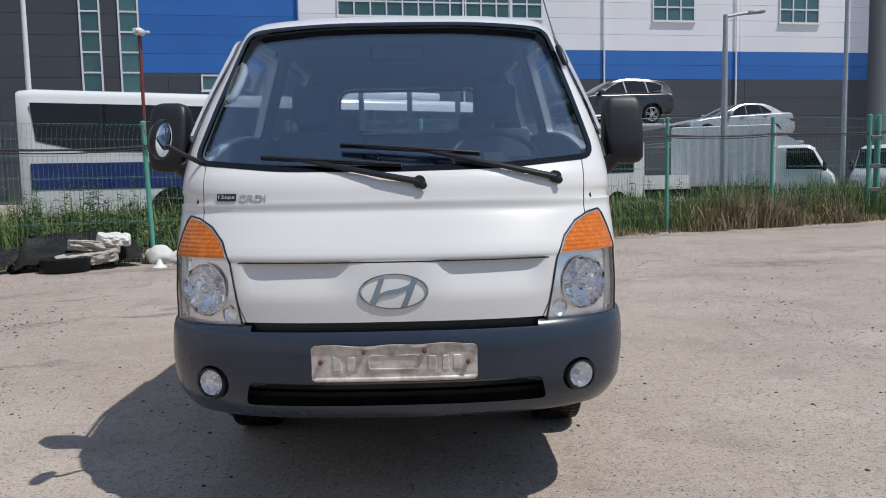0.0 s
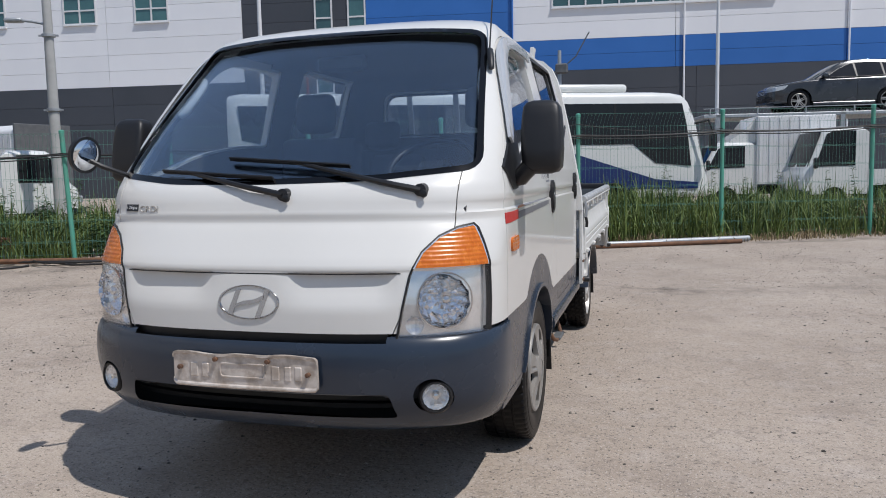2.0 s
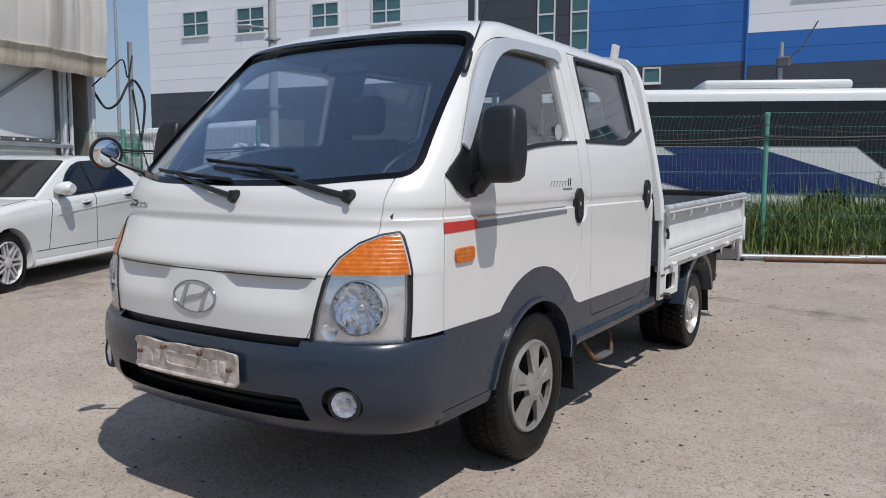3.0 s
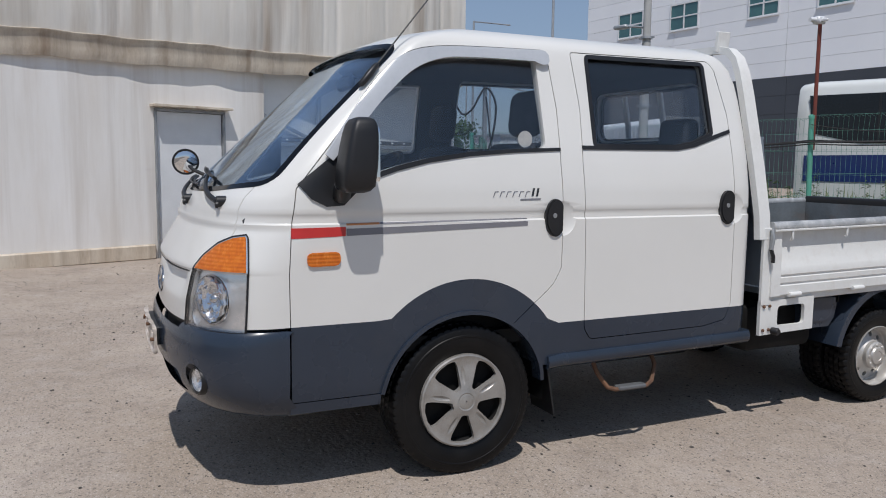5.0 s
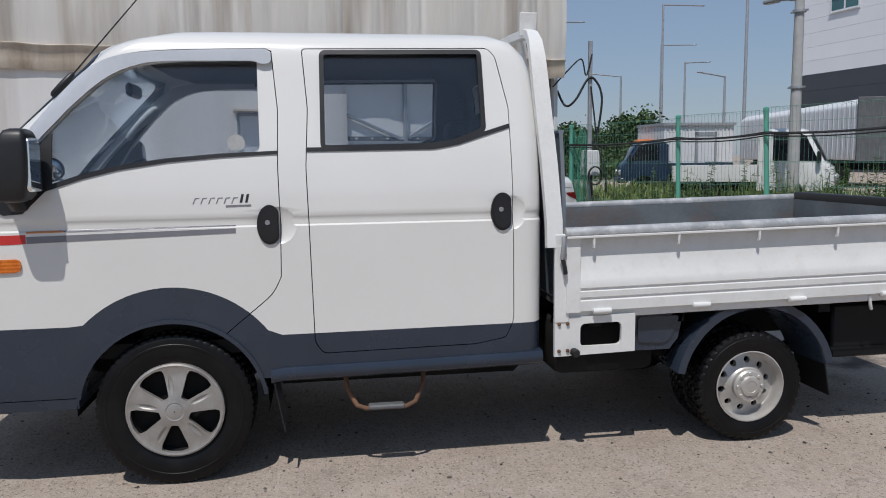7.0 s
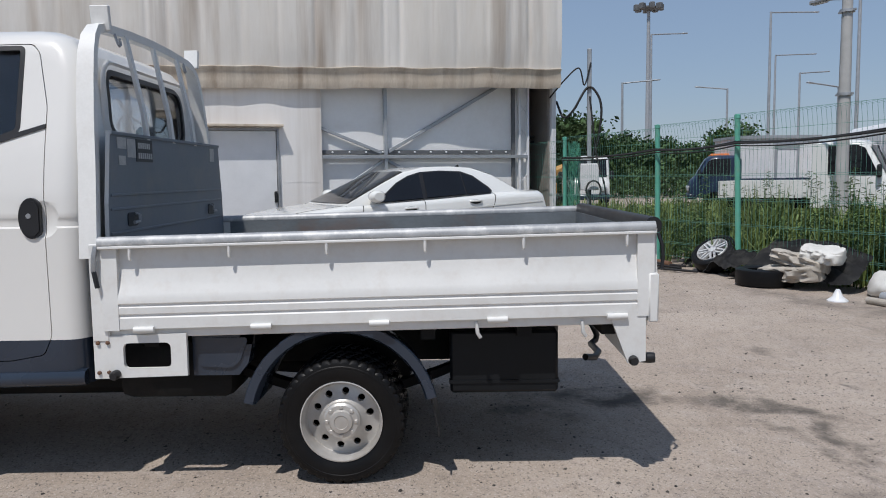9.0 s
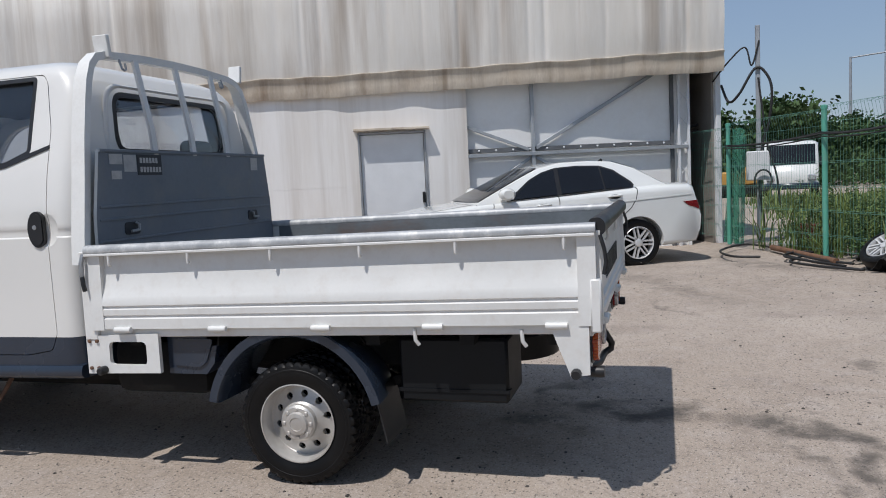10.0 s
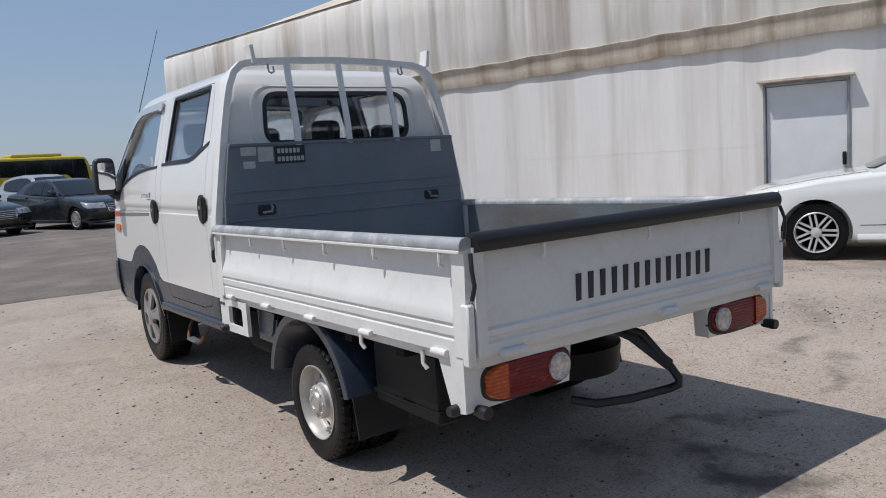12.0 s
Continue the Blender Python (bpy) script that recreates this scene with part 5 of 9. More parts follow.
def cab_fittings():
    t = TRUCK
    for sx in (1, -1):
        lim = (0.5, 1.2) if sx > 0 else (-1.2, -0.5)
        # door handles
        for y, z in HANDLES:
            bm = bm_new()
            ring = [(y - 0.012 + 0.052 * math.cos(k * math.tau / 36), z + 0.083 * math.sin(k * math.tau / 36)) for k in range(36)]
            ring = [(min(u, y + 0.026), v) for u, v in ring]
            prism(bm, ring, "x", sx * 0.825, sx * 0.842)
            prism(bm, [(y - 0.012 + (u - y + 0.012) * 0.86, z + (v - z) * 0.86) for u, v in ring], "x", sx * 0.842, sx * 0.8465)
            h = part("door_handle", bm, BLACK, t, "round black door handle", 30)
            part("lock", shape(lathe, [(sx * 0.846, 0.011), (sx * 0.849, 0.010), (sx * 0.849, 0.001)], "x", (0, y - 0.02, z + 0.01), 16), STEEL, h)
        # sail panel, mirror
        sail = on_cab([(0.612, 1.262), (0.66, 1.205), (0.72, 1.175), (0.79, 1.180), (0.86, 1.250), (0.905, 1.292), (0.905, 1.50), (0.86, 1.46)], BLACK, "mirror_base", t, "black mirror mounting panel", lo=lim[0], hi=lim[1], a=0.008)
        bm = bm_new()
        arm = [(sx * 0.80, 0.79, 1.215), (sx * 0.85, 0.775, 1.222), (sx * 0.885, 0.77, 1.26)]
        tube(bm, arm, 0.035, 10)
        part("mirror_arm", bm, BLACK, sail, "", 40)
        bm = bm_new()
        loops = []
        for z, gx, gy in ((1.232, 0.030, 0.030), (1.240, 0.060, 0.050), (1.258, 0.074, 0.064), (1.33, 0.079, 0.066), (1.40, 0.078, 0.061), (1.455, 0.075, 0.055), (1.488, 0.070, 0.048), (1.506, 0.058, 0.038), (1.514, 0.034, 0.020)):
            cx, cy = sx * (0.932 - (z - 1.24) * 0.02), 0.800 + (z - 1.24) * 0.11
            loops.append([(cx + gx * math.copysign(abs(math.cos(a)) ** 0.34, math.cos(a)), cy + gy * math.copysign(abs(math.sin(a)) ** 0.34, math.sin(a)), z) for a in [k * math.tau / 32 for k in range(32)]])
        loft(bm, loops)
        mh = part("mirror_housing", bm, BLACK, sail, "tall black mirror housing", 50)
        bm = bm_new()
        ring = rounded([(0.868, 1.272), (0.985, 1.272), (0.980, 1.478), (0.866, 1.478)], 0.02)
        prism(bm, [(sx * x, z) for x, z in ring], "y", 0.868, 0.884)
        part("mirror_glass", bm, MIRROR, mh, "flat mirror glass")
        # wind deflector over the front window
        on_cab(arc2([(0.72, 1.375), (0.78, 1.462), (0.86, 1.568), (0.97, 1.700), (1.06, 1.778), (1.17, 1.822), (1.36, 1.842), (1.745, 1.853)]) + [(1.764, 1.848), (1.776, 1.832), (1.778, 1.806), (1.768, 1.790), (1.740, 1.786)] + arc2([(1.70, 1.800), (1.364, 1.797), (1.235, 1.780), (1.12, 1.730), (1.0, 1.628), (0.880, 1.498), (0.748, 1.352)]), CLIPGREY, "wind_deflector", t, "glossy grey window deflector", lo=lim[0], hi=lim[1], a=0.022, b=0.012)
        # belt trims under the windows
        on_cab([(0.86, 1.262), (1.017, 1.314), (1.156, 1.348), (1.345, 1.377), (1.56, 1.395), (1.795, 1.407), (1.795, 1.421), (1.56, 1.412), (1.345, 1.395), (1.156, 1.368), (1.017, 1.335), (0.86, 1.284)], BLACK, "belt_trim", t, lo=lim[0], hi=lim[1], a=0.005)
        on_cab([(1.912, 1.415), (2.46, 1.420), (2.565, 1.438), (2.80, 1.512), (2.80, 1.530), (2.555, 1.457), (2.45, 1.438), (1.912, 1.433)], BLACK, "belt_trim", t, lo=lim[0], hi=lim[1], a=0.005)
        # decals, marker lamp
        on_cab([(0.582, 1.054), (0.795, 1.060), (0.795, 1.096), (0.582, 1.094)], STRIPE_RED, "red_stripe", t, "red stripe decal", lo=lim[0], hi=lim[1], a=0.0015)
        on_cab([(0.798, 1.101), (0.935, 1.103), (0.935, 1.111), (0.798, 1.109)], STRIPE_TAN, "orange_stripe", t, lo=lim[0], hi=lim[1], a=0.0015)
        on_cab([(0.798, 1.060), (1.614, 1.082), (1.614, 1.102), (0.798, 1.088)], STRIPE_GREY, "grey_stripe", t, lo=lim[0], hi=lim[1], a=0.0015)
        on_cab([(0.937, 1.1035), (1.614, 1.1105), (1.614, 1.115), (0.937, 1.110)], STRIPE_GREY, "grey_stripe", t, lo=lim[0], hi=lim[1], a=0.0015)
        on_cab(rounded([(0.640, 0.944), (0.772, 0.946), (0.772, 1.000), (0.640, 0.998)], 0.03, 6), AMBER, "side_marker", t, "amber side marker lamp", lo=lim[0], hi=lim[1], a=0.009)
        # the model mark, as plain slanted bars
        for k in range(6):
            y0 = 1.445 + 0.031 * k
            on_cab([(y0, 1.206), (y0 + 0.004, 1.206), (y0 + 0.014, 1.230), (y0 + 0.010, 1.230)], STRIPE_GREY, "mark_bar", t, lo=lim[0], hi=lim[1], a=0.0015)
            on_cab([(y0 + 0.012, 1.227), (y0 + 0.027, 1.228), (y0 + 0.028, 1.231), (y0 + 0.013, 1.230)], STRIPE_GREY, "mark_bar", t, lo=lim[0], hi=lim[1], a=0.0015)
        for y0 in (1.634, 1.656):
            on_cab([(y0, 1.208), (y0 + 0.010, 1.208), (y0 + 0.018, 1.243), (y0 + 0.008, 1.243)], INK, "mark_bar", t, lo=lim[0], hi=lim[1], a=0.0015)
        on_cab([(1.578, 1.190), (1.680, 1.192), (1.680, 1.200), (1.578, 1.198)], STRIPE_GREY, "mark_bar", t, lo=lim[0], hi=lim[1], a=0.0015)
        # flare over the front wheel
        def ell(rx, rz, a0, a1, n=26):
            return [(1.33 + rx * math.cos(a0 + (a1 - a0) * i / n), 0.345 + rz * math.sin(a0 + (a1 - a0) * i / n)) for i in range(n + 1)]
        band = ell(0.392, 0.382, 0.10, math.pi - 0.16) + ell(0.375, 0.365, 0.10, math.pi - 0.16)[::-1]
        on_cab(band, SLATE, "arch_lip", t, "", lo=lim[0], hi=lim[1], a=0.012, b=-0.06)
        # wheel house and mud flap
        bm = bm_new()
        prof = ell(0.392, 0.382, -0.15, math.pi + 0.05)
        loft(bm, [[(sx * 0.45, y, z) for y, z in prof], [(sx * 0.815, y, z) for y, z in prof]], cap=False, closed=False)
        bmesh.ops.solidify(bm, geom=bm.faces[:], thickness=0.006)
        part("wheel_house", bm, UNDER, t, "black wheel-house liner", 40)
        bm = bm_new()
        box(bm, sx * 0.62 if sx > 0 else -0.82, 0.82 if sx > 0 else -0.62, 1.70, 1.708, 0.20, 0.46, 0.002, m=Matrix.Translation((0, 0.035, 0)) @ Matrix.Translation((0, 1.7, 0.46)) @ Matrix.Rotation(0.18, 4, "X") @ Matrix.Translation((0, -1.7, -0.46)))
        part("mud_flap", bm, BLACK, t, "black rubber mud flap")
        # rounded lip along the foot of the sill
        bm = bm_new()
        loft(bm, [[(sx * x, y, z + dz) for x, z in ((0.80, 0.438), (0.832, 0.440), (0.846, 0.455), (0.848, 0.478), (0.838, 0.500), (0.80, 0.505))] for y, dz in ((1.735, -0.012), (1.80, -0.004), (2.2, 0.0), (2.90, 0.012), (2.935, 0.014))])
        part("sill_lip", bm, SLATE, t, "", 50)
        # folding step under the rear door
        bm = bm_new()
        tube(bm, [(sx * 0.70, 2.05, 0.45), (sx * 0.76, 2.06, 0.36), (sx * 0.79, 2.10, 0.295), (sx * 0.80, 2.14, 0.283), (sx * 0.80, 2.32, 0.283), (sx * 0.79, 2.36, 0.30), (sx * 0.76, 2.40, 0.37), (sx * 0.70, 2.41, 0.45)], 0.011, 8)
        s = part("step_bar", bm, RUST, t, "rusty bent-tube step", 40)
        part("tread", shape(box, min(sx * 0.77, sx * 0.82), max(sx * 0.77, sx * 0.82), 2.15, 2.31, 0.278, 0.298, 0.006), DARKSTEEL, s)
    # front details
    bm = bm_new()
    ring = [(0.118 * math.cos(k * math.tau / 48), 0.812 + 0.060 * math.sin(k * math.tau / 48)) for k in range(48)]
    loft(bm, [[(x * f, front_y(x, z) + o, 0.812 + (z - 0.812) * f) for x, z in ring] for f, o in ((1.0, 0.002), (1.0, -0.003), (0.985, -0.0055), (0.945, -0.0055), (0.925, -0.002), (0.92, 0.002))], cap=False)
    badge = part("badge", bm, BADGE, t, "oval chrome badge ring", 40)
    # plain slanted strokes inside the ring
    def stroke(pts):
        bm = bm_new()
        lo = [bm.verts.new((x, front_y(x, z) + 0.002, z)) for x, z in pts]
        hi = [bm.verts.new((x, front_y(x, z) - 0.0045, z)) for x, z in pts]
        bm.faces.new(hi)
        for i in range(len(pts)):
            bm.faces.new((lo[i], lo[i - 1], hi[i - 1], hi[i]))
        part("stroke", bm, BADGE, badge, "", 30)
    stroke([(-0.084, 0.768), (-0.062, 0.766), (-0.050, 0.800), (-0.030, 0.856), (-0.048, 0.854)])
    stroke([(0.024, 0.758), (0.044, 0.760), (0.064, 0.806), (0.082, 0.856), (0.064, 0.858)])
    stroke([(-0.056, 0.790), (-0.030, 0.802), (0.010, 0.806), (0.056, 0.822), (0.060, 0.838), (0.020, 0.822), (-0.020, 0.816), (-0.048, 0.806)])
    bm = bm_new()
    loft(bm, [[(x, front_y(x, z) + o, z) for o, z in ((0.008, 1.121), (-0.004, 1.121), (-0.002, 1.147), (0.010, 1.147))] for x in (-0.632, -0.612, -0.592, -0.572, -0.557)])
    pl = part("power_plate", bm, INK, t, "dark plate with the engine power")
    part("lettering", letters("126ps", -0.626, -0.563, 1.126, 1.142, 0.0045, 0.001), ALU, pl, "pale numerals")
    part("lettering", letters("CRDi", -0.546, -0.446, 1.120, 1.143, 0.0, 0.005), SILVER, t, "silver raised letters", 30)
    # black strip that draws the line of shade under the bonnet lip
    bm = bm_new()
    loft(bm, [[(x, front_y(x, 0.912) + o, z) for o, z in ((0.004, 0.9085), (-0.0012, 0.9085), (-0.0012, 0.9125), (0.004, 0.9125))] for x in [-0.535 + 1.07 * i / 40 for i in range(41)]])
    part("lip_shade", bm, BLACK, t)
    # number plate, blank and bent, with four bolts
    bm = bm_new()
    cols = []
    xs = [-0.276, -0.274, -0.269, -0.262] + [-0.25 + 0.5 * i / 22 for i in range(23)] + [0.262, 0.269, 0.274, 0.276]
    for x in xs:
        i = (x + 0.276) / 0.023
        end = 0.014 * (1 - math.sqrt(max(0.0, 1 - max(0.0, (abs(x) - 0.262) / 0.014) ** 2)))
        yy = 0.108 + 0.12 * x * x
        dent = 0.0045 * math.sin(i * 0.55 + 0.6) * math.sin(i * 0.23) - end
        bend = 0.005 * math.sin(i * 0.9) * (1 if abs(x) < 0.24 else 0)
        cols.append([(x, yy, 0.520 + end), (x, yy - 0.005, 0.526 + end), (x, yy - 0.004, 0.531 + end), (x, yy + 0.001, 0.535 + end), (x, yy + 0.001, 0.630 + dent), (x, yy - 0.004, 0.634 + dent), (x, yy - 0.006 + bend, 0.643 + dent), (x, yy + 0.010, 0.641 + dent), (x, yy + 0.012, 0.522 + end)])
    loft(bm, cols)
    pl = part("number_plate", bm, PLATE, t, "blank dented dirty number plate", 40)
    bm = bm_new()
    box(bm, -0.20, 0.20, 0.118, 0.150, 0.545, 0.625, 0.004)
    part("plate_holder", bm, BLACK, pl)
    bm = bm_new()
    ring = rounded([(-0.085, 0.562), (0.085, 0.562), (0.085, 0.608), (-0.085, 0.608)], 0.012)
    loft(bm, [[(x * f, 0.107 + o + 0.12 * x * x, 0.585 + (z - 0.585) * g) for x, z in ring + ring[:1]] for f, g, o in ((1.03, 1.12, 0.003), (1.02, 1.08, -0.002), (0.985, 0.94, -0.002), (0.975, 0.88, 0.003))], cap=False, closed=False)
    part("embossing", bm, PLATE, pl, "", 40)
    # what was stamped on it, as plain raised bars
    for x, w in ((-0.19, 0.030), (-0.145, 0.026), (0.125, 0.030), (0.170, 0.024), (0.208, 0.026)):
        bm = bm_new()
        yb = 0.109 + 0.12 * x * x
        box(bm, x - w / 2, x + w / 2, yb - 0.0035, yb + 0.004, 0.556, 0.606, 0.003)
        part("raised_bar", bm, PLATE, pl)
    for x, z in ((-0.245, 0.588), (0.245, 0.582), (-0.10, 0.622), (0.10, 0.622)):
        part("bolt", shape(lathe, [(0.094 + 0.12 * x * x, 0.003), (0.095 + 0.12 * x * x, 0.008), (0.12 + 0.12 * x * x, 0.008)], "y", (x, 0, z), 10), RUST, pl)
    # wipers
    for px, pz, tx, tz, bx0, bx1 in ((0.093, 1.178, -0.36, 1.268, -0.475, 0.03), (0.577, 1.187, 0.08, 1.296, -0.19, 0.31)):
        bm = bm_new()
        lathe(bm, [(-0.025, 0.010), (-0.022, 0.022), (0.05, 0.024)], "y", (px, front_y(px, pz), pz), 16)
        n = 10
        tube(bm, [(px + (tx - px) * i / n, front_y(px + (tx - px) * i / n, pz + (tz - pz) * i / n) - 0.017 - 0.008 * math.sin(i / n * math.pi), pz + (tz - pz) * i / n) for i in range(n + 1)], [0.012 - 0.005 * i / n for i in range(n + 1)], 8)
        lathe(bm, [(-0.030, 0.006), (-0.027, 0.013), (-0.018, 0.015)], "y", (px + 0.012, front_y(px, pz), pz - 0.012), 12)
        wp = part("wiper_arm", bm, BLACK, t, "black windshield wiper arm", 40)
        bm = bm_new()
        m = (tz - pz) / (tx - px) * 0.35
        pts = [(bx0 + (bx1 - bx0) * i / n, tz + m * (bx0 + (bx1 - bx0) * i / n - tx) - 0.006) for i in range(n + 1)]
        tube(bm, [(x, front_y(x, z) - 0.010, z) for x, z in pts], 0.007, 6)
        tube(bm, [(x, front_y(x, z) - 0.018 - 0.008 * math.sin(i / n * math.pi), z + 0.006) for i, (x, z) in enumerate(pts)], 0.005, 6)
        part("wiper_blade", bm, BLACK, wp)
    # rubber block and whip aerial on the pillar
    bm = bm_new()
    tube(bm, [(0.712, 0.893, 1.653), (0.712, 0.900, 1.661), (0.702, 0.938, 1.704), (0.692, 0.970, 1.740), (0.690, 0.977, 1.748)], [0.006, 0.013, 0.015, 0.013, 0.006], 10)
    ae = part("aerial_base", bm, BLACK, t, "black rubber aerial base", 40)
    bm = bm_new()
    tube(bm, [(0.690, 0.975, 1.745), (0.651, 1.242, 2.065), (0.612, 1.500, 2.380)], [0.0035, 0.0028, 0.002], 6)
    part("aerial", bm, BLACK, ae)
    # round convex mirror on a stalk at the far front corner
    bm = bm_new()
    tube(bm, [(-0.69, 0.56, 1.235), (-0.73, 0.47, 1.270), (-0.775, 0.41, 1.300), (-0.83, 0.382, 1.335)], 0.010, 8)
    st = part("mirror_stalk", bm, BLACK, t, "", 40)
    bm = bm_new()
    d = Matrix.Translation((-0.815, 0.376, 1.343)) @ Vector((0.90, -0.12, -0.16)).to_track_quat("Z", "Y").to_matrix().to_4x4()
    lathe(bm, [(-0.004, 0.066), (-0.004, 0.073), (0.012, 0.072), (0.030, 0.052), (0.036, 0.01)], "z", (0, 0, 0), 32)
    bmesh.ops.transform(bm, matrix=d @ Matrix.Rotation(math.pi, 4, "X"), verts=bm.verts)
    part("mirror_back", bm, BLACK, st, "", 40)
    bm = bm_new()
    lathe(bm, [(0.001, 0.066), (0.008, 0.055), (0.014, 0.034), (0.016, 0.004)], "z", (0, 0, 0), 32)
    bmesh.ops.transform(bm, matrix=d, verts=bm.verts)
    part("mirror_glass", bm, MIRROR, st, "round convex mirror", 60)
    # ridge pressed round the rear window
    bm = bm_new()
    loft(bm, [[(x * 1.18, 2.942, 1.64 + (z - 1.64) * 1.30), (x * 1.15, 2.952, 1.64 + (z - 1.64) * 1.25), (x * 1.10, 2.942, 1.64 + (z - 1.64) * 1.18)] for x, z in WIN3 + WIN3[:1]], cap=False)
    part("window_ridge", bm, WHITE, t, "", 60)
    # round green-and-white sticker on the driver's window
    bm = bm_new()
    lathe(bm, [(0.7775, 0.036), (0.7785, 0.036)], "x", (0, 1.625, 1.455), 28)
    st2 = part("sticker", bm, PAPER, t, "round pale window sticker")


cab_fittings()


# ---------- inside the cab ----------
def cushion(bm, x0, x1, y0, y1, z0, z1, lean=0.0, r=0.04):
    m = Matrix.Translation((0, y0, z0)) @ Matrix.Rotation(lean, 4, "X") @ Matrix.Translation((0, -y0, -z0))
    return box(bm, x0, x1, y0, y1, z0, z1, r, m=m, seg=3)


def cab_inside():
    t = TRUCK
    bm = bm_new()
    prism(bm, [(0.45, 0.75), (0.42, 1.12), (0.50, 1.205), (0.70, 1.235), (0.86, 1.215), (0.95, 1.14), (0.93, 0.95), (0.80, 0.75)], "x", -0.72, 0.72)
    part("dashboard", bm, TRIMDARK, t, "dark plastic dashboard", 30)
    for cx, w in ((0.45, 0.225), (-0.45, 0.225), (0.0, 0.15)):
        seat = part("seat", cushion(bm_new(), cx - w, cx + w, 1.22, 1.70, 0.80, 0.94), FABRIC, t, "dark cloth seat", 40)
        part("backrest", cushion(bm_new(), cx - w, cx + w, 1.64, 1.78, 0.90, 1.46 if w > 0.2 else 1.36, -0.16), FABRIC, seat, "", 40)
        if w > 0.2:
            part("headrest", cushion(bm_new(), cx * 1.08 - 0.115, cx * 1.08 + 0.115, 1.74, 1.84, 1.48, 1.70, -0.1, 0.05), FABRIC, seat, "", 40)
    bench = part("rear_bench", cushion(bm_new(), -0.70, 0.70, 2.22, 2.70, 0.80, 0.94), FABRIC, t, "dark cloth rear bench", 40)
    part("backrest", cushion(bm_new(), -0.70, 0.70, 2.64, 2.78, 0.90, 1.42, -0.14), FABRIC, bench, "", 40)
    for cx in (-0.45, 0.45):
        part("headrest", cushion(bm_new(), cx - 0.12, cx + 0.12, 2.70, 2.80, 1.42, 1.60, -0.1), FABRIC, bench, "", 40)
    bm = bm_new()
    m = Matrix.Translation((0.42, 1.02, 1.27)) @ Matrix.Rotation(math.radians(38), 4, "X")
    ring = [m @ Vector((0.19 * math.cos(k * math.tau / 40), 0.19 * math.sin(k * math.tau / 40), 0)) for k in range(41)]
    tube(bm, ring, 0.014, 8)
    sw = part("steering_wheel", bm, BLACK, t, "black steering wheel", 60)
    bm = bm_new()
    box(bm, -0.18, 0.18, -0.025, 0.025, -0.03, 0.0, 0.01, m=m)
    box(bm, -0.07, 0.07, -0.07, 0.05, -0.04, 0.012, 0.02, m=m)
    part("hub", bm, BLACK, sw, "", 40)
    for sx in (1, -1):
        bm = bm_new()
        tube(bm, [(sx * 0.710, 0.855, 1.525), (sx * 0.682, 0.868, 1.540), (sx * 0.668, 0.915, 1.595), (sx * 0.660, 0.975, 1.655), (sx * 0.668, 1.000, 1.680), (sx * 0.690, 1.02, 1.695)], 0.019, 8)
        part("grab_handle", bm, TRIMGREY, t, "light grey grab handle", 60)
    bm = bm_new()
    box(bm, -0.12, 0.12, 1.04, 1.07, 1.70, 1.77, 0.015)
    part("inside_mirror", bm, BLACK, t)
    bm = bm_new()
    box(bm, -0.78, 0.78, 0.50, 2.88, 0.56, 0.62)
    box(bm, -0.72, 0.72, 1.18, 1.76, 0.60, 0.80, 0.02)
    box(bm, -0.72, 0.72, 2.20, 2.80, 0.60, 0.80, 0.02)
    part("cab_floor", bm, UNDER, t)


cab_inside()


# ---------- the bed ----------
RAKE = 0.0155


def raked(bm):
    for v in bm.verts:
        v.co.z += RAKE * (v.co.y - 3.03)
    return bm


GATE = [(0.690, 0.868), (0.735, 0.869), (0.740, 0.864), (0.748, 0.864), (0.753, 0.870), (0.778, 0.871), (0.783, 0.866), (0.790, 0.866), (0.796, 0.873), (0.818, 0.872), (0.835, 0.867), (0.860, 0.858), (0.890, 0.850), (0.925, 0.844), (0.965, 0.840), (1.035, 0.839)]


TAILGATE = [(0.690, 0.866), (0.722, 0.866), (0.728, 0.858), (0.742, 0.858), (0.748, 0.866), (0.766, 0.866), (0.775, 0.856), (0.86, 0.853), (0.93, 0.850), (0.985, 0.842), (1.035, 0.839)]


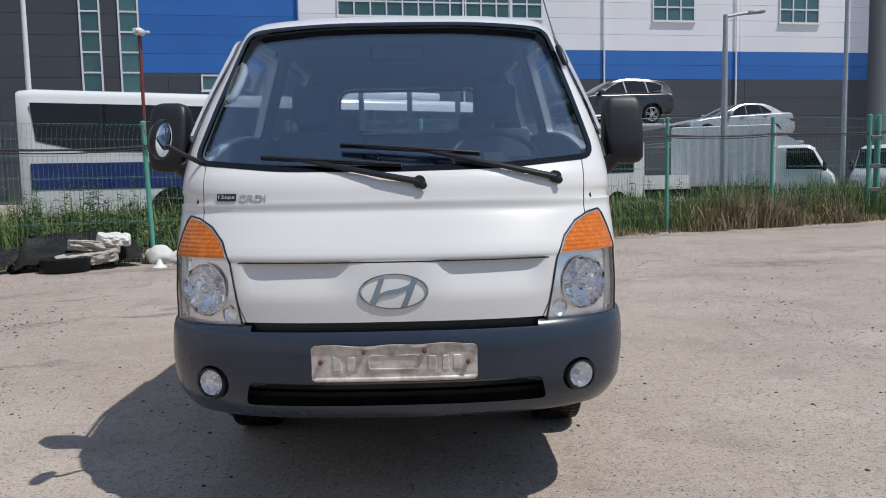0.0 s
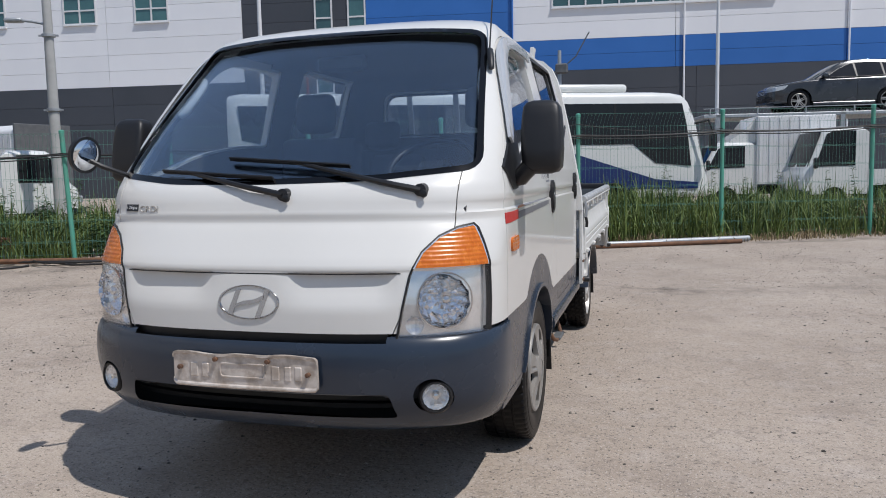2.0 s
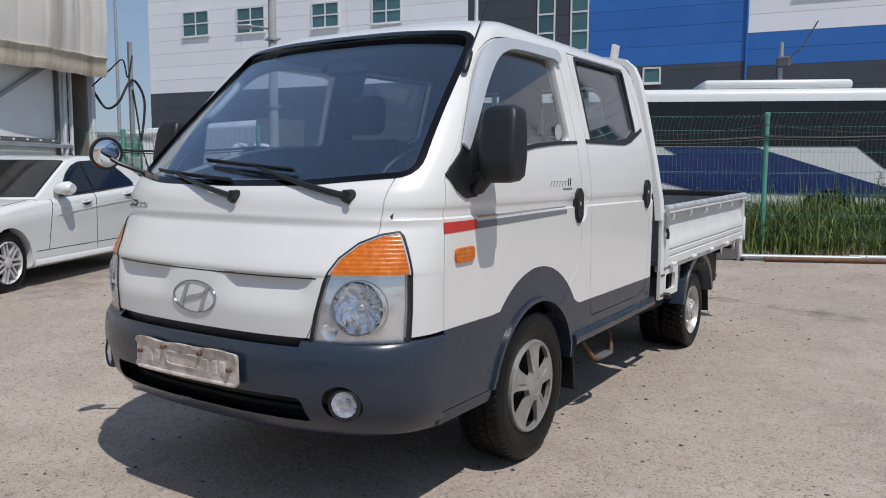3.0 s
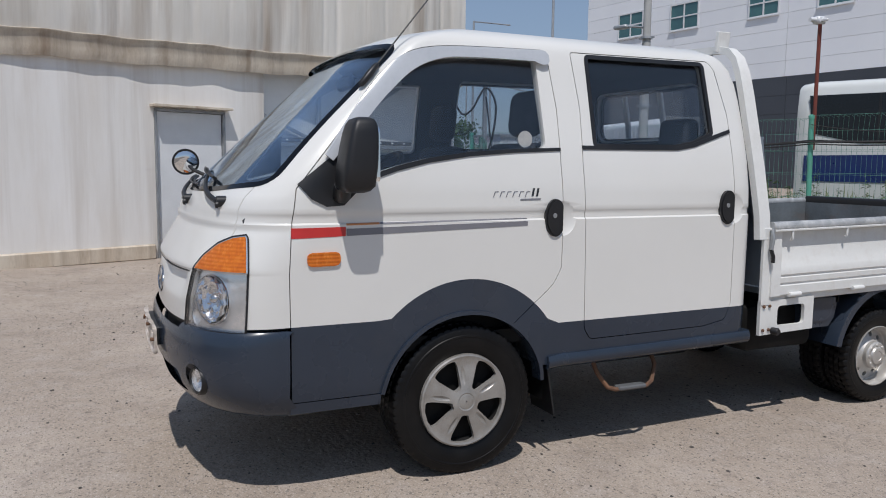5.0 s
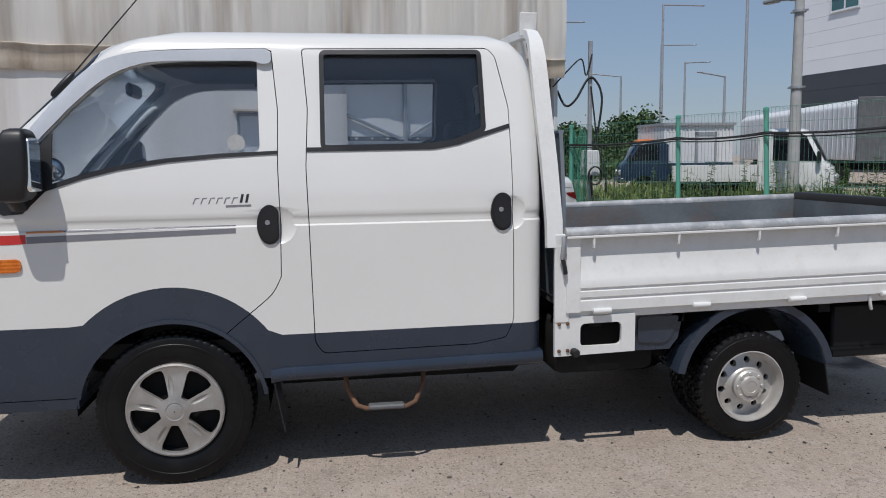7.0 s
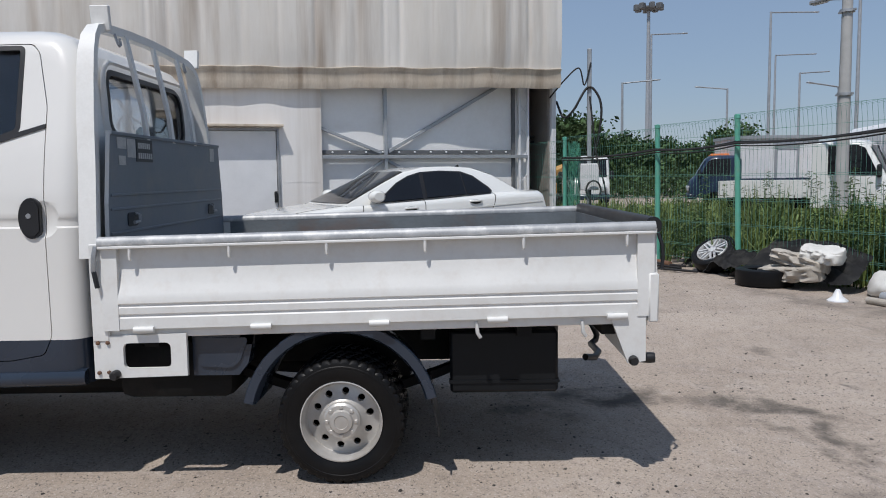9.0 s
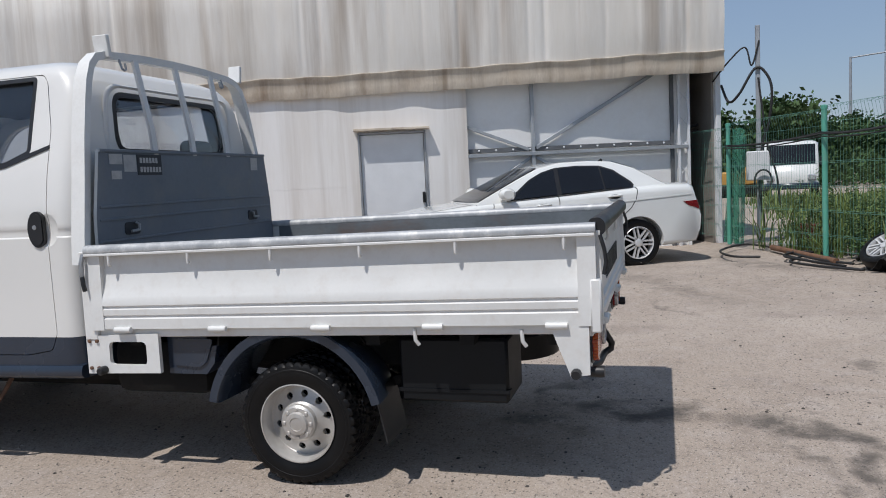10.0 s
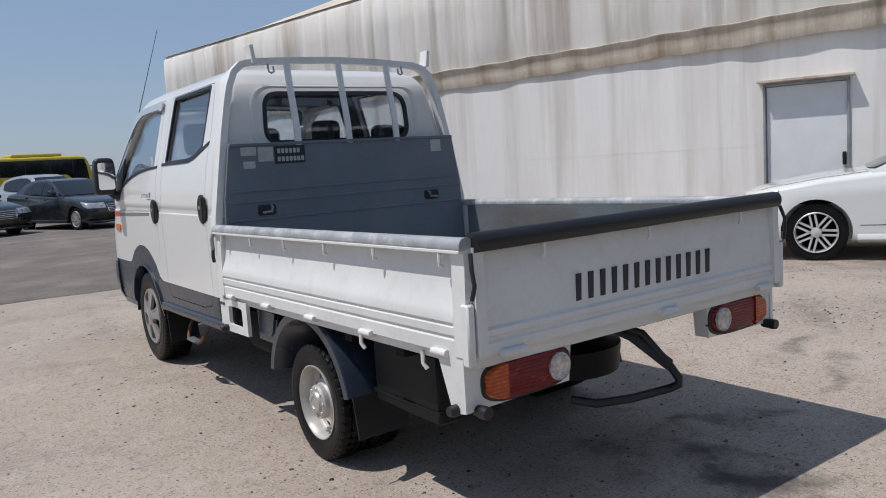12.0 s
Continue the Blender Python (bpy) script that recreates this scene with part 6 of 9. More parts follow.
def side_gate(sx):
    bm = bm_new()
    out = [(sx * x, z) for z, x in GATE]
    prism(bm, out + [(sx * 0.832, 1.035), (sx * 0.832, 0.690)], "y", 3.10, 5.20)
    g = part("side_gate", raked(bm), OLD_WHITE, TRUCK, "white pressed-steel drop side with scuffs", 30)
    for y0, y1 in ((3.035, 3.10), (5.20, 5.268)):
        bm = bm_new()
        prism(bm, [(sx * 0.872, 0.686), (sx * 0.872, 0.80), (sx * 0.866, 0.98), (sx * 0.868, 1.040), (sx * 0.830, 1.040), (sx * 0.830, 0.686)], "y", y0, y1)
        part("end_post", raked(bm), OLD_WHITE, g)
    bm = bm_new()
    prism(bm, rounded([(sx * 0.884, 1.030), (sx * 0.884, 1.052), (sx * 0.872, 1.068), (sx * 0.838, 1.068), (sx * 0.826, 1.052), (sx * 0.826, 1.030)], 0.008, 3), "y", 3.03, 5.27)
    part("top_rail", raked(bm), RAIL, g, "worn silver-grey top rail", 40)
    bm = bm_new()
    box(bm, min(sx * 0.866, sx * 0.886), max(sx * 0.866, sx * 0.886), 3.032, 5.268, 1.020, 1.031, 0.002)
    part("rail_lip", raked(bm), OLD_WHITE, g)
    bm = bm_new()
    box(bm, min(sx * 0.824, sx * 0.831), max(sx * 0.824, sx * 0.831), 3.09, 5.26, 0.735, 1.032)
    part("inner_skin", raked(bm), BEDWORN, g, "scratched grey inner face")
    for y in (3.159, 3.559, 3.951, 4.346, 4.741, 5.155):
        bm = bm_new()
        tube(bm, [(sx * 0.878, y, 1.022), (sx * 0.879, y, 0.995), (sx * 0.877, y, 0.978), (sx * 0.868, y, 0.975)], 0.0065, 7)
        part("rope_hook", raked(bm), OLD_WHITE, g, "", 40)
    for y in (3.201, 3.677, 4.156, 4.634, 5.118):
        bm = bm_new()
        lathe(bm, [(y - 0.042, 0.008), (y - 0.041, 0.013), (y + 0.041, 0.013), (y + 0.042, 0.008)], "y", (sx * 0.874, 0, 0.688), 12)
        box(bm, min(sx * 0.84, sx * 0.872), max(sx * 0.84, sx * 0.872), y - 0.03, y + 0.03, 0.672, 0.692, 0.003)
        part("hinge", raked(bm), OLD_WHITE, g, "", 40)
    # latch at the front end
    bm = bm_new()
    tube(bm, [(sx * 0.872, 3.022, 1.03), (sx * 0.885, 3.018, 0.99), (sx * 0.880, 3.012, 0.93)], 0.011, 7)
    lt = part("latch", bm, STEEL, g, "steel over-centre latch", 40)
    bm = bm_new()
    tube(bm, [(sx * 0.880, 3.012, 0.935), (sx * 0.887, 3.022, 0.895), (sx * 0.884, 3.026, 0.865)], 0.010, 7)
    part("latch_grip", bm, BLACK, lt, "", 40)


def tail():
    bm = bm_new()
    y0 = 4.415
    prism(bm, [(y0 + x, z) for z, x in TAILGATE] + [(5.248, 1.035), (5.248, 0.690)], "x", -0.80, 0.80)
    g = part("tailgate", raked(bm), OLD_WHITE, TRUCK, "white tailgate with a dark row of bars", 30)
    for sx in (1, -1):
        bm = bm_new()
        prism(bm, [(5.288, 0.686), (5.288, 0.82), (5.282, 0.98), (5.284, 1.036), (5.246, 1.036), (5.246, 0.686)], "x", min(sx * 0.80, sx * 0.842), max(sx * 0.80, sx * 0.842))
        part("end_post", raked(bm), OLD_WHITE, g)
        bm = bm_new()
        box(bm, min(sx * 0.846, sx * 0.878), max(sx * 0.846, sx * 0.878), 5.245, 5.285, 0.660, 0.86, 0.006)
        part("corner_post", raked(bm), OLD_WHITE, TRUCK, "short white corner post", 40)
        bm = bm_new()
        tube(bm, [(sx * 0.852, 5.285, 1.02), (sx * 0.862, 5.300, 0.97), (sx * 0.858, 5.305, 0.92), (sx * 0.864, 5.296, 0.875)], 0.0075, 7)
        part("latch", raked(bm), BLACK, g, "", 40)
    bm = bm_new()
    prism(bm, rounded([(5.240, 1.020), (5.300, 1.020), (5.306, 1.060), (5.285, 1.085), (5.245, 1.080)], 0.014, 3), "x", -0.836, 0.836)
    part("top_pad", raked(bm), BLACK, g, "black rubber pad along the top", 40)
    bm = bm_new()
    box(bm, -0.82, 0.82, 5.238, 5.246, 0.735, 1.032)
    part("inner_skin", raked(bm), BEDWORN, g)
    # the maker's name stands as a row of plain upright bars
    for k in range(13):
        x = 0.392 - 0.0608 * k
        bm = bm_new()
        prism(bm, [(x, 0.797), (x - 0.024, 0.797), (x - 0.029, 0.891), (x - 0.005, 0.891)], "y", 5.2655, 5.2725)
        part("name_bar", raked(bm), INK, g)
    for k in range(9):
        bm = bm_new()
        x = -0.53 - 0.027 * k
        box(bm, x - 0.019, x, 5.268, 5.2725, 0.752, 0.770)
        part("small_bar", raked(bm), STRIPE_GREY, g)
    for x in (-0.55, 0.02, 0.55):
        bm = bm_new()
        tube(bm, [(x, 5.292, 1.020), (x, 5.293, 0.985), (x, 5.284, 0.972)], 0.0065, 7)
        part("rope_hook", raked(bm), OLD_WHITE, g, "", 40)
    for x in (-0.72, -0.08, 0.70):
        bm = bm_new()
        lathe(bm, [(x - 0.05, 0.009), (x - 0.049, 0.014), (x + 0.049, 0.014), (x + 0.05, 0.009)], "x", (0, 5.288, 0.684), 12)
        part("hinge", raked(bm), OLD_WHITE, g, "", 40)
    # lamp brackets
    for sx in (1, -1):
        bm = bm_new()
        pts = [(sx * 0.385, 0.690), (sx * 0.868, 0.690), (sx * 0.850, 0.500), (sx * 0.405, 0.510)]
        prism(bm, pts, "y", 5.165, 5.232)
        br = part("lamp_bracket", raked(bm), OLD_WHITE, TRUCK, "white folded lamp bracket", 30)
        bm = bm_new()
        prism(bm, [(5.09, 0.690), (5.236, 0.690), (5.236, 0.500), (5.165, 0.490)], "x", min(sx * 0.846, sx * 0.868), max(sx * 0.846, sx * 0.868))
        part("side_plate", raked(bm), OLD_WHITE, br)
        cx = sx * 0.600
        def oval(w, h, n=48, e=0.64):
            return [(cx + w * math.copysign(abs(math.cos(a)) ** e, math.cos(a)), 0.580 + h * math.copysign(abs(math.sin(a)) ** e, math.sin(a))) for a in [k * math.tau / n for k in range(n)]]
        bm = bm_new()
        loft(bm, [[(x, y, z) for x, z in oval(w, h)] for w, h, y in ((0.194, 0.067, 5.22), (0.194, 0.067, 5.238), (0.186, 0.061, 5.250), (0.152, 0.042, 5.255))])
        bz = bm
        bm = bm_new()
        loft(bm, [[(x, y, z) for x, z in oval(w, h)] for w, h, y in ((0.202, 0.075, 5.22), (0.202, 0.075, 5.236), (0.194, 0.067, 5.240))])
        part("bezel", raked(bm), BLACK, br, "", 40)
        bm = bz
        lamp = part("tail_lamp", raked(bm), RED, br, "red tail lamp with amber and clear ends", 40)
        bm = bm_new()
        am = [(min(x, cx + 0.19) if sx > 0 else max(x, cx - 0.19), z) for x, z in oval(0.194, 0.065)]
        am = [(max(x, cx + 0.108) if sx > 0 else min(x, cx - 0.108), z) for x, z in am]
        loft(bm, [[(cx + (x - cx) * f, y, 0.580 + (z - 0.580) * f) for x, z in am] for f, y in ((1.0, 5.224), (1.0, 5.247), (0.955, 5.2595))])
        part("turn_lens", raked(bm), DEEP_AMBER, lamp, "", 40)
        bm = bm_new()
        lathe(bm, [(5.22, 0.050), (5.262, 0.049), (5.266, 0.042), (5.261, 0.036), (5.262, 0.004)], "y", (cx - sx * 0.128, 0, 0.580), 28)
        part("reverse_lens", raked(bm), CLEAR_LENS, lamp, "round clear reversing lens", 40)
        bm = bm_new()
        lathe(bm, [(5.22, 0.018), (5.265, 0.023), (5.285, 0.021), (5.285, 0.010)], "y", (sx * 0.815, 0, 0.500), 14)
        part("rubber_stop", raked(bm), BLACK, br, "", 40)
        bm = bm_new()
        lathe(bm, [(sx * 0.85, 0.020), (sx * 0.885, 0.020), (sx * 0.900, 0.016), (sx * 0.900, 0.008)], "x", (0, 5.185, 0.505), 14)
        part("rubber_stop", raked(bm), BLACK, br, "", 40)


def rack():
    t = TRUCK
    bm = bm_new()
    half = [(0.844, 2.985, 0.98), (0.834, 2.985, 1.10), (0.790, 2.975, 1.35), (0.752, 2.962, 1.55), (0.716, 2.954, 1.72), (0.690, 2.950, 1.82), (0.656, 2.948, 1.895), (0.608, 2.946, 1.938), (0.54, 2.945, 1.955), (0.27, 2.945, 1.970), (0.0, 2.945, 1.975)]
    path = [Vector(p) for p in half] + [Vector((-x, y, z)) for x, y, z in half[-2::-1]]
    loops = []
    for i, p in enumerate(path):
        d = (path[min(i + 1, len(path) - 1)] - path[max(i - 1, 0)]).normalized()
        nrm = Vector((d.z, 0, -d.x)).normalized()
        top = smooth_step(0.72, 0.56, abs(p.x))
        dep = 0.036 * (1 - top) + 0.022 * top
        loops.append([p + nrm * s * 0.019 + Vector((0, u * dep, 0)) for s, u in ((1, -1), (1, 1), (-1, 1), (-1, -1))])
    loft(bm, loops)
    r = part("headboard_frame", bm, FRAMEWHITE, t, "bent white steel headboard frame", 30)
    for x in (0.335, 0.0, -0.335):
        bm = bm_new()
        loft(bm, [[(x + a, y + b, z) for a, b in ((-0.018, -0.008), (0.018, -0.008), (0.018, 0.008), (-0.018, 0.008))] for y, z in ((3.045, 1.48), (3.035, 1.60), (2.965, 1.955))])
        part("bar", bm, FRAMEWHITE, r)
    for sx in (1, -1):
        bm = bm_new()
        m = Matrix.Translation((sx * 0.588 - 0.055, 2.948, 1.945)) @ Matrix.Rotation(sx * 0.14, 4, "Y")
        box(bm, -0.012, 0.012, -0.040, 0.040, 0.0, 0.105, 0.003, m=m)
        part("load_horn", bm, FRAMEWHITE, r)
        bm = bm_new()
        tube(bm, [(sx * 0.45, 2.965, 1.945), (sx * 0.45, 2.975, 1.915), (sx * 0.45, 2.98, 1.90), (sx * 0.435, 2.98, 1.893), (sx * 0.42, 2.98, 1.90), (sx * 0.42, 2.975, 1.93)], 0.006, 6)
        part("hook", bm, STEEL, r)
        # post below the frame and its bracket with a window
        bm = bm_new()
        box(bm, min(sx * 0.838, sx * 0.862), max(sx * 0.838, sx * 0.862), 2.985, 3.052, 0.64, 1.04, 0.004)
        part("post", bm, OLD_WHITE, r)
        plate = shape(prism, [(2.985, 0.485), (3.365, 0.495), (3.365, 0.672), (2.985, 0.660)], "x", min(sx * 0.838, sx * 0.858), max(sx * 0.838, sx * 0.858))
        br = part("bracket", carve(plate, ("-", side_prism(rounded([(3.105, 0.527), (3.300, 0.529), (3.300, 0.634), (3.105, 0.632)], 0.025)))), OLD_WHITE, r, "white bracket plate with an opening", 30)
        for y, z in ((3.005, 0.635), (3.045, 0.636), (3.005, 0.512), (3.045, 0.513)):
            part("bolt", shape(lathe, [(sx * 0.855, 0.008), (sx * 0.866, 0.008), (sx * 0.868, 0.002)], "x", (0, y, z), 8), RUST, br)
        part("rubber_stop", shape(lathe, [(sx * 0.85, 0.018), (sx * 0.89, 0.020), (sx * 0.90, 0.014), (sx * 0.90, 0.006)], "x", (0, 3.075, 0.505), 14), BLACK, br, "", 40)
    # dark panel
    bm = bm_new()
    pts = [(-0.822, 0.73), (0.822, 0.73), (0.800, 1.20), (0.752, 1.495), (-0.752, 1.495), (-0.800, 1.20)]
    prism(bm, pts, "y", 3.035, 3.052)
    for z, w in ((1.235, 0.775), (1.175, 0.782), (1.075, 0.79)):
        box(bm, -w, w, 3.050, 3.058, z - 0.006, z + 0.006, 0.002)
    box(bm, -0.752, 0.752, 3.030, 3.060, 1.485, 1.50, 0.002)
    pn = part("headboard_panel", bm, BEDGREY, r, "dark blue-grey headboard panel")
    for sx in (1, -1):
        bm = bm_new()
        prism(bm, rounded([(sx * 0.62, 1.095), (sx * 0.51, 1.095), (sx * 0.51, 1.155), (sx * 0.62, 1.155)], 0.02), "y", 3.0525, 3.056)
        part("slot", bm, INK, pn)
        bm = bm_new()
        tube(bm, [(sx * 0.54, 3.056, 1.150), (sx * 0.54, 3.075, 1.142), (sx * 0.545, 3.075, 1.115), (sx * 0.60, 3.075, 1.112)], 0.007, 6)
        part("tie_hook", bm, STEEL, pn)
    # phone-number sticker as plain bars, faded stickers
    bm = bm_new()
    box(bm, 0.305, 0.492, 3.0525, 3.0555, 1.378, 1.478)
    sk = part("sticker", bm, INK, pn, "black sticker with pale bars")
    rng = random.Random(4)
    bm = bm_new()
    for zr, xs in ((1.437, 6), (1.392, 7)):
        for k in range(xs):
            x = 0.475 - k * 0.024
            box(bm, x - 0.017, x, 3.0555, 3.0568, zr, zr + 0.026)
    part("sticker_bars", bm, PAPER, sk)
    for x0, x1, z0, z1 in ((0.60, 0.69, 1.43, 1.478), (0.61, 0.68, 1.36, 1.40), (0.50, 0.59, 1.395, 1.475), (-0.66, -0.58, 1.40, 1.475)):
        bm = bm_new()
        box(bm, x0, x1, 3.0525, 3.0545, z0, z1)
        part("old_sticker", bm, PAPER, pn, "torn faded sticker")


def bed_floor_and_chassis():
    t = TRUCK
    bm = bm_new()
    box(bm, -0.832, 0.832, 3.04, 5.25, 0.690, 0.722)
    part("bed_floor", raked(bm), BEDWORN, t, "worn grey steel bed floor")
    bm = bm_new()
    for sx in (1, -1):
        box(bm, min(sx * 0.80, sx * 0.845), max(sx * 0.80, sx * 0.845), 3.05, 5.24, 0.650, 0.690, 0.004)
    box(bm, -0.84, 0.84, 5.20, 5.25, 0.640, 0.690, 0.004)
    part("bed_rail", raked(bm), OLD_WHITE, t)
    bm = bm_new()
    for y in (3.2, 3.6, 4.35, 4.75, 5.1):
        box(bm, -0.80, 0.80, y - 0.03, y + 0.03, 0.60, 0.690)
    part("cross_member", raked(bm), UNDER, t)
    bm = bm_new()
    for sx in (1, -1):
        box(bm, min(sx * 0.33, sx * 0.41), max(sx * 0.33, sx * 0.41), 0.45, 4.62, 0.44, 0.60, 0.008)
    for y in (0.7, 1.9, 2.9, 3.6, 4.5):
        box(bm, -0.36, 0.36, y - 0.03, y + 0.03, 0.46, 0.58)
    box(bm, -0.55, 0.55, 0.95, 2.6, 0.42, 0.58, 0.03)
    part("chassis", bm, UNDER, t, "dark dusty ladder chassis")
    # added closing block, deepens the shadow on the ground beneath the cab
    bm = bm_new()
    box(bm, -0.44, 0.44, 1.72, 2.95, 0.30, 0.44, 0.04)
    part("underside_blocker", bm, UNDER, t, "dusty block added under the cab to keep light out", 40)
    bm = bm_new()
    box(bm, 0.42, 0.74, 3.02, 3.52, 0.36, 0.62, 0.05, seg=2)
    part("fuel_tank", bm, UNDER, t, "dark fuel tank under the bed", 40)
    bm = bm_new()
    box(bm, -0.74, -0.42, 3.02, 3.50, 0.36, 0.60, 0.04, seg=2)
    part("battery_box", bm, UNDER, t, "dark battery box under the bed", 40)
    bm = bm_new()
    tube(bm, [(-0.72, 3.98, 0.272), (0.72, 3.98, 0.272)], 0.045, 12)
    bmesh.ops.create_uvsphere(bm, u_segments=16, v_segments=10, radius=0.13, matrix=Matrix.Translation((0.0, 3.98, 0.28)))
    tube(bm, [(0, 1.9, 0.45), (0, 3.9, 0.30)], 0.035, 10)
    part("rear_axle", bm, UNDER, t, "", 40)
    bm = bm_new()
    tube(bm, [(-0.70, 1.34, 0.322), (0.70, 1.34, 0.322)], 0.04, 10)
    box(bm, -0.30, 0.30, 1.0, 1.6, 0.26, 0.45, 0.05)
    part("front_axle", bm, UNDER, t, "", 40)
    for sx in (1, -1):
        bm = bm_new()
        for y0, y1 in ((3.30, 4.70),):
            loft(bm, [[(sx * 0.56 + dx, 3.30 + 1.36 * i / 10, 0.34 + 0.20 * (1 - math.sin(i / 10 * math.pi)) + dz) for dx, dz in ((-0.03, -0.02), (0.03, -0.02), (0.03, 0.02), (-0.03, 0.02))] for i in range(11)])
        part("leaf_spring", bm, UNDER, t)
        # plastic arch over the rear wheels, flat panel before it
        bm = bm_new()
        arc = [math.radians(a) for a in range(14, 169, 7)]
        loft(bm, [[(sx * x, 3.985 + r * math.cos(a), 0.285 + r * 1.02 * math.sin(a)) for x, r in ((0.55, 0.355), (0.825, 0.362), (0.842, 0.372), (0.842, 0.408), (0.832, 0.412), (0.55, 0.372))] for a in arc])
        part("rear_fender", bm, SLATE, t, "dusty plastic rear wheel arch", 40)
        bm = bm_new()
        prism(bm, [(3.370, 0.660), (3.63, 0.662), (3.60, 0.53), (3.56, 0.480), (3.37, 0.480)], "x", min(sx * 0.70, sx * 0.80), max(sx * 0.70, sx * 0.80))
        bx = part("side_cover", bm, SLATE, t, "grey plastic side cover")
        bm = bm_new()
        prism(bm, rounded([(3.40, 0.640), (3.605, 0.640), (3.565, 0.535), (3.53, 0.512), (3.40, 0.520)], 0.02), "x", min(sx * 0.79, sx * 0.808), max(sx * 0.79, sx * 0.808))
        part("lid", bm, SLATE, bx, "", 30)
        bm = bm_new()
        box(bm, min(sx * 0.56, sx * 0.81), max(sx * 0.56, sx * 0.81), 4.345, 4.353, 0.20, 0.43, 0.002, m=Matrix.Translation((0, 4.35, 0.43)) @ Matrix.Rotation(0.20, 4, "X") @ Matrix.Translation((0, -4.35, -0.43)))
        part("mud_flap", bm, BLACK, t, "black rubber mud flap")
        if sx > 0:
            bm = bm_new()
            box(bm, 0.44, 0.74, 4.44, 4.90, 0.372, 0.640, 0.012)
            b2 = part("under_box", bm, BLACKBOX, t, "black plastic box under the bed", 40)
            bm = bm_new()
            box(bm, 0.70, 0.745, 4.435, 4.905, 0.415, 0.428)
            part("box_rim", bm, BLACKBOX, b2)
        for y in (4.55, 4.98):
            bm = bm_new()
            tube(bm, [(sx * 0.85, y, 0.70), (sx * 0.853, y + 0.004, 0.655), (sx * 0.845, y + 0.016, 0.635)], 0.008, 7)
            part("rope_hook", bm, OLD_WHITE, t, "", 40)
    bm = bm_new()
    tube(bm, [(0.0, 5.02, 0.66), (-0.10, 5.14, 0.605), (-0.165, 5.22, 0.475), (-0.185, 5.245, 0.425), (-0.192, 5.24, 0.395), (-0.17, 5.21, 0.378), (0.06, 5.205, 0.388), (0.20, 5.16, 0.392), (0.27, 5.10, 0.41)], 0.017, 9)
    loft(bm, [[(x0 + dx, y, z + dz) for dx, dz in ((-0.012, -0.022), (0.030, -0.010), (0.030, 0.010), (-0.012, 0.022))] for x0, y, z in ((0.02, 5.03, 0.655), (-0.07, 5.12, 0.595), (-0.165, 5.225, 0.475))])
    part("step_bar", bm, BLACK, t, "bent black tube hanging below the tail", 50)
    bm = bm_new()
    lathe(bm, [(0.40, 0.10), (0.42, 0.25), (0.53, 0.26), (0.55, 0.12)], "z", (-0.02, 4.75, 0), 36)
    part("spare_tyre", bm, RUBBER, t, "", 40)


RAIL = mat("worn_rail", (0.42, 0.43, 0.44), (0.30, 0.31, 0.32), rough=0.5, scale=9, dirt=(0.66, 0.66, 0.64), dscale=14, damt=0.8, metal=0.2)
FRAMEWHITE = mat("chalky_white_paint", (0.76, 0.76, 0.74), (0.67, 0.67, 0.65), rough=0.5, scale=6, dirt=(0.35, 0.32, 0.28), dscale=6, damt=0.3)
BLACKBOX = mat("black_box_plastic", (0.009, 0.010, 0.012), (0.007, 0.008, 0.009), rough=0.5, spec=0.2, scale=5, dirt=(0.016, 0.017, 0.019), dscale=3, damt=0.3)
for side in (1, -1):
    side_gate(side)
tail()
rack()
bed_floor_and_chassis()

# ---------- fence, poles and cables ----------
POSTS = [(-12.4, 5.32), (-9.65, 6.54), (-7.38, 7.55), (-5.95, 8.18), (-4.02, 9.05), (-2.10, 9.90), (0.0, 10.84), (2.33, 11.87), (4.90, 13.02), (7.55, 14.20), (10.60, 15.56), (13.4, 16.8), (16.2, 18.05), (19.0, 19.3), (21.8, 20.55)]


LEANING = {2: (0.05, -2.6), 3: (0.08, -3.8), 4: (0.02, -1.5)}   # posts pushed askew: step at the foot, lean in degrees


def fence_height(x):
    return 2.05 + 0.022 * (x + 6)


def fence_post(name="fence_post"):
    bm = bm_new()
    lathe(bm, [(0.0, 0.036), (2.10, 0.036), (2.105, 0.041), (2.15, 0.041), (2.165, 0.028), (2.17, 0.004)], "z", (0, 0, 0), 14)
    return bm


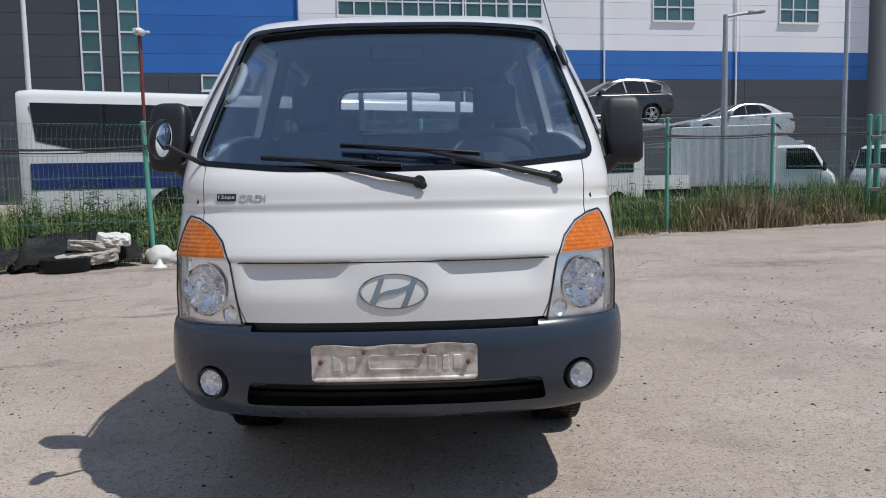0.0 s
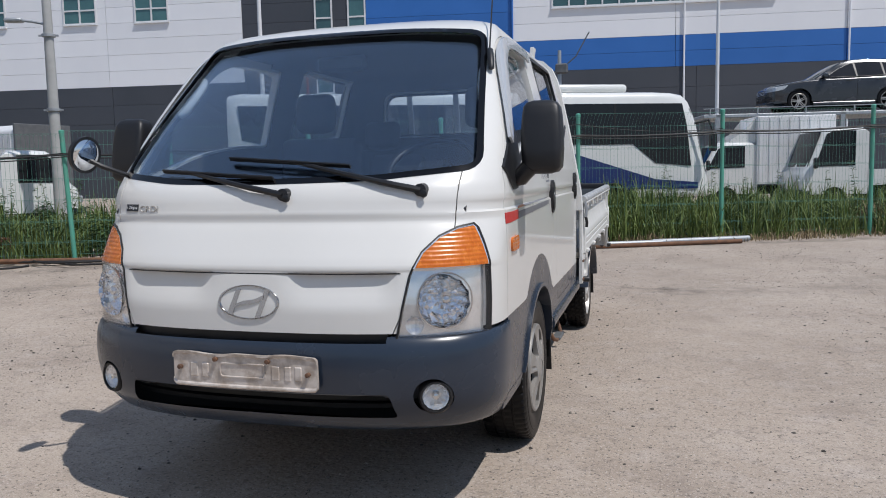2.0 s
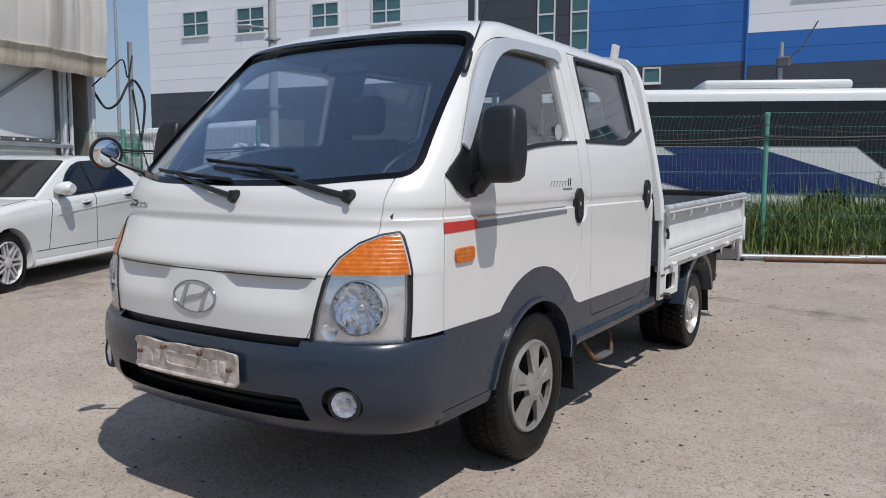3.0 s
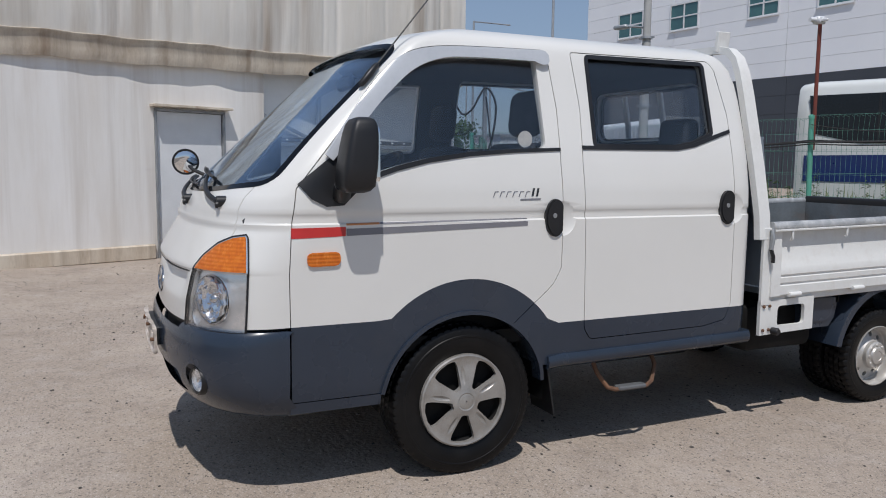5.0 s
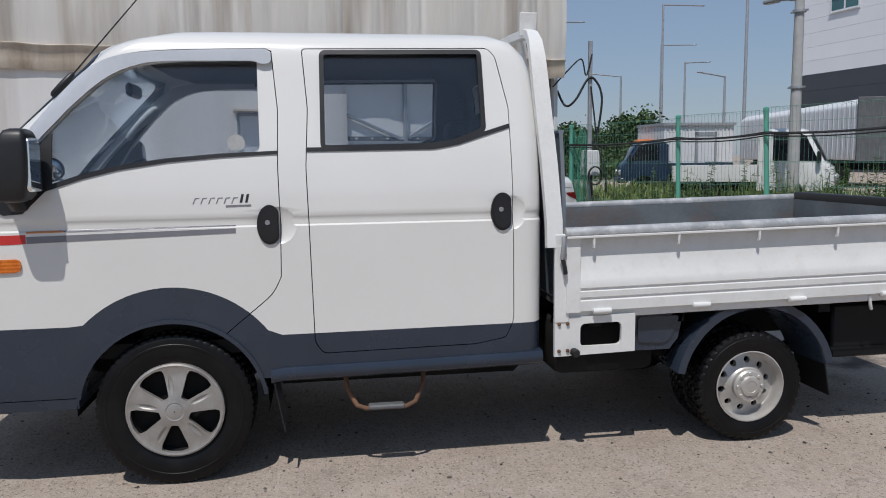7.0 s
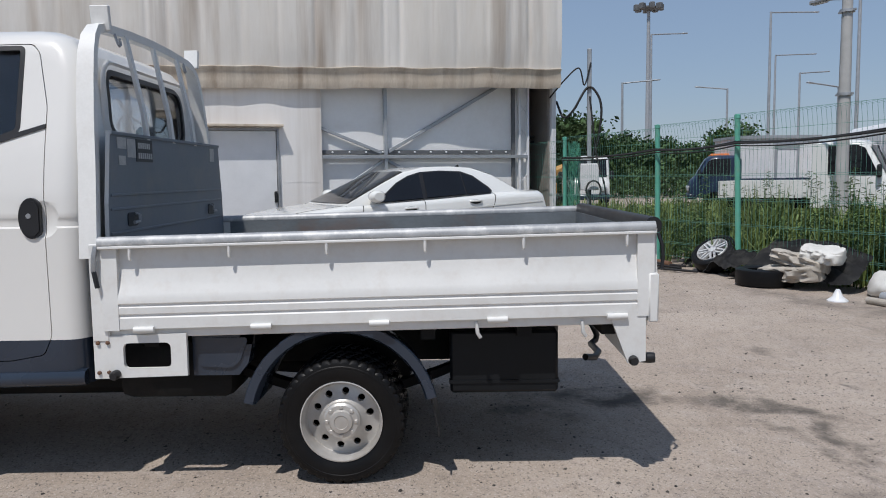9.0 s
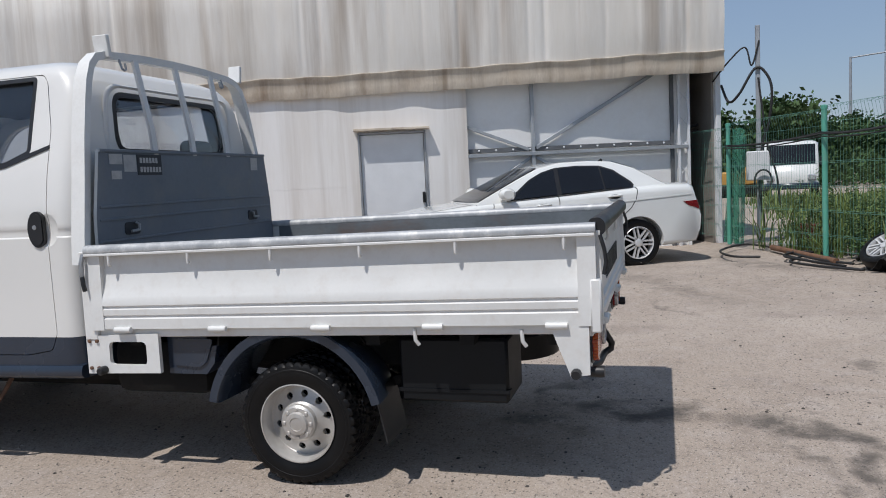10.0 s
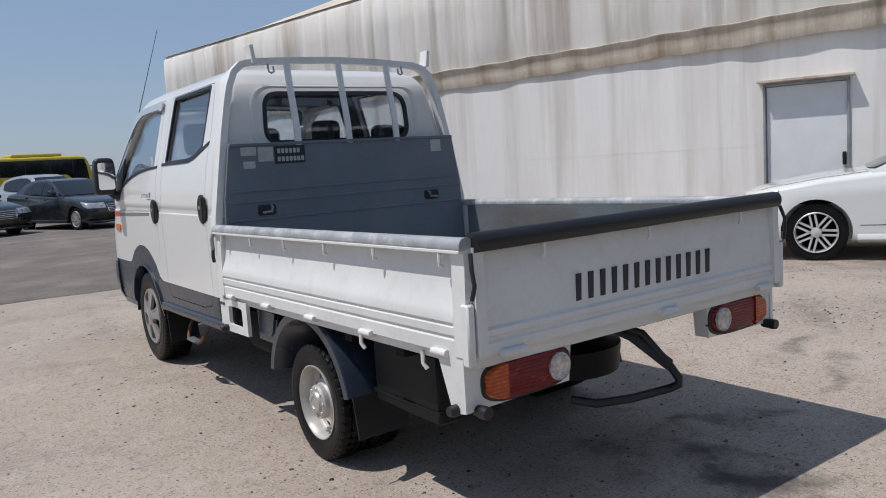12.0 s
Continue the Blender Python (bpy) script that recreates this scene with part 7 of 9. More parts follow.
def make_fence():
    root = thing("mesh_fence", "green welded-wire fence with round posts", "fence")
    first = None
    for i, (x, y) in enumerate(POSTS):
        if first is None:
            first = mesh("fence_post", fence_post(), GREENPOST, 40)
        ob = new("fence_post", first)
        ob.parent = root
        base, lean = LEANING.get(i, (0.0, 0.0))
        ob.matrix_basis = pose(x + base, y, 0, 0, lean, 0) @ Matrix.Diagonal((1, 1, fence_height(x) / 2.17, 1))
    for (x0, y0), (x1, y1) in zip(POSTS, POSTS[1:]):
        a, b = Vector((x0, y0, 0)), Vector((x1, y1, 0))
        ln = (b - a).length
        d = (b - a) / ln
        out = Vector((d.y, -d.x, 0))
        h = (fence_height(x0) + fence_height(x1)) / 2 - 0.04
        bm = bm_new()
        def rod(p, q, r):
            t = (q - p).normalized()
            u = t.orthogonal().normalized() * r
            v = t.cross(u.normalized()) * r
            lo = [bm.verts.new(p + k) for k in (u, v, -u, -v)]
            hi = [bm.verts.new(q + k) for k in (u, v, -u, -v)]
            for k in range(4):
                bm.faces.new((lo[k], lo[(k + 1) % 4], hi[(k + 1) % 4], hi[k]))
        n = int(ln / 0.062)
        for k in range(1, n):
            p = a + d * (ln * k / n)
            rod(p + Vector((0, 0, 0.10)), p + Vector((0, 0, h - 0.20)), 0.0018)
            rod(p + Vector((0, 0, h - 0.20)), p + out * 0.07 + d * 0.03 + Vector((0, 0, h)), 0.0018)
            rod(p + out * 0.07 + d * 0.03 + Vector((0, 0, h)), p - out * 0.01 + d * 0.062 + Vector((0, 0, h - 0.03)), 0.0018)
        for z in (0.12, 0.30, 0.32, 0.62, 0.64, 0.94, 0.96, 1.26, 1.28, 1.58, 1.60, h - 0.21):
            rod(a + Vector((0, 0, z)), b + Vector((0, 0, z)), 0.0026)
        rod(a + out * 0.07 + Vector((0, 0, h)), b + out * 0.07 + Vector((0, 0, h)), 0.0026)
        tagged(part("wire_panel", bm, GREENWIRE, root), kind="stuff")
    return root


make_fence()


NET = bpy.data.materials.new("green_net")
NET.use_nodes = True
nn, nl = NET.node_tree.nodes, NET.node_tree.links
nt = nn.new("ShaderNodeBsdfTransparent")
nm = nn.new("ShaderNodeMixShader")
nz = nn.new("ShaderNodeTexNoise")
nz.inputs["Scale"].default_value = 9.0
nr = nn.new("ShaderNodeMapRange")
nr.inputs[1].default_value, nr.inputs[2].default_value, nr.inputs[3].default_value, nr.inputs[4].default_value = 0.35, 0.65, 0.45, 0.80
nn["Principled BSDF"].inputs["Base Color"].default_value = (0.045, 0.20, 0.13, 1)
nn["Principled BSDF"].inputs["Roughness"].default_value = 0.8
nl.new(nz.outputs[0], nr.inputs[0])
nl.new(nr.outputs[0], nm.inputs[0])
nl.new(nt.outputs[0], nm.inputs[1])
nl.new(nn["Principled BSDF"].outputs[0], nm.inputs[2])
nl.new(nm.outputs[0], nn["Material Output"].inputs[0])


def netting(a, b, z0, z1, seed, label):
    """Debris net hung in loose folds."""
    r2 = random.Random(seed)
    ph = [r2.uniform(0, 6.28) for _ in range(4)]
    bm = bm_new()
    a, b = Vector(a), Vector(b)
    out = Vector((b.y - a.y, a.x - b.x, 0)).normalized()
    rows = []
    for j in range(13):
        v = j / 12
        rows.append([a.lerp(b, i / 20) + out * (0.05 * math.sin(i * 0.9 + ph[0] + v * 2) + 0.03 * math.sin(i * 2.1 + ph[1]) + 0.10 * (1 - v)) + Vector((0, 0, z0 + (z1 - z0) * v * (1 + 0.05 * math.sin(i * 0.7 + ph[2])))) for i in range(21)])
    loft(bm, rows, cap=False, closed=False)
    return solid("debris_net", bm, NET, label, "net", smooth=60)


netting((-9.90, 6.62, 0), (-9.40, 6.78, 0), 0.02, 1.80, 1, "dark green debris net hung behind the fence")


def run_cable(name, pts, r, label, sag=0.05, seg=10):
    path = []
    for p, q in zip(pts, pts[1:]):
        p, q = Vector(p), Vector(q)
        for k in range(seg):
            t = k / seg
            path.append(p.lerp(q, t) - Vector((0, 0, sag * 4 * t * (1 - t))))
    path.append(Vector(pts[-1]))
    bm = bm_new()
    tube(bm, path, r, 6)
    return solid(name, bm, CABLE, label, "cable", smooth=60)


for dz, r in ((0.0, 0.015), (-0.03, 0.010), (0.022, 0.008)):
    run_cable("power_cable", [(x + 0.03, y - 0.05, fence_height(x) - 0.38 + dz) for x, y in POSTS[1:]], r, "black power cable tied along the fence", 0.03 + abs(dz) * 0.5)
run_cable("wire", [(POSTS[4][0], POSTS[4][1] - 0.04, 1.95), (POSTS[5][0], POSTS[5][1] - 0.04, 1.86), (POSTS[6][0], POSTS[6][1] - 0.04, 2.0), (POSTS[7][0], POSTS[7][1] - 0.04, 1.9)], 0.006, "thin wire strung along the fence", 0.08)


def gate_post():
    g = thing("fence_gate", "green steel fence gate with dark hinges", "gate")
    bm = bm_new()
    for x, y in ((10.35, 15.40), (10.62, 15.50)):
        lathe(bm, [(0.0, 0.05), (2.42, 0.05), (2.44, 0.02)], "z", (x, y, 0), 12)
    part("gate_frame", bm, GREENPOST, g, "", 40)
    bm = bm_new()
    for z in (0.7, 1.25, 1.9):
        box(bm, 10.36, 10.62, 15.34, 15.40, z - 0.05, z + 0.05, 0.01)
    part("hinge", bm, DARKSTEEL, g)


gate_post()


def lamp_post(at, h, rz, label, arm=1.6, r=0.10, material=GALV, double=False, tilt=0.25, name="street_lamp"):
    root = thing(name, label, "lamp post", at, rz)
    bm = bm_new()
    tube(bm, [(0, 0, 0), (0, 0, h * 0.5), (0, 0, h)], [r, r * 0.8, r * 0.6], 12)
    part("pole", bm, material, root, "", 40)
    if arm:
        for s in ((1, -1) if double else (1,)):
            bm = bm_new()
            tube(bm, [(0, 0, h - 0.06), (s * arm * 0.5, 0, h - 0.02 + arm * tilt * 0.5), (s * arm, 0, h + arm * tilt)], r * 0.42, 8)
            a = part("arm", bm, material, root, "", 40)
            bm = bm_new()
            m = Matrix.Translation((s * (arm + 0.18), 0, h + arm * tilt + 0.02)) @ Matrix.Rotation(-s * tilt, 4, "Y")
            box(bm, -0.26, 0.26, -0.11, 0.11, -0.05, 0.05, 0.03, m=m)
            part("lamp_head", bm, material, a, "", 40)
    return root


def along(eye, way, d):
    return (eye[0] + way[0] * d, eye[1] + way[1] * d, 0)


p1 = lamp_post((8.5, 19.45, 0), 5.55, 10, "grey steel street lamp with a short arm", 0.75, 0.11, tilt=0.1)
p2 = lamp_post((-12.35, 12.8, 0), 7.2, 200, "concrete utility pole with a small lamp", 0, 0.14, CONCRETE, name="utility_pole")
bm = bm_new()
tube(bm, [(0, 0, 4.85), (0.35, 0, 4.92), (0.62, 0, 4.95)], 0.03, 8)
box(bm, 0.55, 0.95, -0.10, 0.10, 4.90, 5.0, 0.03)
part("lamp_arm", bm, GALV, p2, "small street lamp on an arm", 40)
for z in (2.9, 4.6, 5.7):
    bm = bm_new()
    lathe(bm, [(z - 0.03, 0.15), (z + 0.03, 0.15)], "z", (0, 0, 0), 14)
    box(bm, -0.22, 0.22, -0.02, 0.02, z - 0.02, z + 0.02)
    part("clamp", bm, GALV, p2)
lamp_post(along((0.13, -2.27), (0.477, 0.879), 30), 12, 30, "tall slim grey pole", 0, 0.09, name="pole")
lamp_post(along((0.13, -2.27), (-0.454, 0.891), 34), 12, 30, "tall slim white pole", 0, 0.12, ALU, name="pole")
lamp_post(along((0.94, -2.17), (0.077, 0.997), 27), 11, 30, "slim pale steel pole by the fence", 0, 0.07, ALU, name="pole")
cc = lamp_post(along((1.82, -1.85), (-0.148, 0.989), 24), 4.9, 0, "grey pole with a small camera", 0, 0.09, name="camera_pole")
bm = bm_new()
box(bm, -0.12, 0.25, -0.12, 0.12, 4.2, 4.5, 0.04)
tube(bm, [(0, 0, 4.3), (0.5, 0, 4.7), (0.9, 0, 5.4)], 0.02, 6)
part("camera", bm, DARKSTEEL, cc)
for eye, way, d, h, arm, rz in (((3.86, 5.09), (-0.926, 0.376), 62, 13.0, 4.2, 90 + 22), ((4.04, 3.98), (-0.919, 0.395), 80, 12.3, 4.6, 90 + 22), ((3.86, 5.09), (-0.977, 0.213), 60, 8.2, 2.4, 90), ((4.04, 3.98), (-0.938, 0.347), 70, 8.4, 2.3, 270), ((4.11, 1.58), (-0.895, 0.445), 75, 9.8, 2.8, 110), ((4.11, 1.58), (-0.874, 0.487), 62, 7.2, 2.4, 290),
                                 ((4.11, 1.58), (-0.862, 0.507), 55, 16, 0, 0), ((4.11, 1.58), (-0.955, 0.296), 66, 12.5, 3.0, 110)):
    lamp_post(along(eye, way, d), h, rz, "distant grey street lamp with a long arm", arm, 0.13, tilt=0.06)
mast = lamp_post(along((3.86, 5.09), (-0.969, 0.246), 85), 18.5, 0, "tall grey floodlight mast far away", 0, 0.28, name="floodlight_mast")
bm = bm_new()
lathe(bm, [(18.3, 0.3), (18.6, 0.9), (18.75, 0.9), (18.8, 0.2)], "z", (0, 0, 0), 12)
for k in range(8):
    a = k * math.tau / 8
    box(bm, -0.3, 0.3, -0.25, 0.25, 18.4, 19.0, 0.05, m=Matrix.Rotation(a, 4, "Z") @ Matrix.Translation((1.25, 0, 0)))
part("lamp_ring", bm, DARKSTEEL, mast)


def service_pole():
    root = thing("service_pole", "slim steel pole with a white meter box and looping cables", "utility pole", (-10.1, 7.05, 0))
    bm = bm_new()
    box(bm, -0.035, 0.035, -0.035, 0.035, 0, 3.55, 0.008)
    part("pole", bm, GALV, root)
    bm = bm_new()
    box(bm, -0.02, 0.14, -0.20, 0.16, 1.02, 1.50, 0.015)
    part("meter_box", bm, ALU, root, "white meter box")
    for r, pts in ((0.022, [(-0.30, -0.55, 2.65), (-0.1, -0.45, 2.35), (0.05, -0.3, 2.45), (0.06, -0.05, 2.85), (0.08, 0.12, 2.75), (0.10, 0.20, 2.45), (0.08, 0.14, 1.9), (0.07, 0.05, 1.6), (0.12, 0.0, 0.9), (0.1, 0.06, 0.3), (0.05, 0.0, 0.0)]),
                   (0.014, [(0.04, 0.02, 3.3), (0.06, -0.1, 2.9), (0.07, -0.2, 3.2), (0.06, -0.45, 3.0), (-0.1, -0.7, 2.7)]),
                   (0.016, [(0.05, 0.0, 2.7), (0.09, 0.05, 2.2), (0.12, 0.12, 1.6), (0.16, 0.25, 1.1), (0.14, 0.3, 0.6)])):
        bm = bm_new()
        tube(bm, curved(pts), r, 7)
        part("cable", bm, CABLE, root, "", 60)
    bm = bm_new()
    for k in range(3):
        tube(bm, [(0.20 + 0.02 * k, 0.04 + 0.13 * math.cos(a), 1.02 + 0.17 * math.sin(a)) for a in [j * math.tau / 20 for j in range(21)]], 0.014, 6)
    part("cable_coil", bm, CABLE, root, "coiled black cable", 60)


service_pole()

cctv = thing("camera_post", "rusty red tube carrying a small white camera", "camera", (-4.05, 9.10, 0))
bm = bm_new()
tube(bm, [(0, 0, 1.6), (0, 0, 3.34)], 0.026, 8)
part("tube", bm, RUSTRED, cctv, "", 40)
bm = bm_new()
box(bm, -0.06, 0.06, -0.10, 0.06, 3.32, 3.42, 0.02)
lathe(bm, [(-0.20, 0.028), (-0.10, 0.036), (-0.09, 0.02)], "y", (0, 0, 3.37), 12)
box(bm, 0.02, 0.16, -0.06, -0.02, 3.34, 3.38, 0.01)
part("camera", bm, ALU, cctv, "", 40)

# ---------- parked vehicles ----------
def bow(y, x, hw, yc, c):
    """Plan curvature: ends drawn in towards the sides."""
    return yc + (y - yc) * (1 - c * (abs(x) / hw) ** 3)


def plain_wheel(root, x, y, r, sx, spokes=7, double=True, w=0.2, material=None, name="wheel", split=False):
    bm = bm_new()
    arms = []
    at = (x, y, r)
    ri = r * 0.70
    lathe(bm, [(-sx * w * 0.9, ri), (0.0, ri * 1.0), (sx * 0.006, ri * 0.97), (-sx * 0.015, ri * 0.92), (-sx * w * 0.7, ri * 0.88)], "x", at, 32, closed=True)
    for k in range(spokes):
        for off in ((-0.026, 0.026) if double else (0.0,)):
            a = k * math.tau / spokes + 0.2
            m = Matrix.Translation((x, y, r)) @ Matrix.Rotation(a, 4, "X")
            wd = 0.011 if double else 0.03
            arm = bm_new() if split else bm
            box(arm, *(sorted((-sx * 0.035, -sx * 0.004))), off - wd, off + wd, ri * 0.15, ri * 0.95, m=m)
            if split:
                arms.append(arm)
    lathe(bm, [(-sx * 0.04, ri * 0.26), (0.0, ri * 0.24), (sx * 0.008, ri * 0.12), (sx * 0.008, 0.002)], "x", at, 20)
    wl = part(name, bm, material or SILVER, root, "alloy wheel", 35)
    for arm in arms:
        part("spoke", arm, material or SILVER, wl)
    bm = bm_new()
    lathe(bm, [(-sx * w * 0.5, ri * 0.9), (-sx * w * 0.5, 0.01), (-sx * w * 0.6, 0.01), (-sx * w * 0.6, ri * 0.9)], "x", at, 20)
    part("brake_drum", bm, UNDER, wl)
    bm = bm_new()
    lathe(bm, [(o * sx * 1.0 - sx * w * 0.5, q) for o, q in tyre_profile(r, ri * 0.985, w)], "x", at, 40, closed=True)
    part("tyre", bm, RUBBER, wl, "", 35)


SEDAN = dict(L=4.58, W=1.77, H=1.46, wb=2.76, belt=1.0, r=0.316, fo=0.80,
             low=[(-2.27, 0.30), (-2.32, 0.50), (-2.29, 0.64), (-2.20, 0.745), (-1.90, 0.83), (-1.45, 0.905), (-0.90, 0.965), (-0.5, 0.985), (0.2, 1.02), (0.9, 1.055), (1.5, 1.09), (1.90, 1.105), (2.22, 1.10), (2.29, 1.06), (2.36, 0.86), (2.42, 0.66), (2.40, 0.44), (2.33, 0.28), (1.4, 0.22), (-1.6, 0.20), (-2.2, 0.22)],
             top=[(-0.98, 0.955), (-0.33, 1.255), (-0.02, 1.385), (0.32, 1.45), (0.75, 1.46), (1.10, 1.44), (1.42, 1.34), (1.85, 1.09)],
             win=[[(-0.50, 0.985), (-0.16, 1.235), (0.02, 1.325), (0.205, 1.375), (0.19, 1.03)], [(0.255, 1.035), (0.27, 1.385), (0.55, 1.40), (0.88, 1.385), (0.90, 1.07)], [(0.925, 1.072), (0.905, 1.38), (1.08, 1.315), (1.29, 1.155), (1.325, 1.11), (1.30, 1.085)]],
             band=[(-0.55, 0.97), (-0.18, 1.25), (0.02, 1.345), (0.23, 1.40), (0.55, 1.418), (0.90, 1.405), (1.10, 1.335), (1.32, 1.165), (1.36, 1.11), (1.33, 1.07), (0.90, 1.055), (0.22, 1.015)],
             gaps=[[(-0.78, 0.40), (-0.74, 0.60), (-0.70, 0.80), (-0.66, 1.02)], [(0.20, 0.33), (0.21, 0.60), (0.215, 1.06)], [(0.86, 0.34), (0.93, 0.46), (1.08, 0.68), (1.22, 0.80), (1.29, 0.905), (1.34, 1.12)]],
             grips=((0.0, 0.895), (0.99, 0.965)))
SUV = dict(L=4.75, W=1.88, H=1.70, wb=2.78, belt=1.08, r=0.36, fo=0.86,
           low=[(-2.37, 0.36), (-2.40, 0.62), (-2.35, 0.82), (-2.2, 0.90), (-1.5, 1.02), (-0.95, 1.07), (-0.5, 1.08), (0.7, 1.11), (1.6, 1.13), (2.1, 1.14), (2.28, 1.10), (2.34, 0.95), (2.36, 0.66), (2.33, 0.48), (2.24, 0.36), (1.4, 0.28), (-1.6, 0.26), (-2.25, 0.28)],
           top=[(-1.02, 1.05), (-0.42, 1.42), (-0.10, 1.58), (0.25, 1.67), (0.8, 1.70), (1.4, 1.67), (1.95, 1.58), (2.10, 1.52), (2.30, 1.10)],
           win=[[(-0.66, 1.11), (-0.25, 1.37), (0.05, 1.51), (0.28, 1.585), (0.32, 1.12)], [(0.38, 1.12), (0.35, 1.59), (0.8, 1.61), (1.18, 1.585), (1.22, 1.14)], [(1.28, 1.145), (1.25, 1.58), (1.60, 1.54), (1.90, 1.44), (1.82, 1.22)]],
           band=[(-0.70, 1.10), (-0.26, 1.385), (0.04, 1.525), (0.28, 1.60), (0.8, 1.625), (1.2, 1.60), (1.62, 1.555), (1.94, 1.45), (1.85, 1.205), (1.25, 1.13), (0.35, 1.108)],
           gaps=[[(-0.72, 0.40), (-0.70, 1.10)], [(0.35, 0.40), (0.35, 1.10)], [(0.90, 0.46), (1.10, 0.80), (1.24, 1.12)]],
           grips=((0.1, 0.97), (1.0, 0.98)))


def parked_car(name, label, spec, paint, m, glassy=None, spokes=7, category="car", wheel_mat=None, near=False):
    """A car, nose towards local -y, built from its side profile."""
    root = thing(name, label, category)
    root.matrix_basis = m
    hw, c = spec["W"] / 2, 0.075
    yl = -spec["L"] / 2
    glassy = glassy or CARGLASS
    stations = [0.0, 0.45, 0.70, 0.82, 0.90, 0.955, 0.985, 1.0]
    lift = [0, 0.0, 0.004, 0.010, 0.022, 0.045, 0.075, 0.125]
    zc = 0.56 if spec is SEDAN else 0.66
    full = [-s for s in stations[:0:-1]] + stations
    def hull(g=0.0):
        """The body's outer form, g metres proud."""
        loops = []
        for s in full:
            x = s * hw
            k = lift[stations.index(abs(s))]
            loops.append([(x * (1 + g / hw), bow(y * (1 + g / 2.3), x, hw, 0, c), 0.6 + (z + (zc - z) * k * 1.6 - 0.6) * (1 + g / 0.4)) for y, z in spec["low"]])
        return shape(loft, loops)
    def on_body(title, polys, axis, a0, a1, g, material, parent=None, label=""):
        """Panels, lamps and gaps that follow the body's surface."""
        bm = bm_new()
        for poly in polys:
            prism(bm, poly, axis, a0, a1)
        me = bpy.data.meshes.new("shape")
        bmesh.ops.recalc_face_normals(bm, faces=bm.faces)
        bm.to_mesh(me)
        bm.free()
        return part(title, carve(me, ("&", hull(g))), material, parent or root, label, 30)
    def stripes(path, w):
        """A ribbon of one width along a path."""
        left, right = [], []
        for k, p in enumerate(path):
            a, b = path[max(0, k - 1)], path[min(len(path) - 1, k + 1)]
            d = Vector((b[1] - a[1], a[0] - b[0])).normalized() * w / 2
            left.append((p[0] - d.x, p[1] - d.y))
            right.append((p[0] + d.x, p[1] + d.y))
        return [left + right[::-1]]
    body = hull()
    cuts = []
    yf, yr = -spec["wb"] / 2 - 0.05, spec["wb"] / 2 - 0.05
    for y in (yf, yr):
        for sx in (1, -1):
            cuts.append(("-", shape(lathe, [(sx * (hw - 0.24), spec["r"] + 0.034), (sx * (hw + 0.1), spec["r"] + 0.034)], "x", (0, y, spec["r"] + 0.012), 40)))
    b = part("body", carve(body, *cuts), paint, root, "", 38)
    # cabin: roof and pillars
    z0 = spec["belt"]
    def tx(u, z):
        return u * (hw - 0.045) * (1 - 0.30 * max(0, z - z0) / 0.5)
    poly = spec["top"] + [(spec["top"][-1][0] - 0.02, z0 - 0.12), (spec["top"][0][0] + 0.05, z0 - 0.12)]
    loops = []
    for s in full:
        k = lift[stations.index(abs(s))] * 0.55
        loops.append([(tx(s, z), bow(y, s, 1.0, 0.4, 0.055), z - (0.75 * k * (z - z0) if z > z0 else 0)) for y, z in poly])
    bm = bm_new()
    loft(bm, loops)
    part("roof", bm, paint, root, "", 40)
    for pts, o in ((spec["top"][0:4], 0), (spec["top"][-1:-4:-1], 1)):
        bm = bm_new()
        a, bb = Vector(pts[0]).lerp(Vector(pts[1]), 0.06), Vector(pts[2])
        mid = Vector(pts[1])
        rows = []
        for y, z in (a, mid, bb if o == 0 else Vector(pts[2]).lerp(Vector(pts[1]), 0.15)):
            rows.append([(tx(s, z) * 0.95, bow(y, s, 1.0, 0.4, 0.055) + (-0.004 if o == 0 else 0.004), z - (0.75 * lift[stations.index(abs(s))] * 0.55 * (z - z0)) + 0.010) for s in full])
        loft(bm, rows, cap=False, closed=False)
        part("rear_window" if o else "windscreen", bm, glassy, root, "", 60)
    for sx in (1, -1):
        for w in [spec["band"]] + spec["win"]:
            bm = bm_new()
            prism(bm, w, "x", 0.0, 0.006 if w is spec["band"] else 0.010)
            for v in bm.verts:
                e = v.co.x
                yy, zz = v.co.y, v.co.z
                v.co.x = sx * (tx(1.0, zz) - 0.012 + e + 0.012)
                v.co.y = bow(yy, 1.0, 1.0, 0.4, 0.055)
                v.co.z = zz - 0.75 * 0.125 * 0.55 * (zz - z0)
            if w is spec["band"]:
                part("window_surround", bm, BLACK, root, "black window surround")
            else:
                part("side_window", bm, glassy, root)
        for y in (yf, yr):
            plain_wheel(root, sx * (hw - 0.03), y, spec["r"], sx, spokes, material=wheel_mat, split=wheel_mat is not None)
        # mirror, handles, sill line
        bm = bm_new()
        ym, zm = spec["win"][0][0][0] - 0.02, z0 + 0.065
        loft(bm, [[(sx * (hw + dx), ym + g * math.cos(a), zm + 0.75 * g * math.sin(a)) for a in [k * math.tau / 14 for k in range(14)]] for dx, g in ((-0.07, 0.03), (-0.02, 0.095), (0.10, 0.110), (0.15, 0.070))])
        part("wing_mirror", bm, paint, root, "", 50)
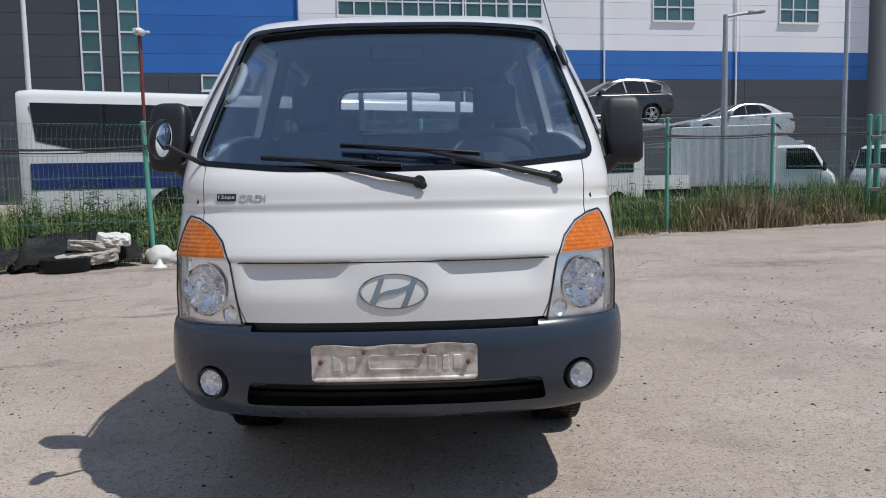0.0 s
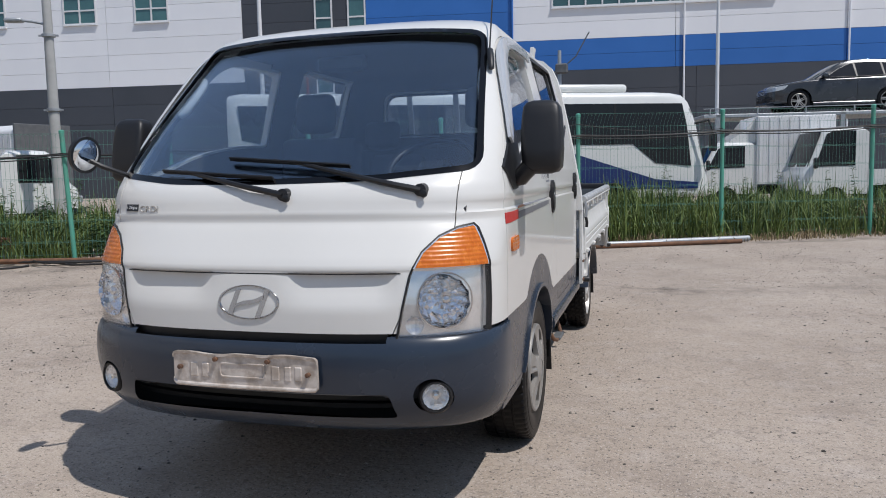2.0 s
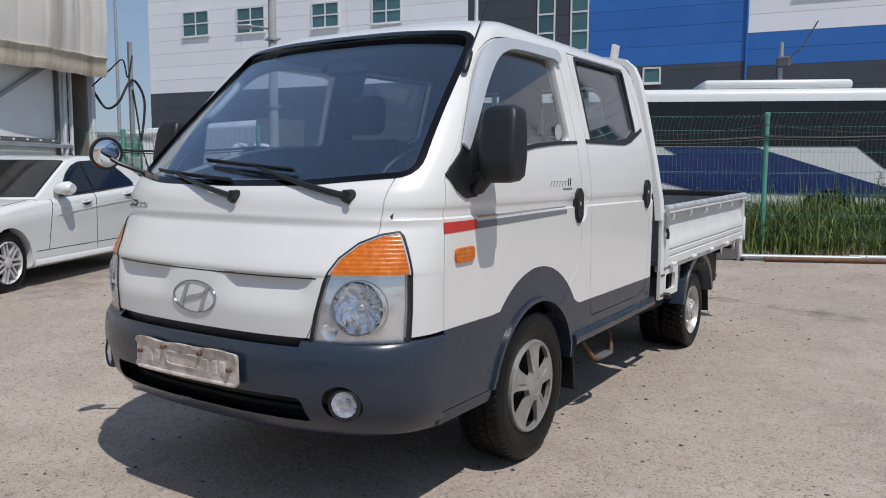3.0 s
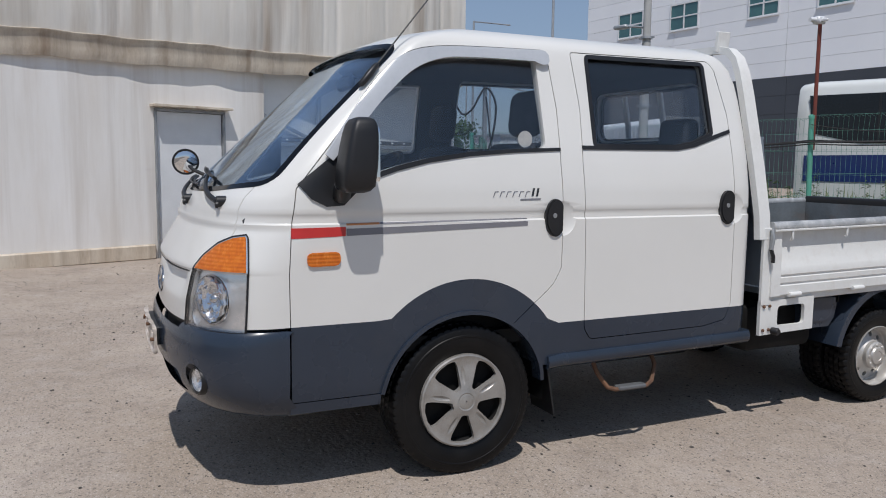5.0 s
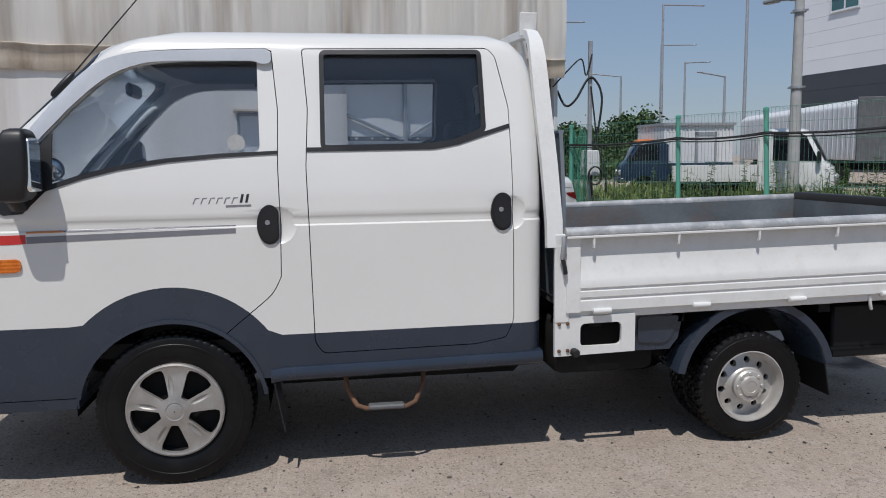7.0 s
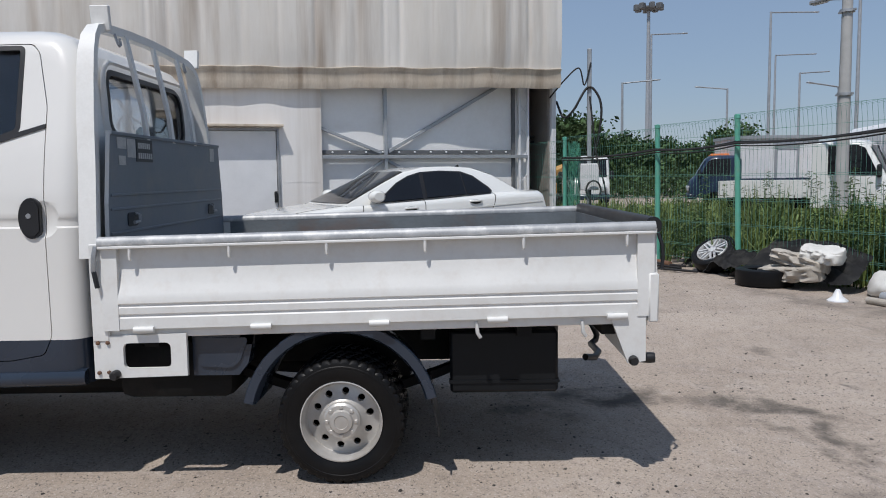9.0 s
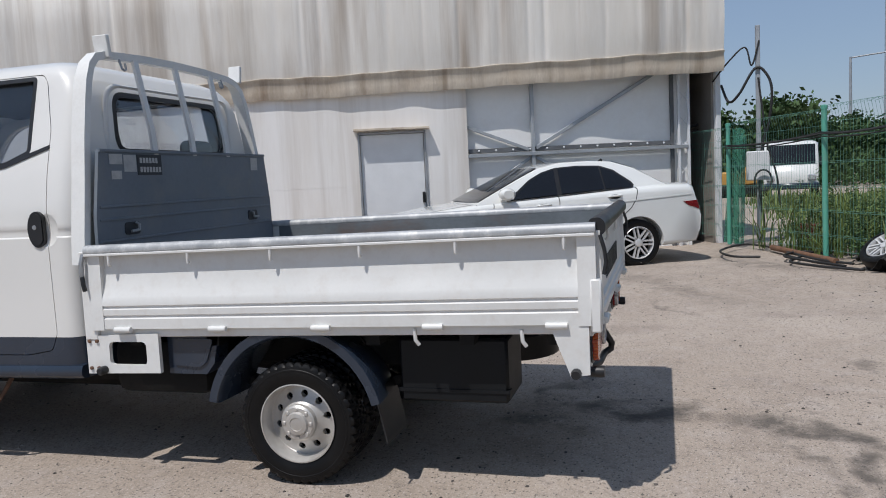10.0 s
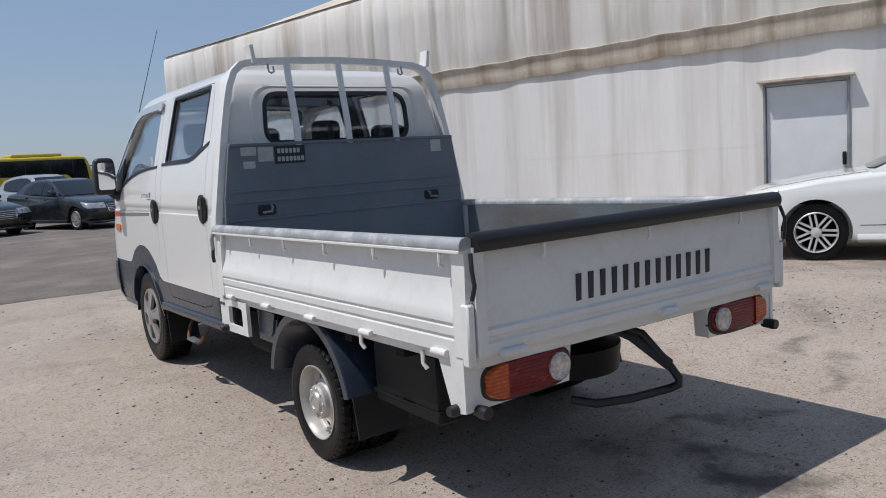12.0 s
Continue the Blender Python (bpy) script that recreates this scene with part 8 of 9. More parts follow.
        for y, z in spec["grips"]:
            bm = bm_new()
            tube(bm, [(sx * (hw - 0.03), y - 0.11, z - 0.004), (sx * (hw + 0.010), y - 0.085, z), (sx * (hw + 0.018), y, z + 0.003), (sx * (hw + 0.010), y + 0.085, z + 0.006), (sx * (hw - 0.03), y + 0.11, z + 0.006)], 0.013, 8)
            part("door_handle", bm, paint, root, "", 50)
            # flat dark grey disc paints the shaded hollow behind the grip
            bm = bm_new()
            loft(bm, [[(sx * (hw - 0.02), y + r * 0.085 * math.cos(a), z - 0.008 + r * 0.030 * math.sin(a)) for a in [k * math.tau / 18 for k in range(18)]] for r in (1.0,)] + [[(sx * (hw + 0.0015), y + 0.085 * math.cos(a), z - 0.008 + 0.030 * math.sin(a)) for a in [k * math.tau / 18 for k in range(18)]]])
            part("cup_shade", bm, CARGREY, root)
        side = sorted((sx * 0.60, sx * 1.2))
        for path in spec["gaps"] if near else spec["gaps"][1:2]:
            on_body("door_gap", stripes(path, 0.009), "x", *side, 0.002, UNDER)
        if near:
            on_body("side_crease", [[(-0.60, zc + 0.205), (0.25, zc + 0.270), (1.20, zc + 0.325), (2.10, zc + 0.375), (2.10, zc + 0.387), (1.20, zc + 0.340), (0.25, zc + 0.284), (-0.60, zc + 0.209)]], "x", *side, 0.006, paint)
        bm = bm_new()
        prism(bm, [(sx * (hw - 0.10), 0.20), (sx * (hw - 0.01), 0.225), (sx * (hw + 0.014), 0.245), (sx * (hw + 0.012), 0.290), (sx * (hw - 0.012), 0.318), (sx * (hw - 0.10), 0.325)], "y", yf + spec["r"] + 0.075, yr - spec["r"] - 0.075)
        part("side_skirt", bm, paint, root, "", 40)
        if near:
            on_body("skirt_line", stripes([(yf + 0.42, zc - 0.165), (yr - 0.42, zc - 0.165)], 0.008), "x", *side, 0.0012, CARGREY)
        lamp = on_body("headlight", [[(-2.50, zc + 0.02), (-2.50, zc + 0.155), (-2.10, zc + 0.185), (-1.80, zc + 0.225), (-1.83, zc + 0.180), (-1.93, zc + 0.095), (-2.10, zc + 0.045)]], "x", *sorted((sx * 0.44, sx * 1.2)), 0.006, LAMPGREY)
        if near:
            on_body("lamp_edge", stripes([(-2.12, zc + 0.040), (-1.93, zc + 0.092), (-1.825, zc + 0.180), (-1.795, zc + 0.228)], 0.010), "x", *sorted((sx * 0.44, sx * 1.2)), 0.008, BLACK, lamp)
        for q in (0.56, 0.70):
            bm = bm_new()
            lathe(bm, [(0.0, 0.050), (0.02, 0.046), (0.03, 0.030), (0.012, 0.028), (0.006, 0.004)], "y", (sx * q, bow(-2.285, q, hw, 0, c) + 0.02 + (q - 0.5) * 0.12, zc + 0.095), 20)
            bmesh.ops.transform(bm, matrix=Matrix.Translation((0, -0.012, 0)), verts=bm.verts)
            part("lamp_cup", bm, CHROME, lamp, "", 40)
        on_body("tail_light", [[(1.98, zc + 0.285), (2.50, zc + 0.31), (2.50, zc + 0.18), (2.22, zc + 0.17), (2.05, zc + 0.23)]], "x", *sorted((sx * 0.48, sx * 1.2)), 0.006, RED)
        if near:
            on_body("bonnet_gap", stripes([(sx * 0.745, -0.92), (sx * 0.755, -1.30), (sx * 0.735, -1.75), (sx * 0.66, -1.98)], 0.010), "z", 0.62, 1.3, 0.002, UNDER)
        vent = on_body("fog_vent", [rounded([(sx * 0.46, zc - 0.255), (sx * 0.46, zc - 0.165), (sx * 0.68, zc - 0.140), (sx * 0.83, zc - 0.155), (sx * 0.82, zc - 0.190), (sx * 0.68, zc - 0.240)], 0.015)], "y", -2.5, -1.75, 0.004, BLACK)
        if near:
            on_body("vent_bar", stripes([(sx * 0.46, zc - 0.205), (sx * 0.68, zc - 0.188), (sx * 0.81, zc - 0.178)], 0.013), "y", -2.5, -1.75, 0.010, ALLOY, vent)
    grille = on_body("grille", [rounded([(-0.37, zc - 0.085), (-0.42, zc + 0.135), (0.42, zc + 0.135), (0.37, zc - 0.085)], 0.02)], "y", -2.5, -2.05, 0.004, CHROME, None, "chrome-framed black grille")
    on_body("grille_backing", [rounded([(-0.35, zc - 0.068), (-0.395, zc + 0.117), (0.395, zc + 0.117), (0.35, zc - 0.068)], 0.02)], "y", -2.5, -2.05, 0.007, BLACK, grille)
    for k in range(3):
        z = zc - 0.022 + 0.047 * k
        on_body("grille_bar", stripes([(-0.36 - 0.012 * k, z), (0.36 + 0.012 * k, z)], 0.015), "y", -2.5, -2.05, 0.013, ALLOY, grille)
    on_body("number_plate", [[(-0.26, zc - 0.205), (-0.26, zc - 0.098), (0.26, zc - 0.098), (0.26, zc - 0.205)]], "y", -2.5, -2.05, 0.012, CARGREY)
    on_body("air_intake", [rounded([(-0.40, zc - 0.275), (-0.42, zc - 0.150), (0.42, zc - 0.150), (0.40, zc - 0.275)], 0.02)], "y", -2.5, -2.05, 0.004, BLACK)
    bm = bm_new()
    loft(bm, [[(x, bow(yl + o, x, hw, 0, c), z) for o, z in ((0.0, zc - 0.285), (-0.045, zc - 0.300), (-0.050, zc - 0.335), (-0.02, zc - 0.365), (0.20, zc - 0.355), (0.20, zc - 0.29))] for x in [hw * k / 8 for k in range(-8, 9)]])
    part("front_lip", bm, paint, root, "", 40)
    bm = bm_new()
    box(bm, -hw * 0.7, hw * 0.7, -1.7, 1.7, 0.20, 0.55)
    part("underbody", bm, UNDER, root)
    return root


LAMPGREY = mat("lamp_glass", (0.62, 0.64, 0.66), (0.34, 0.35, 0.37), rough=0.12, scale=14, coat=0.7, metal=0.3)
CAR_AT = pose(-7.498, 3.54, -0.058, 0, 0, 27.3) @ Matrix.Scale(1.035, 4)
merc = parked_car("white_sedan", "white saloon car parked along the warehouse", SEDAN, CARWHITE, CAR_AT, wheel_mat=ALLOY, near=True)
bm = bm_new()
lathe(bm, [(-0.012, 0.088), (0.004, 0.088), (0.004, 0.076), (-0.012, 0.076)], "y", (0, -2.352, 0.595), 28, closed=True)
part("badge_ring", bm, CHROME, merc, "round chrome badge ring", 40)
bm = bm_new()
prism(bm, [(1.10, 1.435), (1.18, 1.49), (1.22, 1.41)], "x", -0.015, 0.015)
part("roof_aerial", bm, BLACK, merc)

dark1 = parked_car("dark_sedan", "dark blue-black saloon with a dusty nose", SEDAN, CARBLACK, pose(-2.1, -17.6, 0, 0, 0, 200))
parked_car("dark_sedan", "black saloon standing in the gravel lot", SEDAN, CARBLACK, pose(0.9, -18.2, 0, 0, 0, 205))
parked_car("two_tone_suv", "black and white hatchback turned away", SUV, CARBLACK, pose(-5.6, -20.5, 0, 0, 0, 60))
parked_car("silver_hatchback", "pale car behind the dark saloons", SUV, CARSILVER, pose(-2.6, -25.0, 0, 0, 0, 200))
parked_car("grey_suv", "grey car parked in the second row", SUV, CARGREY, pose(1.2, -23.5, 0, 0, 0, 200))


def side_x(m, dx):
    return m @ pose(dx, 0, 0)


def coach(name, label, m, L=11.8, H=3.0, main=None, low=None, slant=True):
    """A coach, nose towards local +x, near side at local y = 0."""
    root = thing(name, label, "bus")
    root.matrix_basis = m
    W = 2.35
    bm = bm_new()
    sec = rounded([(0.0, 0.50), (0.0, 2.60), (0.10, H - 0.05), (0.40, H), (W - 0.40, H), (W - 0.10, H - 0.05), (W, 2.60), (W, 0.50)], 0.14, 4)
    rows = []
    for x, k in ((-L, 0.94), (-L + 0.06, 0.97), (-L + 0.3, 1.0), (-0.9, 1.0), (-0.45, 0.985), (-0.18, 0.95), (0.0, 0.86)):
        rows.append([(x - (0.55 * max(0, z - 1.15) / 1.8 if x > -1.0 else 0), W / 2 + (y - W / 2) * k, 0.50 + (z - 0.50) * (0.55 + 0.45 * k)) for y, z in sec])
    loft(bm, rows)
    part("body", bm, main or CARWHITE, root, "", 40)
    bm = bm_new()
    prism(bm, [(-L + 1.25, 1.86), (-L + 0.32, 2.08), (-L + 0.25, 2.86), (-0.86, 2.86), (-0.72, 2.3), (-0.60, 1.30), (-1.55, 1.38), (-2.15, 1.86)], "y", -0.012, 0.02)
    w = part("side_glass", bm, CARGLASS, root, "long dark window band")
    for k in range(1, 7):
        part("window_post", box(bm_new(), -L + 1.55 * k, -L + 1.55 * k + 0.05, -0.018, 0.0, 1.86, 2.86), BLACK, w)
    bm = bm_new()
    rows = []
    for z, x0 in ((1.15, -0.02), (1.6, -0.13), (2.2, -0.31), (2.75, -0.48)):
        rows.append([(x0 - 0.10 * (abs(t) ** 3), W / 2 + t * W * 0.44, z) for t in (-1, -0.8, -0.4, 0, 0.4, 0.8, 1)])
    loft(bm, rows, cap=False, closed=False)
    part("windscreen", bm, CARGLASS, root, "", 60)
    if low:
        bm = bm_new()
        prism(bm, [(-L + 0.25, 0.95), (-L + 0.25, 1.28), (-5.6, 1.28), (-2.0, 0.60), (-0.5, 0.58), (-0.5, 0.45), (-L + 0.25, 0.60)] if not slant else [(-L + 0.2, 1.08), (-L + 0.2, 1.62), (-6.00, 1.66), (-6.30, 1.84), (-4.30, 1.84), (-1.55, 0.98), (-0.4, 0.88), (-0.4, 0.72), (-2.6, 0.74), (-5.6, 0.86), (-6.4, 1.06)], "y", -0.014, 0.02)
        part("blue_band", bm, low, root, "dark blue band along the side")
    bm = bm_new()
    box(bm, -5.4, -2.15, 0.35, W - 0.35, H - 0.02, H + 0.20, 0.09, seg=3)
    part("roof_unit", bm, main or CARWHITE, root, "white roof air conditioner", 40)
    for x in (-2.65, -8.95):
        bm = bm_new()
        lathe(bm, [(-0.012, 0.56), (0.03, 0.56)], "y", (x, 0, 0.52), 32)
        part("wheel_arch", bm, UNDER, root)
        bm = bm_new()
        lathe(bm, [(-0.02, 0.01), (-0.02, 0.26), (-0.03, 0.28), (-0.03, 0.44), (0.0, 0.46), (0.2, 0.46)], "y", (x, 0.0, 0.46), 32)
        part("wheel", bm, RUBBER, root, "", 40)
    bm = bm_new()
    box(bm, -L + 0.3, -0.5, 0.2, W - 0.2, 0.25, 0.55)
    part("underbody", bm, UNDER, root)
    bm = bm_new()
    tube(bm, [(-0.55, -0.05, 2.35), (-0.25, -0.22, 2.42), (-0.12, -0.24, 2.1)], 0.03, 8)
    box(bm, -0.22, -0.05, -0.32, -0.16, 1.65, 2.1, 0.03)
    part("wing_mirror", bm, BLACK, root, "", 40)
    return root


coach("white_coach", "white and dark blue coach behind the fence", pose(2.57, 18.62, 0, 0, 0, 25.2), 11.95, 3.18, CARWHITE, BUSBLUE)
coach("yellow_bus", "yellow minibus beyond the parked cars", pose(-9.5, -50.0, 0, 0, 0, 196), 11.0, 3.1, YELLOW, None)


def small_truck(name, label, m, paint=None, box_len=0.0, box_h=2.6, bed=0.0, category="truck", cab_h=2.0):
    """A cab-over truck, nose towards local -x, near side at local y = 0."""
    root = thing(name, label, category)
    root.matrix_basis = m
    paint = paint or CARWHITE
    W, h = 1.75, cab_h
    prof = [(0.04, 0.45), (0.0, 0.75), (0.08, 1.05), (0.22, 1.18), (0.62, h - 0.12), (0.78, h - 0.02), (1.05, h), (1.62, h), (1.70, h - 0.06), (1.72, 0.45)]
    bm = bm_new()
    loft(bm, [[(x + (0.16 * k), W * u, 0.45 + (z - 0.45) * (1 - 0.03 * k * 3)) for x, z in prof] for u, k in ((0.0, 0.8), (0.03, 0.45), (0.10, 0.15), (0.5, 0.0), (0.90, 0.15), (0.97, 0.45), (1.0, 0.8))])
    part("cab", bm, paint, root, "", 40)
    for y0 in (-0.010, W - 0.03):
        bm = bm_new()
        prism(bm, [(0.42, 1.20), (0.72, h - 0.22), (0.90, h - 0.14), (1.48, h - 0.14), (1.48, 1.22)], "y", y0, y0 + 0.04)
        part("side_window", bm, CARGLASS, root)
    bm = bm_new()
    rows = []
    for x, z in ((0.255, 1.21), (0.44, 1.21 + (h - 0.12 - 1.18) * 0.5), (0.60, h - 0.15)):
        rows.append([(x - 0.020 + 0.07 * abs(2 * u - 1) ** 4, W * u, z) for u in (0.06, 0.15, 0.3, 0.5, 0.7, 0.85, 0.94)])
    loft(bm, rows, cap=False, closed=False)
    part("windscreen", bm, CARGLASS, root, "", 60)
    bm = bm_new()
    box(bm, -0.05, 0.35, -0.01, W + 0.01, 0.36, 0.58, 0.05)
    part("bumper", bm, SLATE, root, "", 40)
    for y in (0.10, W - 0.36):
        part("headlight", box(bm_new(), -0.012, 0.10, y, y + 0.26, 0.66, 0.86, 0.03), LAMPGREY, root, "", 40)
    bm = bm_new()
    box(bm, 0.02, 0.10, 0.55, 1.2, 0.70, 0.80, 0.01)
    part("grille", bm, BLACK, root)
    for y in (-0.16, W + 0.02):
        part("wing_mirror", box(bm_new(), 0.36, 0.46, y, y + 0.14, 1.15, 1.45, 0.03), BLACK, root, "", 40)
    total = 1.8 + max(box_len, bed)
    if box_len:
        bm = bm_new()
        box(bm, 1.80, 1.80 + box_len, -0.06, W + 0.06, 0.72, box_h, 0.02)
        bx = part("cargo_box", bm, BOXWHITE, root, "white ribbed cargo box")
        for k in range(int(box_len / 0.28)):
            bm = bm_new()
            box(bm, 1.86 + 0.28 * k, 1.90 + 0.28 * k, -0.075, -0.055, 0.80, box_h - 0.06)
            part("rib", bm, BOXWHITE, bx)
        bm = bm_new()
        loft(bm, [[(1.80 - a, u * W, h - 0.08 + b) for a, b in ((0, 0), (0.75, 0.03), (0.70, 0.12), (0.35, 0.34), (0.0, box_h - h + 0.06))] for u in (0.06, 0.15, 0.85, 0.94)])
        part("wind_fairing", bm, paint, root, "", 40)
    if bed:
        bm = bm_new()
        box(bm, 1.80, 1.80 + bed, 0.0, 0.05, 0.72, 1.10)
        box(bm, 1.80, 1.80 + bed, W - 0.05, W, 0.72, 1.10)
        box(bm, 1.75 + bed, 1.80 + bed, 0.0, W, 0.72, 1.10)
        box(bm, 1.80, 1.80 + bed, 0.0, W, 0.68, 0.74)
        part("bed", bm, paint, root)
    bm = bm_new()
    box(bm, 0.4, total - 0.1, 0.35, W - 0.35, 0.42, 0.66)
    part("chassis", bm, UNDER, root)
    for x in (0.95, total - 0.9):
        for y in (0.0, W - 0.22):
            bm = bm_new()
            lathe(bm, [(y, 0.01), (y, 0.18), (y - 0.01, 0.20), (y - 0.01, 0.31), (y + 0.02, 0.33), (y + 0.20, 0.33), (y + 0.22, 0.30), (y + 0.22, 0.01)], "y", (x, 0.0, 0.33), 28)
            part("wheel", bm, RUBBER, root, "", 40)
    return root


BOXWHITE = mat("white_box_panel", (0.72, 0.73, 0.74), (0.66, 0.67, 0.68), rough=0.5, scale=2, dirt=(0.5, 0.46, 0.4), dscale=2, damt=0.4)
small_truck("box_truck", "small white box truck standing in tall grass", pose(12.6, 20.9, 0, 0, 0, 161) @ Matrix.Diagonal((1, -1, 1, 1)), None, 3.1, 2.62)
small_truck("box_truck", "white cargo truck with a high box", pose(2.2, 21.9, 0, 0, 0, 10), None, 2.2, 2.7)
small_truck("flatbed_truck", "white flatbed truck with its cab towards the gate", pose(4.9, 20.7, 0, 0, 0, 12), None, 0, 2.6, 1.6, cab_h=2.3)
small_truck("flatbed_truck", "white truck with a dusty windscreen", pose(15.2, 21.9, 0, 0, 0, 35), None, 0, 2.6, 2.6, cab_h=2.0)
small_truck("flatbed_truck", "white truck parked nose out before the trailer", pose(-14.6, 15.6, 0, 0, 0, 233) @ Matrix.Diagonal((1, 1, 1, 1)), None, 0, 2.6, 2.2, cab_h=2.05)
small_truck("flatbed_truck", "white truck beside the service pole", pose(-24.9, 10.6, 0, 0, 0, 172), None, 0, 2.6, 2.4, cab_h=2.05)
small_truck("blue_truck", "dark blue truck with an orange load", pose(-24.0, 13.2, 0, 0, 0, 74), DARKBLUE, 0, 2.6, 2.4, cab_h=1.95)


def transporter():
    root = thing("car_transporter", "steel car transporter with an upper deck", "car transporter")
    root.matrix_basis = pose(2.6, 24.6, 0, 0, 0, 10.5)
    bm = bm_new()
    box(bm, 0.0, 6.5, 0.0, 2.3, 2.84, 2.96, 0.02)
    box(bm, 6.5, 12.0, 0.0, 2.3, 2.17, 2.29, 0.02)
    part("upper_deck", bm, GALV, root, "grey upper deck")
    bm = bm_new()
    box(bm, 0.0, 12.0, 0.2, 2.1, 0.8, 1.0, 0.02)
    part("lower_deck", bm, DARKSTEEL, root)
    for x in (0.4, 4.3, 8.2, 11.6):
        for y in (0.0, 2.2):
            bm = bm_new()
            box(bm, x, x + 0.14, y, y + 0.12, 0.8, 2.95 if x < 6.4 else 2.28)
            part("post", bm, GALV, root)
    bm = bm_new()
    for k in range(5):
        box(bm, 0.2 + 1.5 * k, 0.23 + 1.5 * k, -0.015, 0.015, 2.96, 3.14)
    box(bm, 0.0, 6.5, -0.015, 0.015, 3.13, 3.155)
    part("deck_rail", bm, GALV, root)
    for x in (1.4, 8.6, 9.8):
        for y in (0.15, 1.95):
            bm = bm_new()
            lathe(bm, [(y, 0.01), (y, 0.42), (y + 0.25, 0.42), (y + 0.25, 0.01)], "y", (x, 0, 0.42), 24)
            part("wheel", bm, RUBBER, root, "", 40)
    bm = bm_new()
    box(bm, -0.2, 0.05, 0.3, 2.0, 0.4, 1.6, 0.05)
    part("front_wall", bm, DARKSTEEL, root)
    return pose(2.6, 24.6, 0, 0, 0, 10.5)


DECK = transporter()
parked_car("dark_grey_suv", "dark grey sport-utility on the transporter's deck", SUV, CARGREY, DECK @ pose(4.5, 1.1, 2.965, 0, 0, -90), spokes=5)
parked_car("silver_sedan", "silver saloon on the transporter's deck", SEDAN, CARSILVER, DECK @ pose(9.5, 1.1, 2.295, 0, 0, -90))


def trailer():
    root = thing("box_trailer", "long white box trailer with a rounded roof edge", "trailer")
    root.matrix_basis = pose(-23.6, 22.9, 0, 0, 0, 168)
    bm = bm_new()
    sec = rounded([(0, 1.1), (0, 3.30), (-0.35, 3.55), (-2.2, 3.55), (-2.45, 3.30), (-2.45, 1.1)], 0.12, 4)
    loft(bm, [[(x, y, z) for y, z in sec] for x in (0, 14.0)])
    part("box", bm, BOXWHITE, root, "", 40)
    for k in range(30):
        bm = bm_new()
        box(bm, 0.3 + 0.46 * k, 0.34 + 0.46 * k, 0.0, 0.015, 1.15, 3.2)
        part("rib", bm, BOXWHITE, root)
    bm = bm_new()
    box(bm, -0.06, 0.06, -2.47, 0.03, 1.05, 3.58, 0.02)
    part("rear_frame", bm, DARKSTEEL, root)
    bm = bm_new()
    box(bm, 0.2, 13.8, -1.7, -0.7, 0.7, 1.1)
    part("chassis", bm, UNDER, root)
    for x in (1.6, 2.9, 12.0):
        bm = bm_new()
        lathe(bm, [(-0.3, 0.01), (-0.3, 0.48), (0.0, 0.48), (0.0, 0.01)], "y", (x, 0, 0.48), 24)
        part("wheel", bm, RUBBER, root, "", 40)


trailer()


def cabin_box():
    root = thing("site_cabin", "pale grey site cabin with a ribbed wall and a door", "cabin")
    root.matrix_basis = pose(-24.6, 15.3, 0, 0, 0, 92)
    bm = bm_new()
    box(bm, 0, 3.0, 0.05, 2.4, 0.0, 2.55)
    part("wall", bm, BOXWHITE, root)
    for k in range(18):
        if 8 <= k <= 12:
            continue
        bm = bm_new()
        box(bm, 0.04 + 0.163 * k, 0.10 + 0.163 * k, 0.02, 0.06, 0.05, 2.45)
        part("rib", bm, BOXWHITE, root)
    bm = bm_new()
    box(bm, 1.40, 2.15, 0.0, 0.06, 0.05, 2.15, 0.01)
    part("door", bm, ALU, root)
    bm = bm_new()
    for x in (1.33, 2.15):
        box(bm, x, x + 0.09, -0.02, 0.05, 0.0, 2.3)
    box(bm, 1.33, 2.24, -0.02, 0.05, 2.15, 2.3)
    box(bm, -0.05, 3.05, -0.05, 2.45, 2.55, 2.66)
    part("frame", bm, GALV, root)


cabin_box()

ex = thing("excavator_arm", "yellow-orange digger arm behind the white truck", "excavator", (-29.5, 8.6, 0))
ex.matrix_basis = pose(-29.5, 8.6, 0) @ Matrix.Scale(0.6, 4)
bm = bm_new()
tube(bm, [(0, 0, 1.4), (0.2, 1.0, 2.5), (0.3, 1.9, 2.9), (0.4, 2.6, 2.3)], [0.25, 0.3, 0.25, 0.16], 8)
part("arm", bm, DIGGER, ex, "", 40)
bm = bm_new()
box(bm, -1.0, 1.0, -1.4, 1.0, 0.8, 1.7, 0.1)
part("house", bm, DIGGER, ex)
bm = bm_new()
box(bm, -1.2, 1.2, -1.6, 1.4, 0.0, 0.8, 0.2)
part("tracks", bm, UNDER, ex)
ld = thing("orange_crate", "orange load on the blue truck", "crate", (-26.0, 15.4, 0.75), 74)
bm = bm_new()
box(bm, -0.7, 0.7, -0.5, 0.5, 0.0, 1.30, 0.06)
part("crate", bm, ORANGE, ld)

# ---------- debris along the fence ----------
def fence_line(x):
    for (x0, y0), (x1, y1) in zip(POSTS, POSTS[1:]):
        if x <= x1:
            return y0 + (y1 - y0) * (x - x0) / (x1 - x0)
    return POSTS[-1][1]


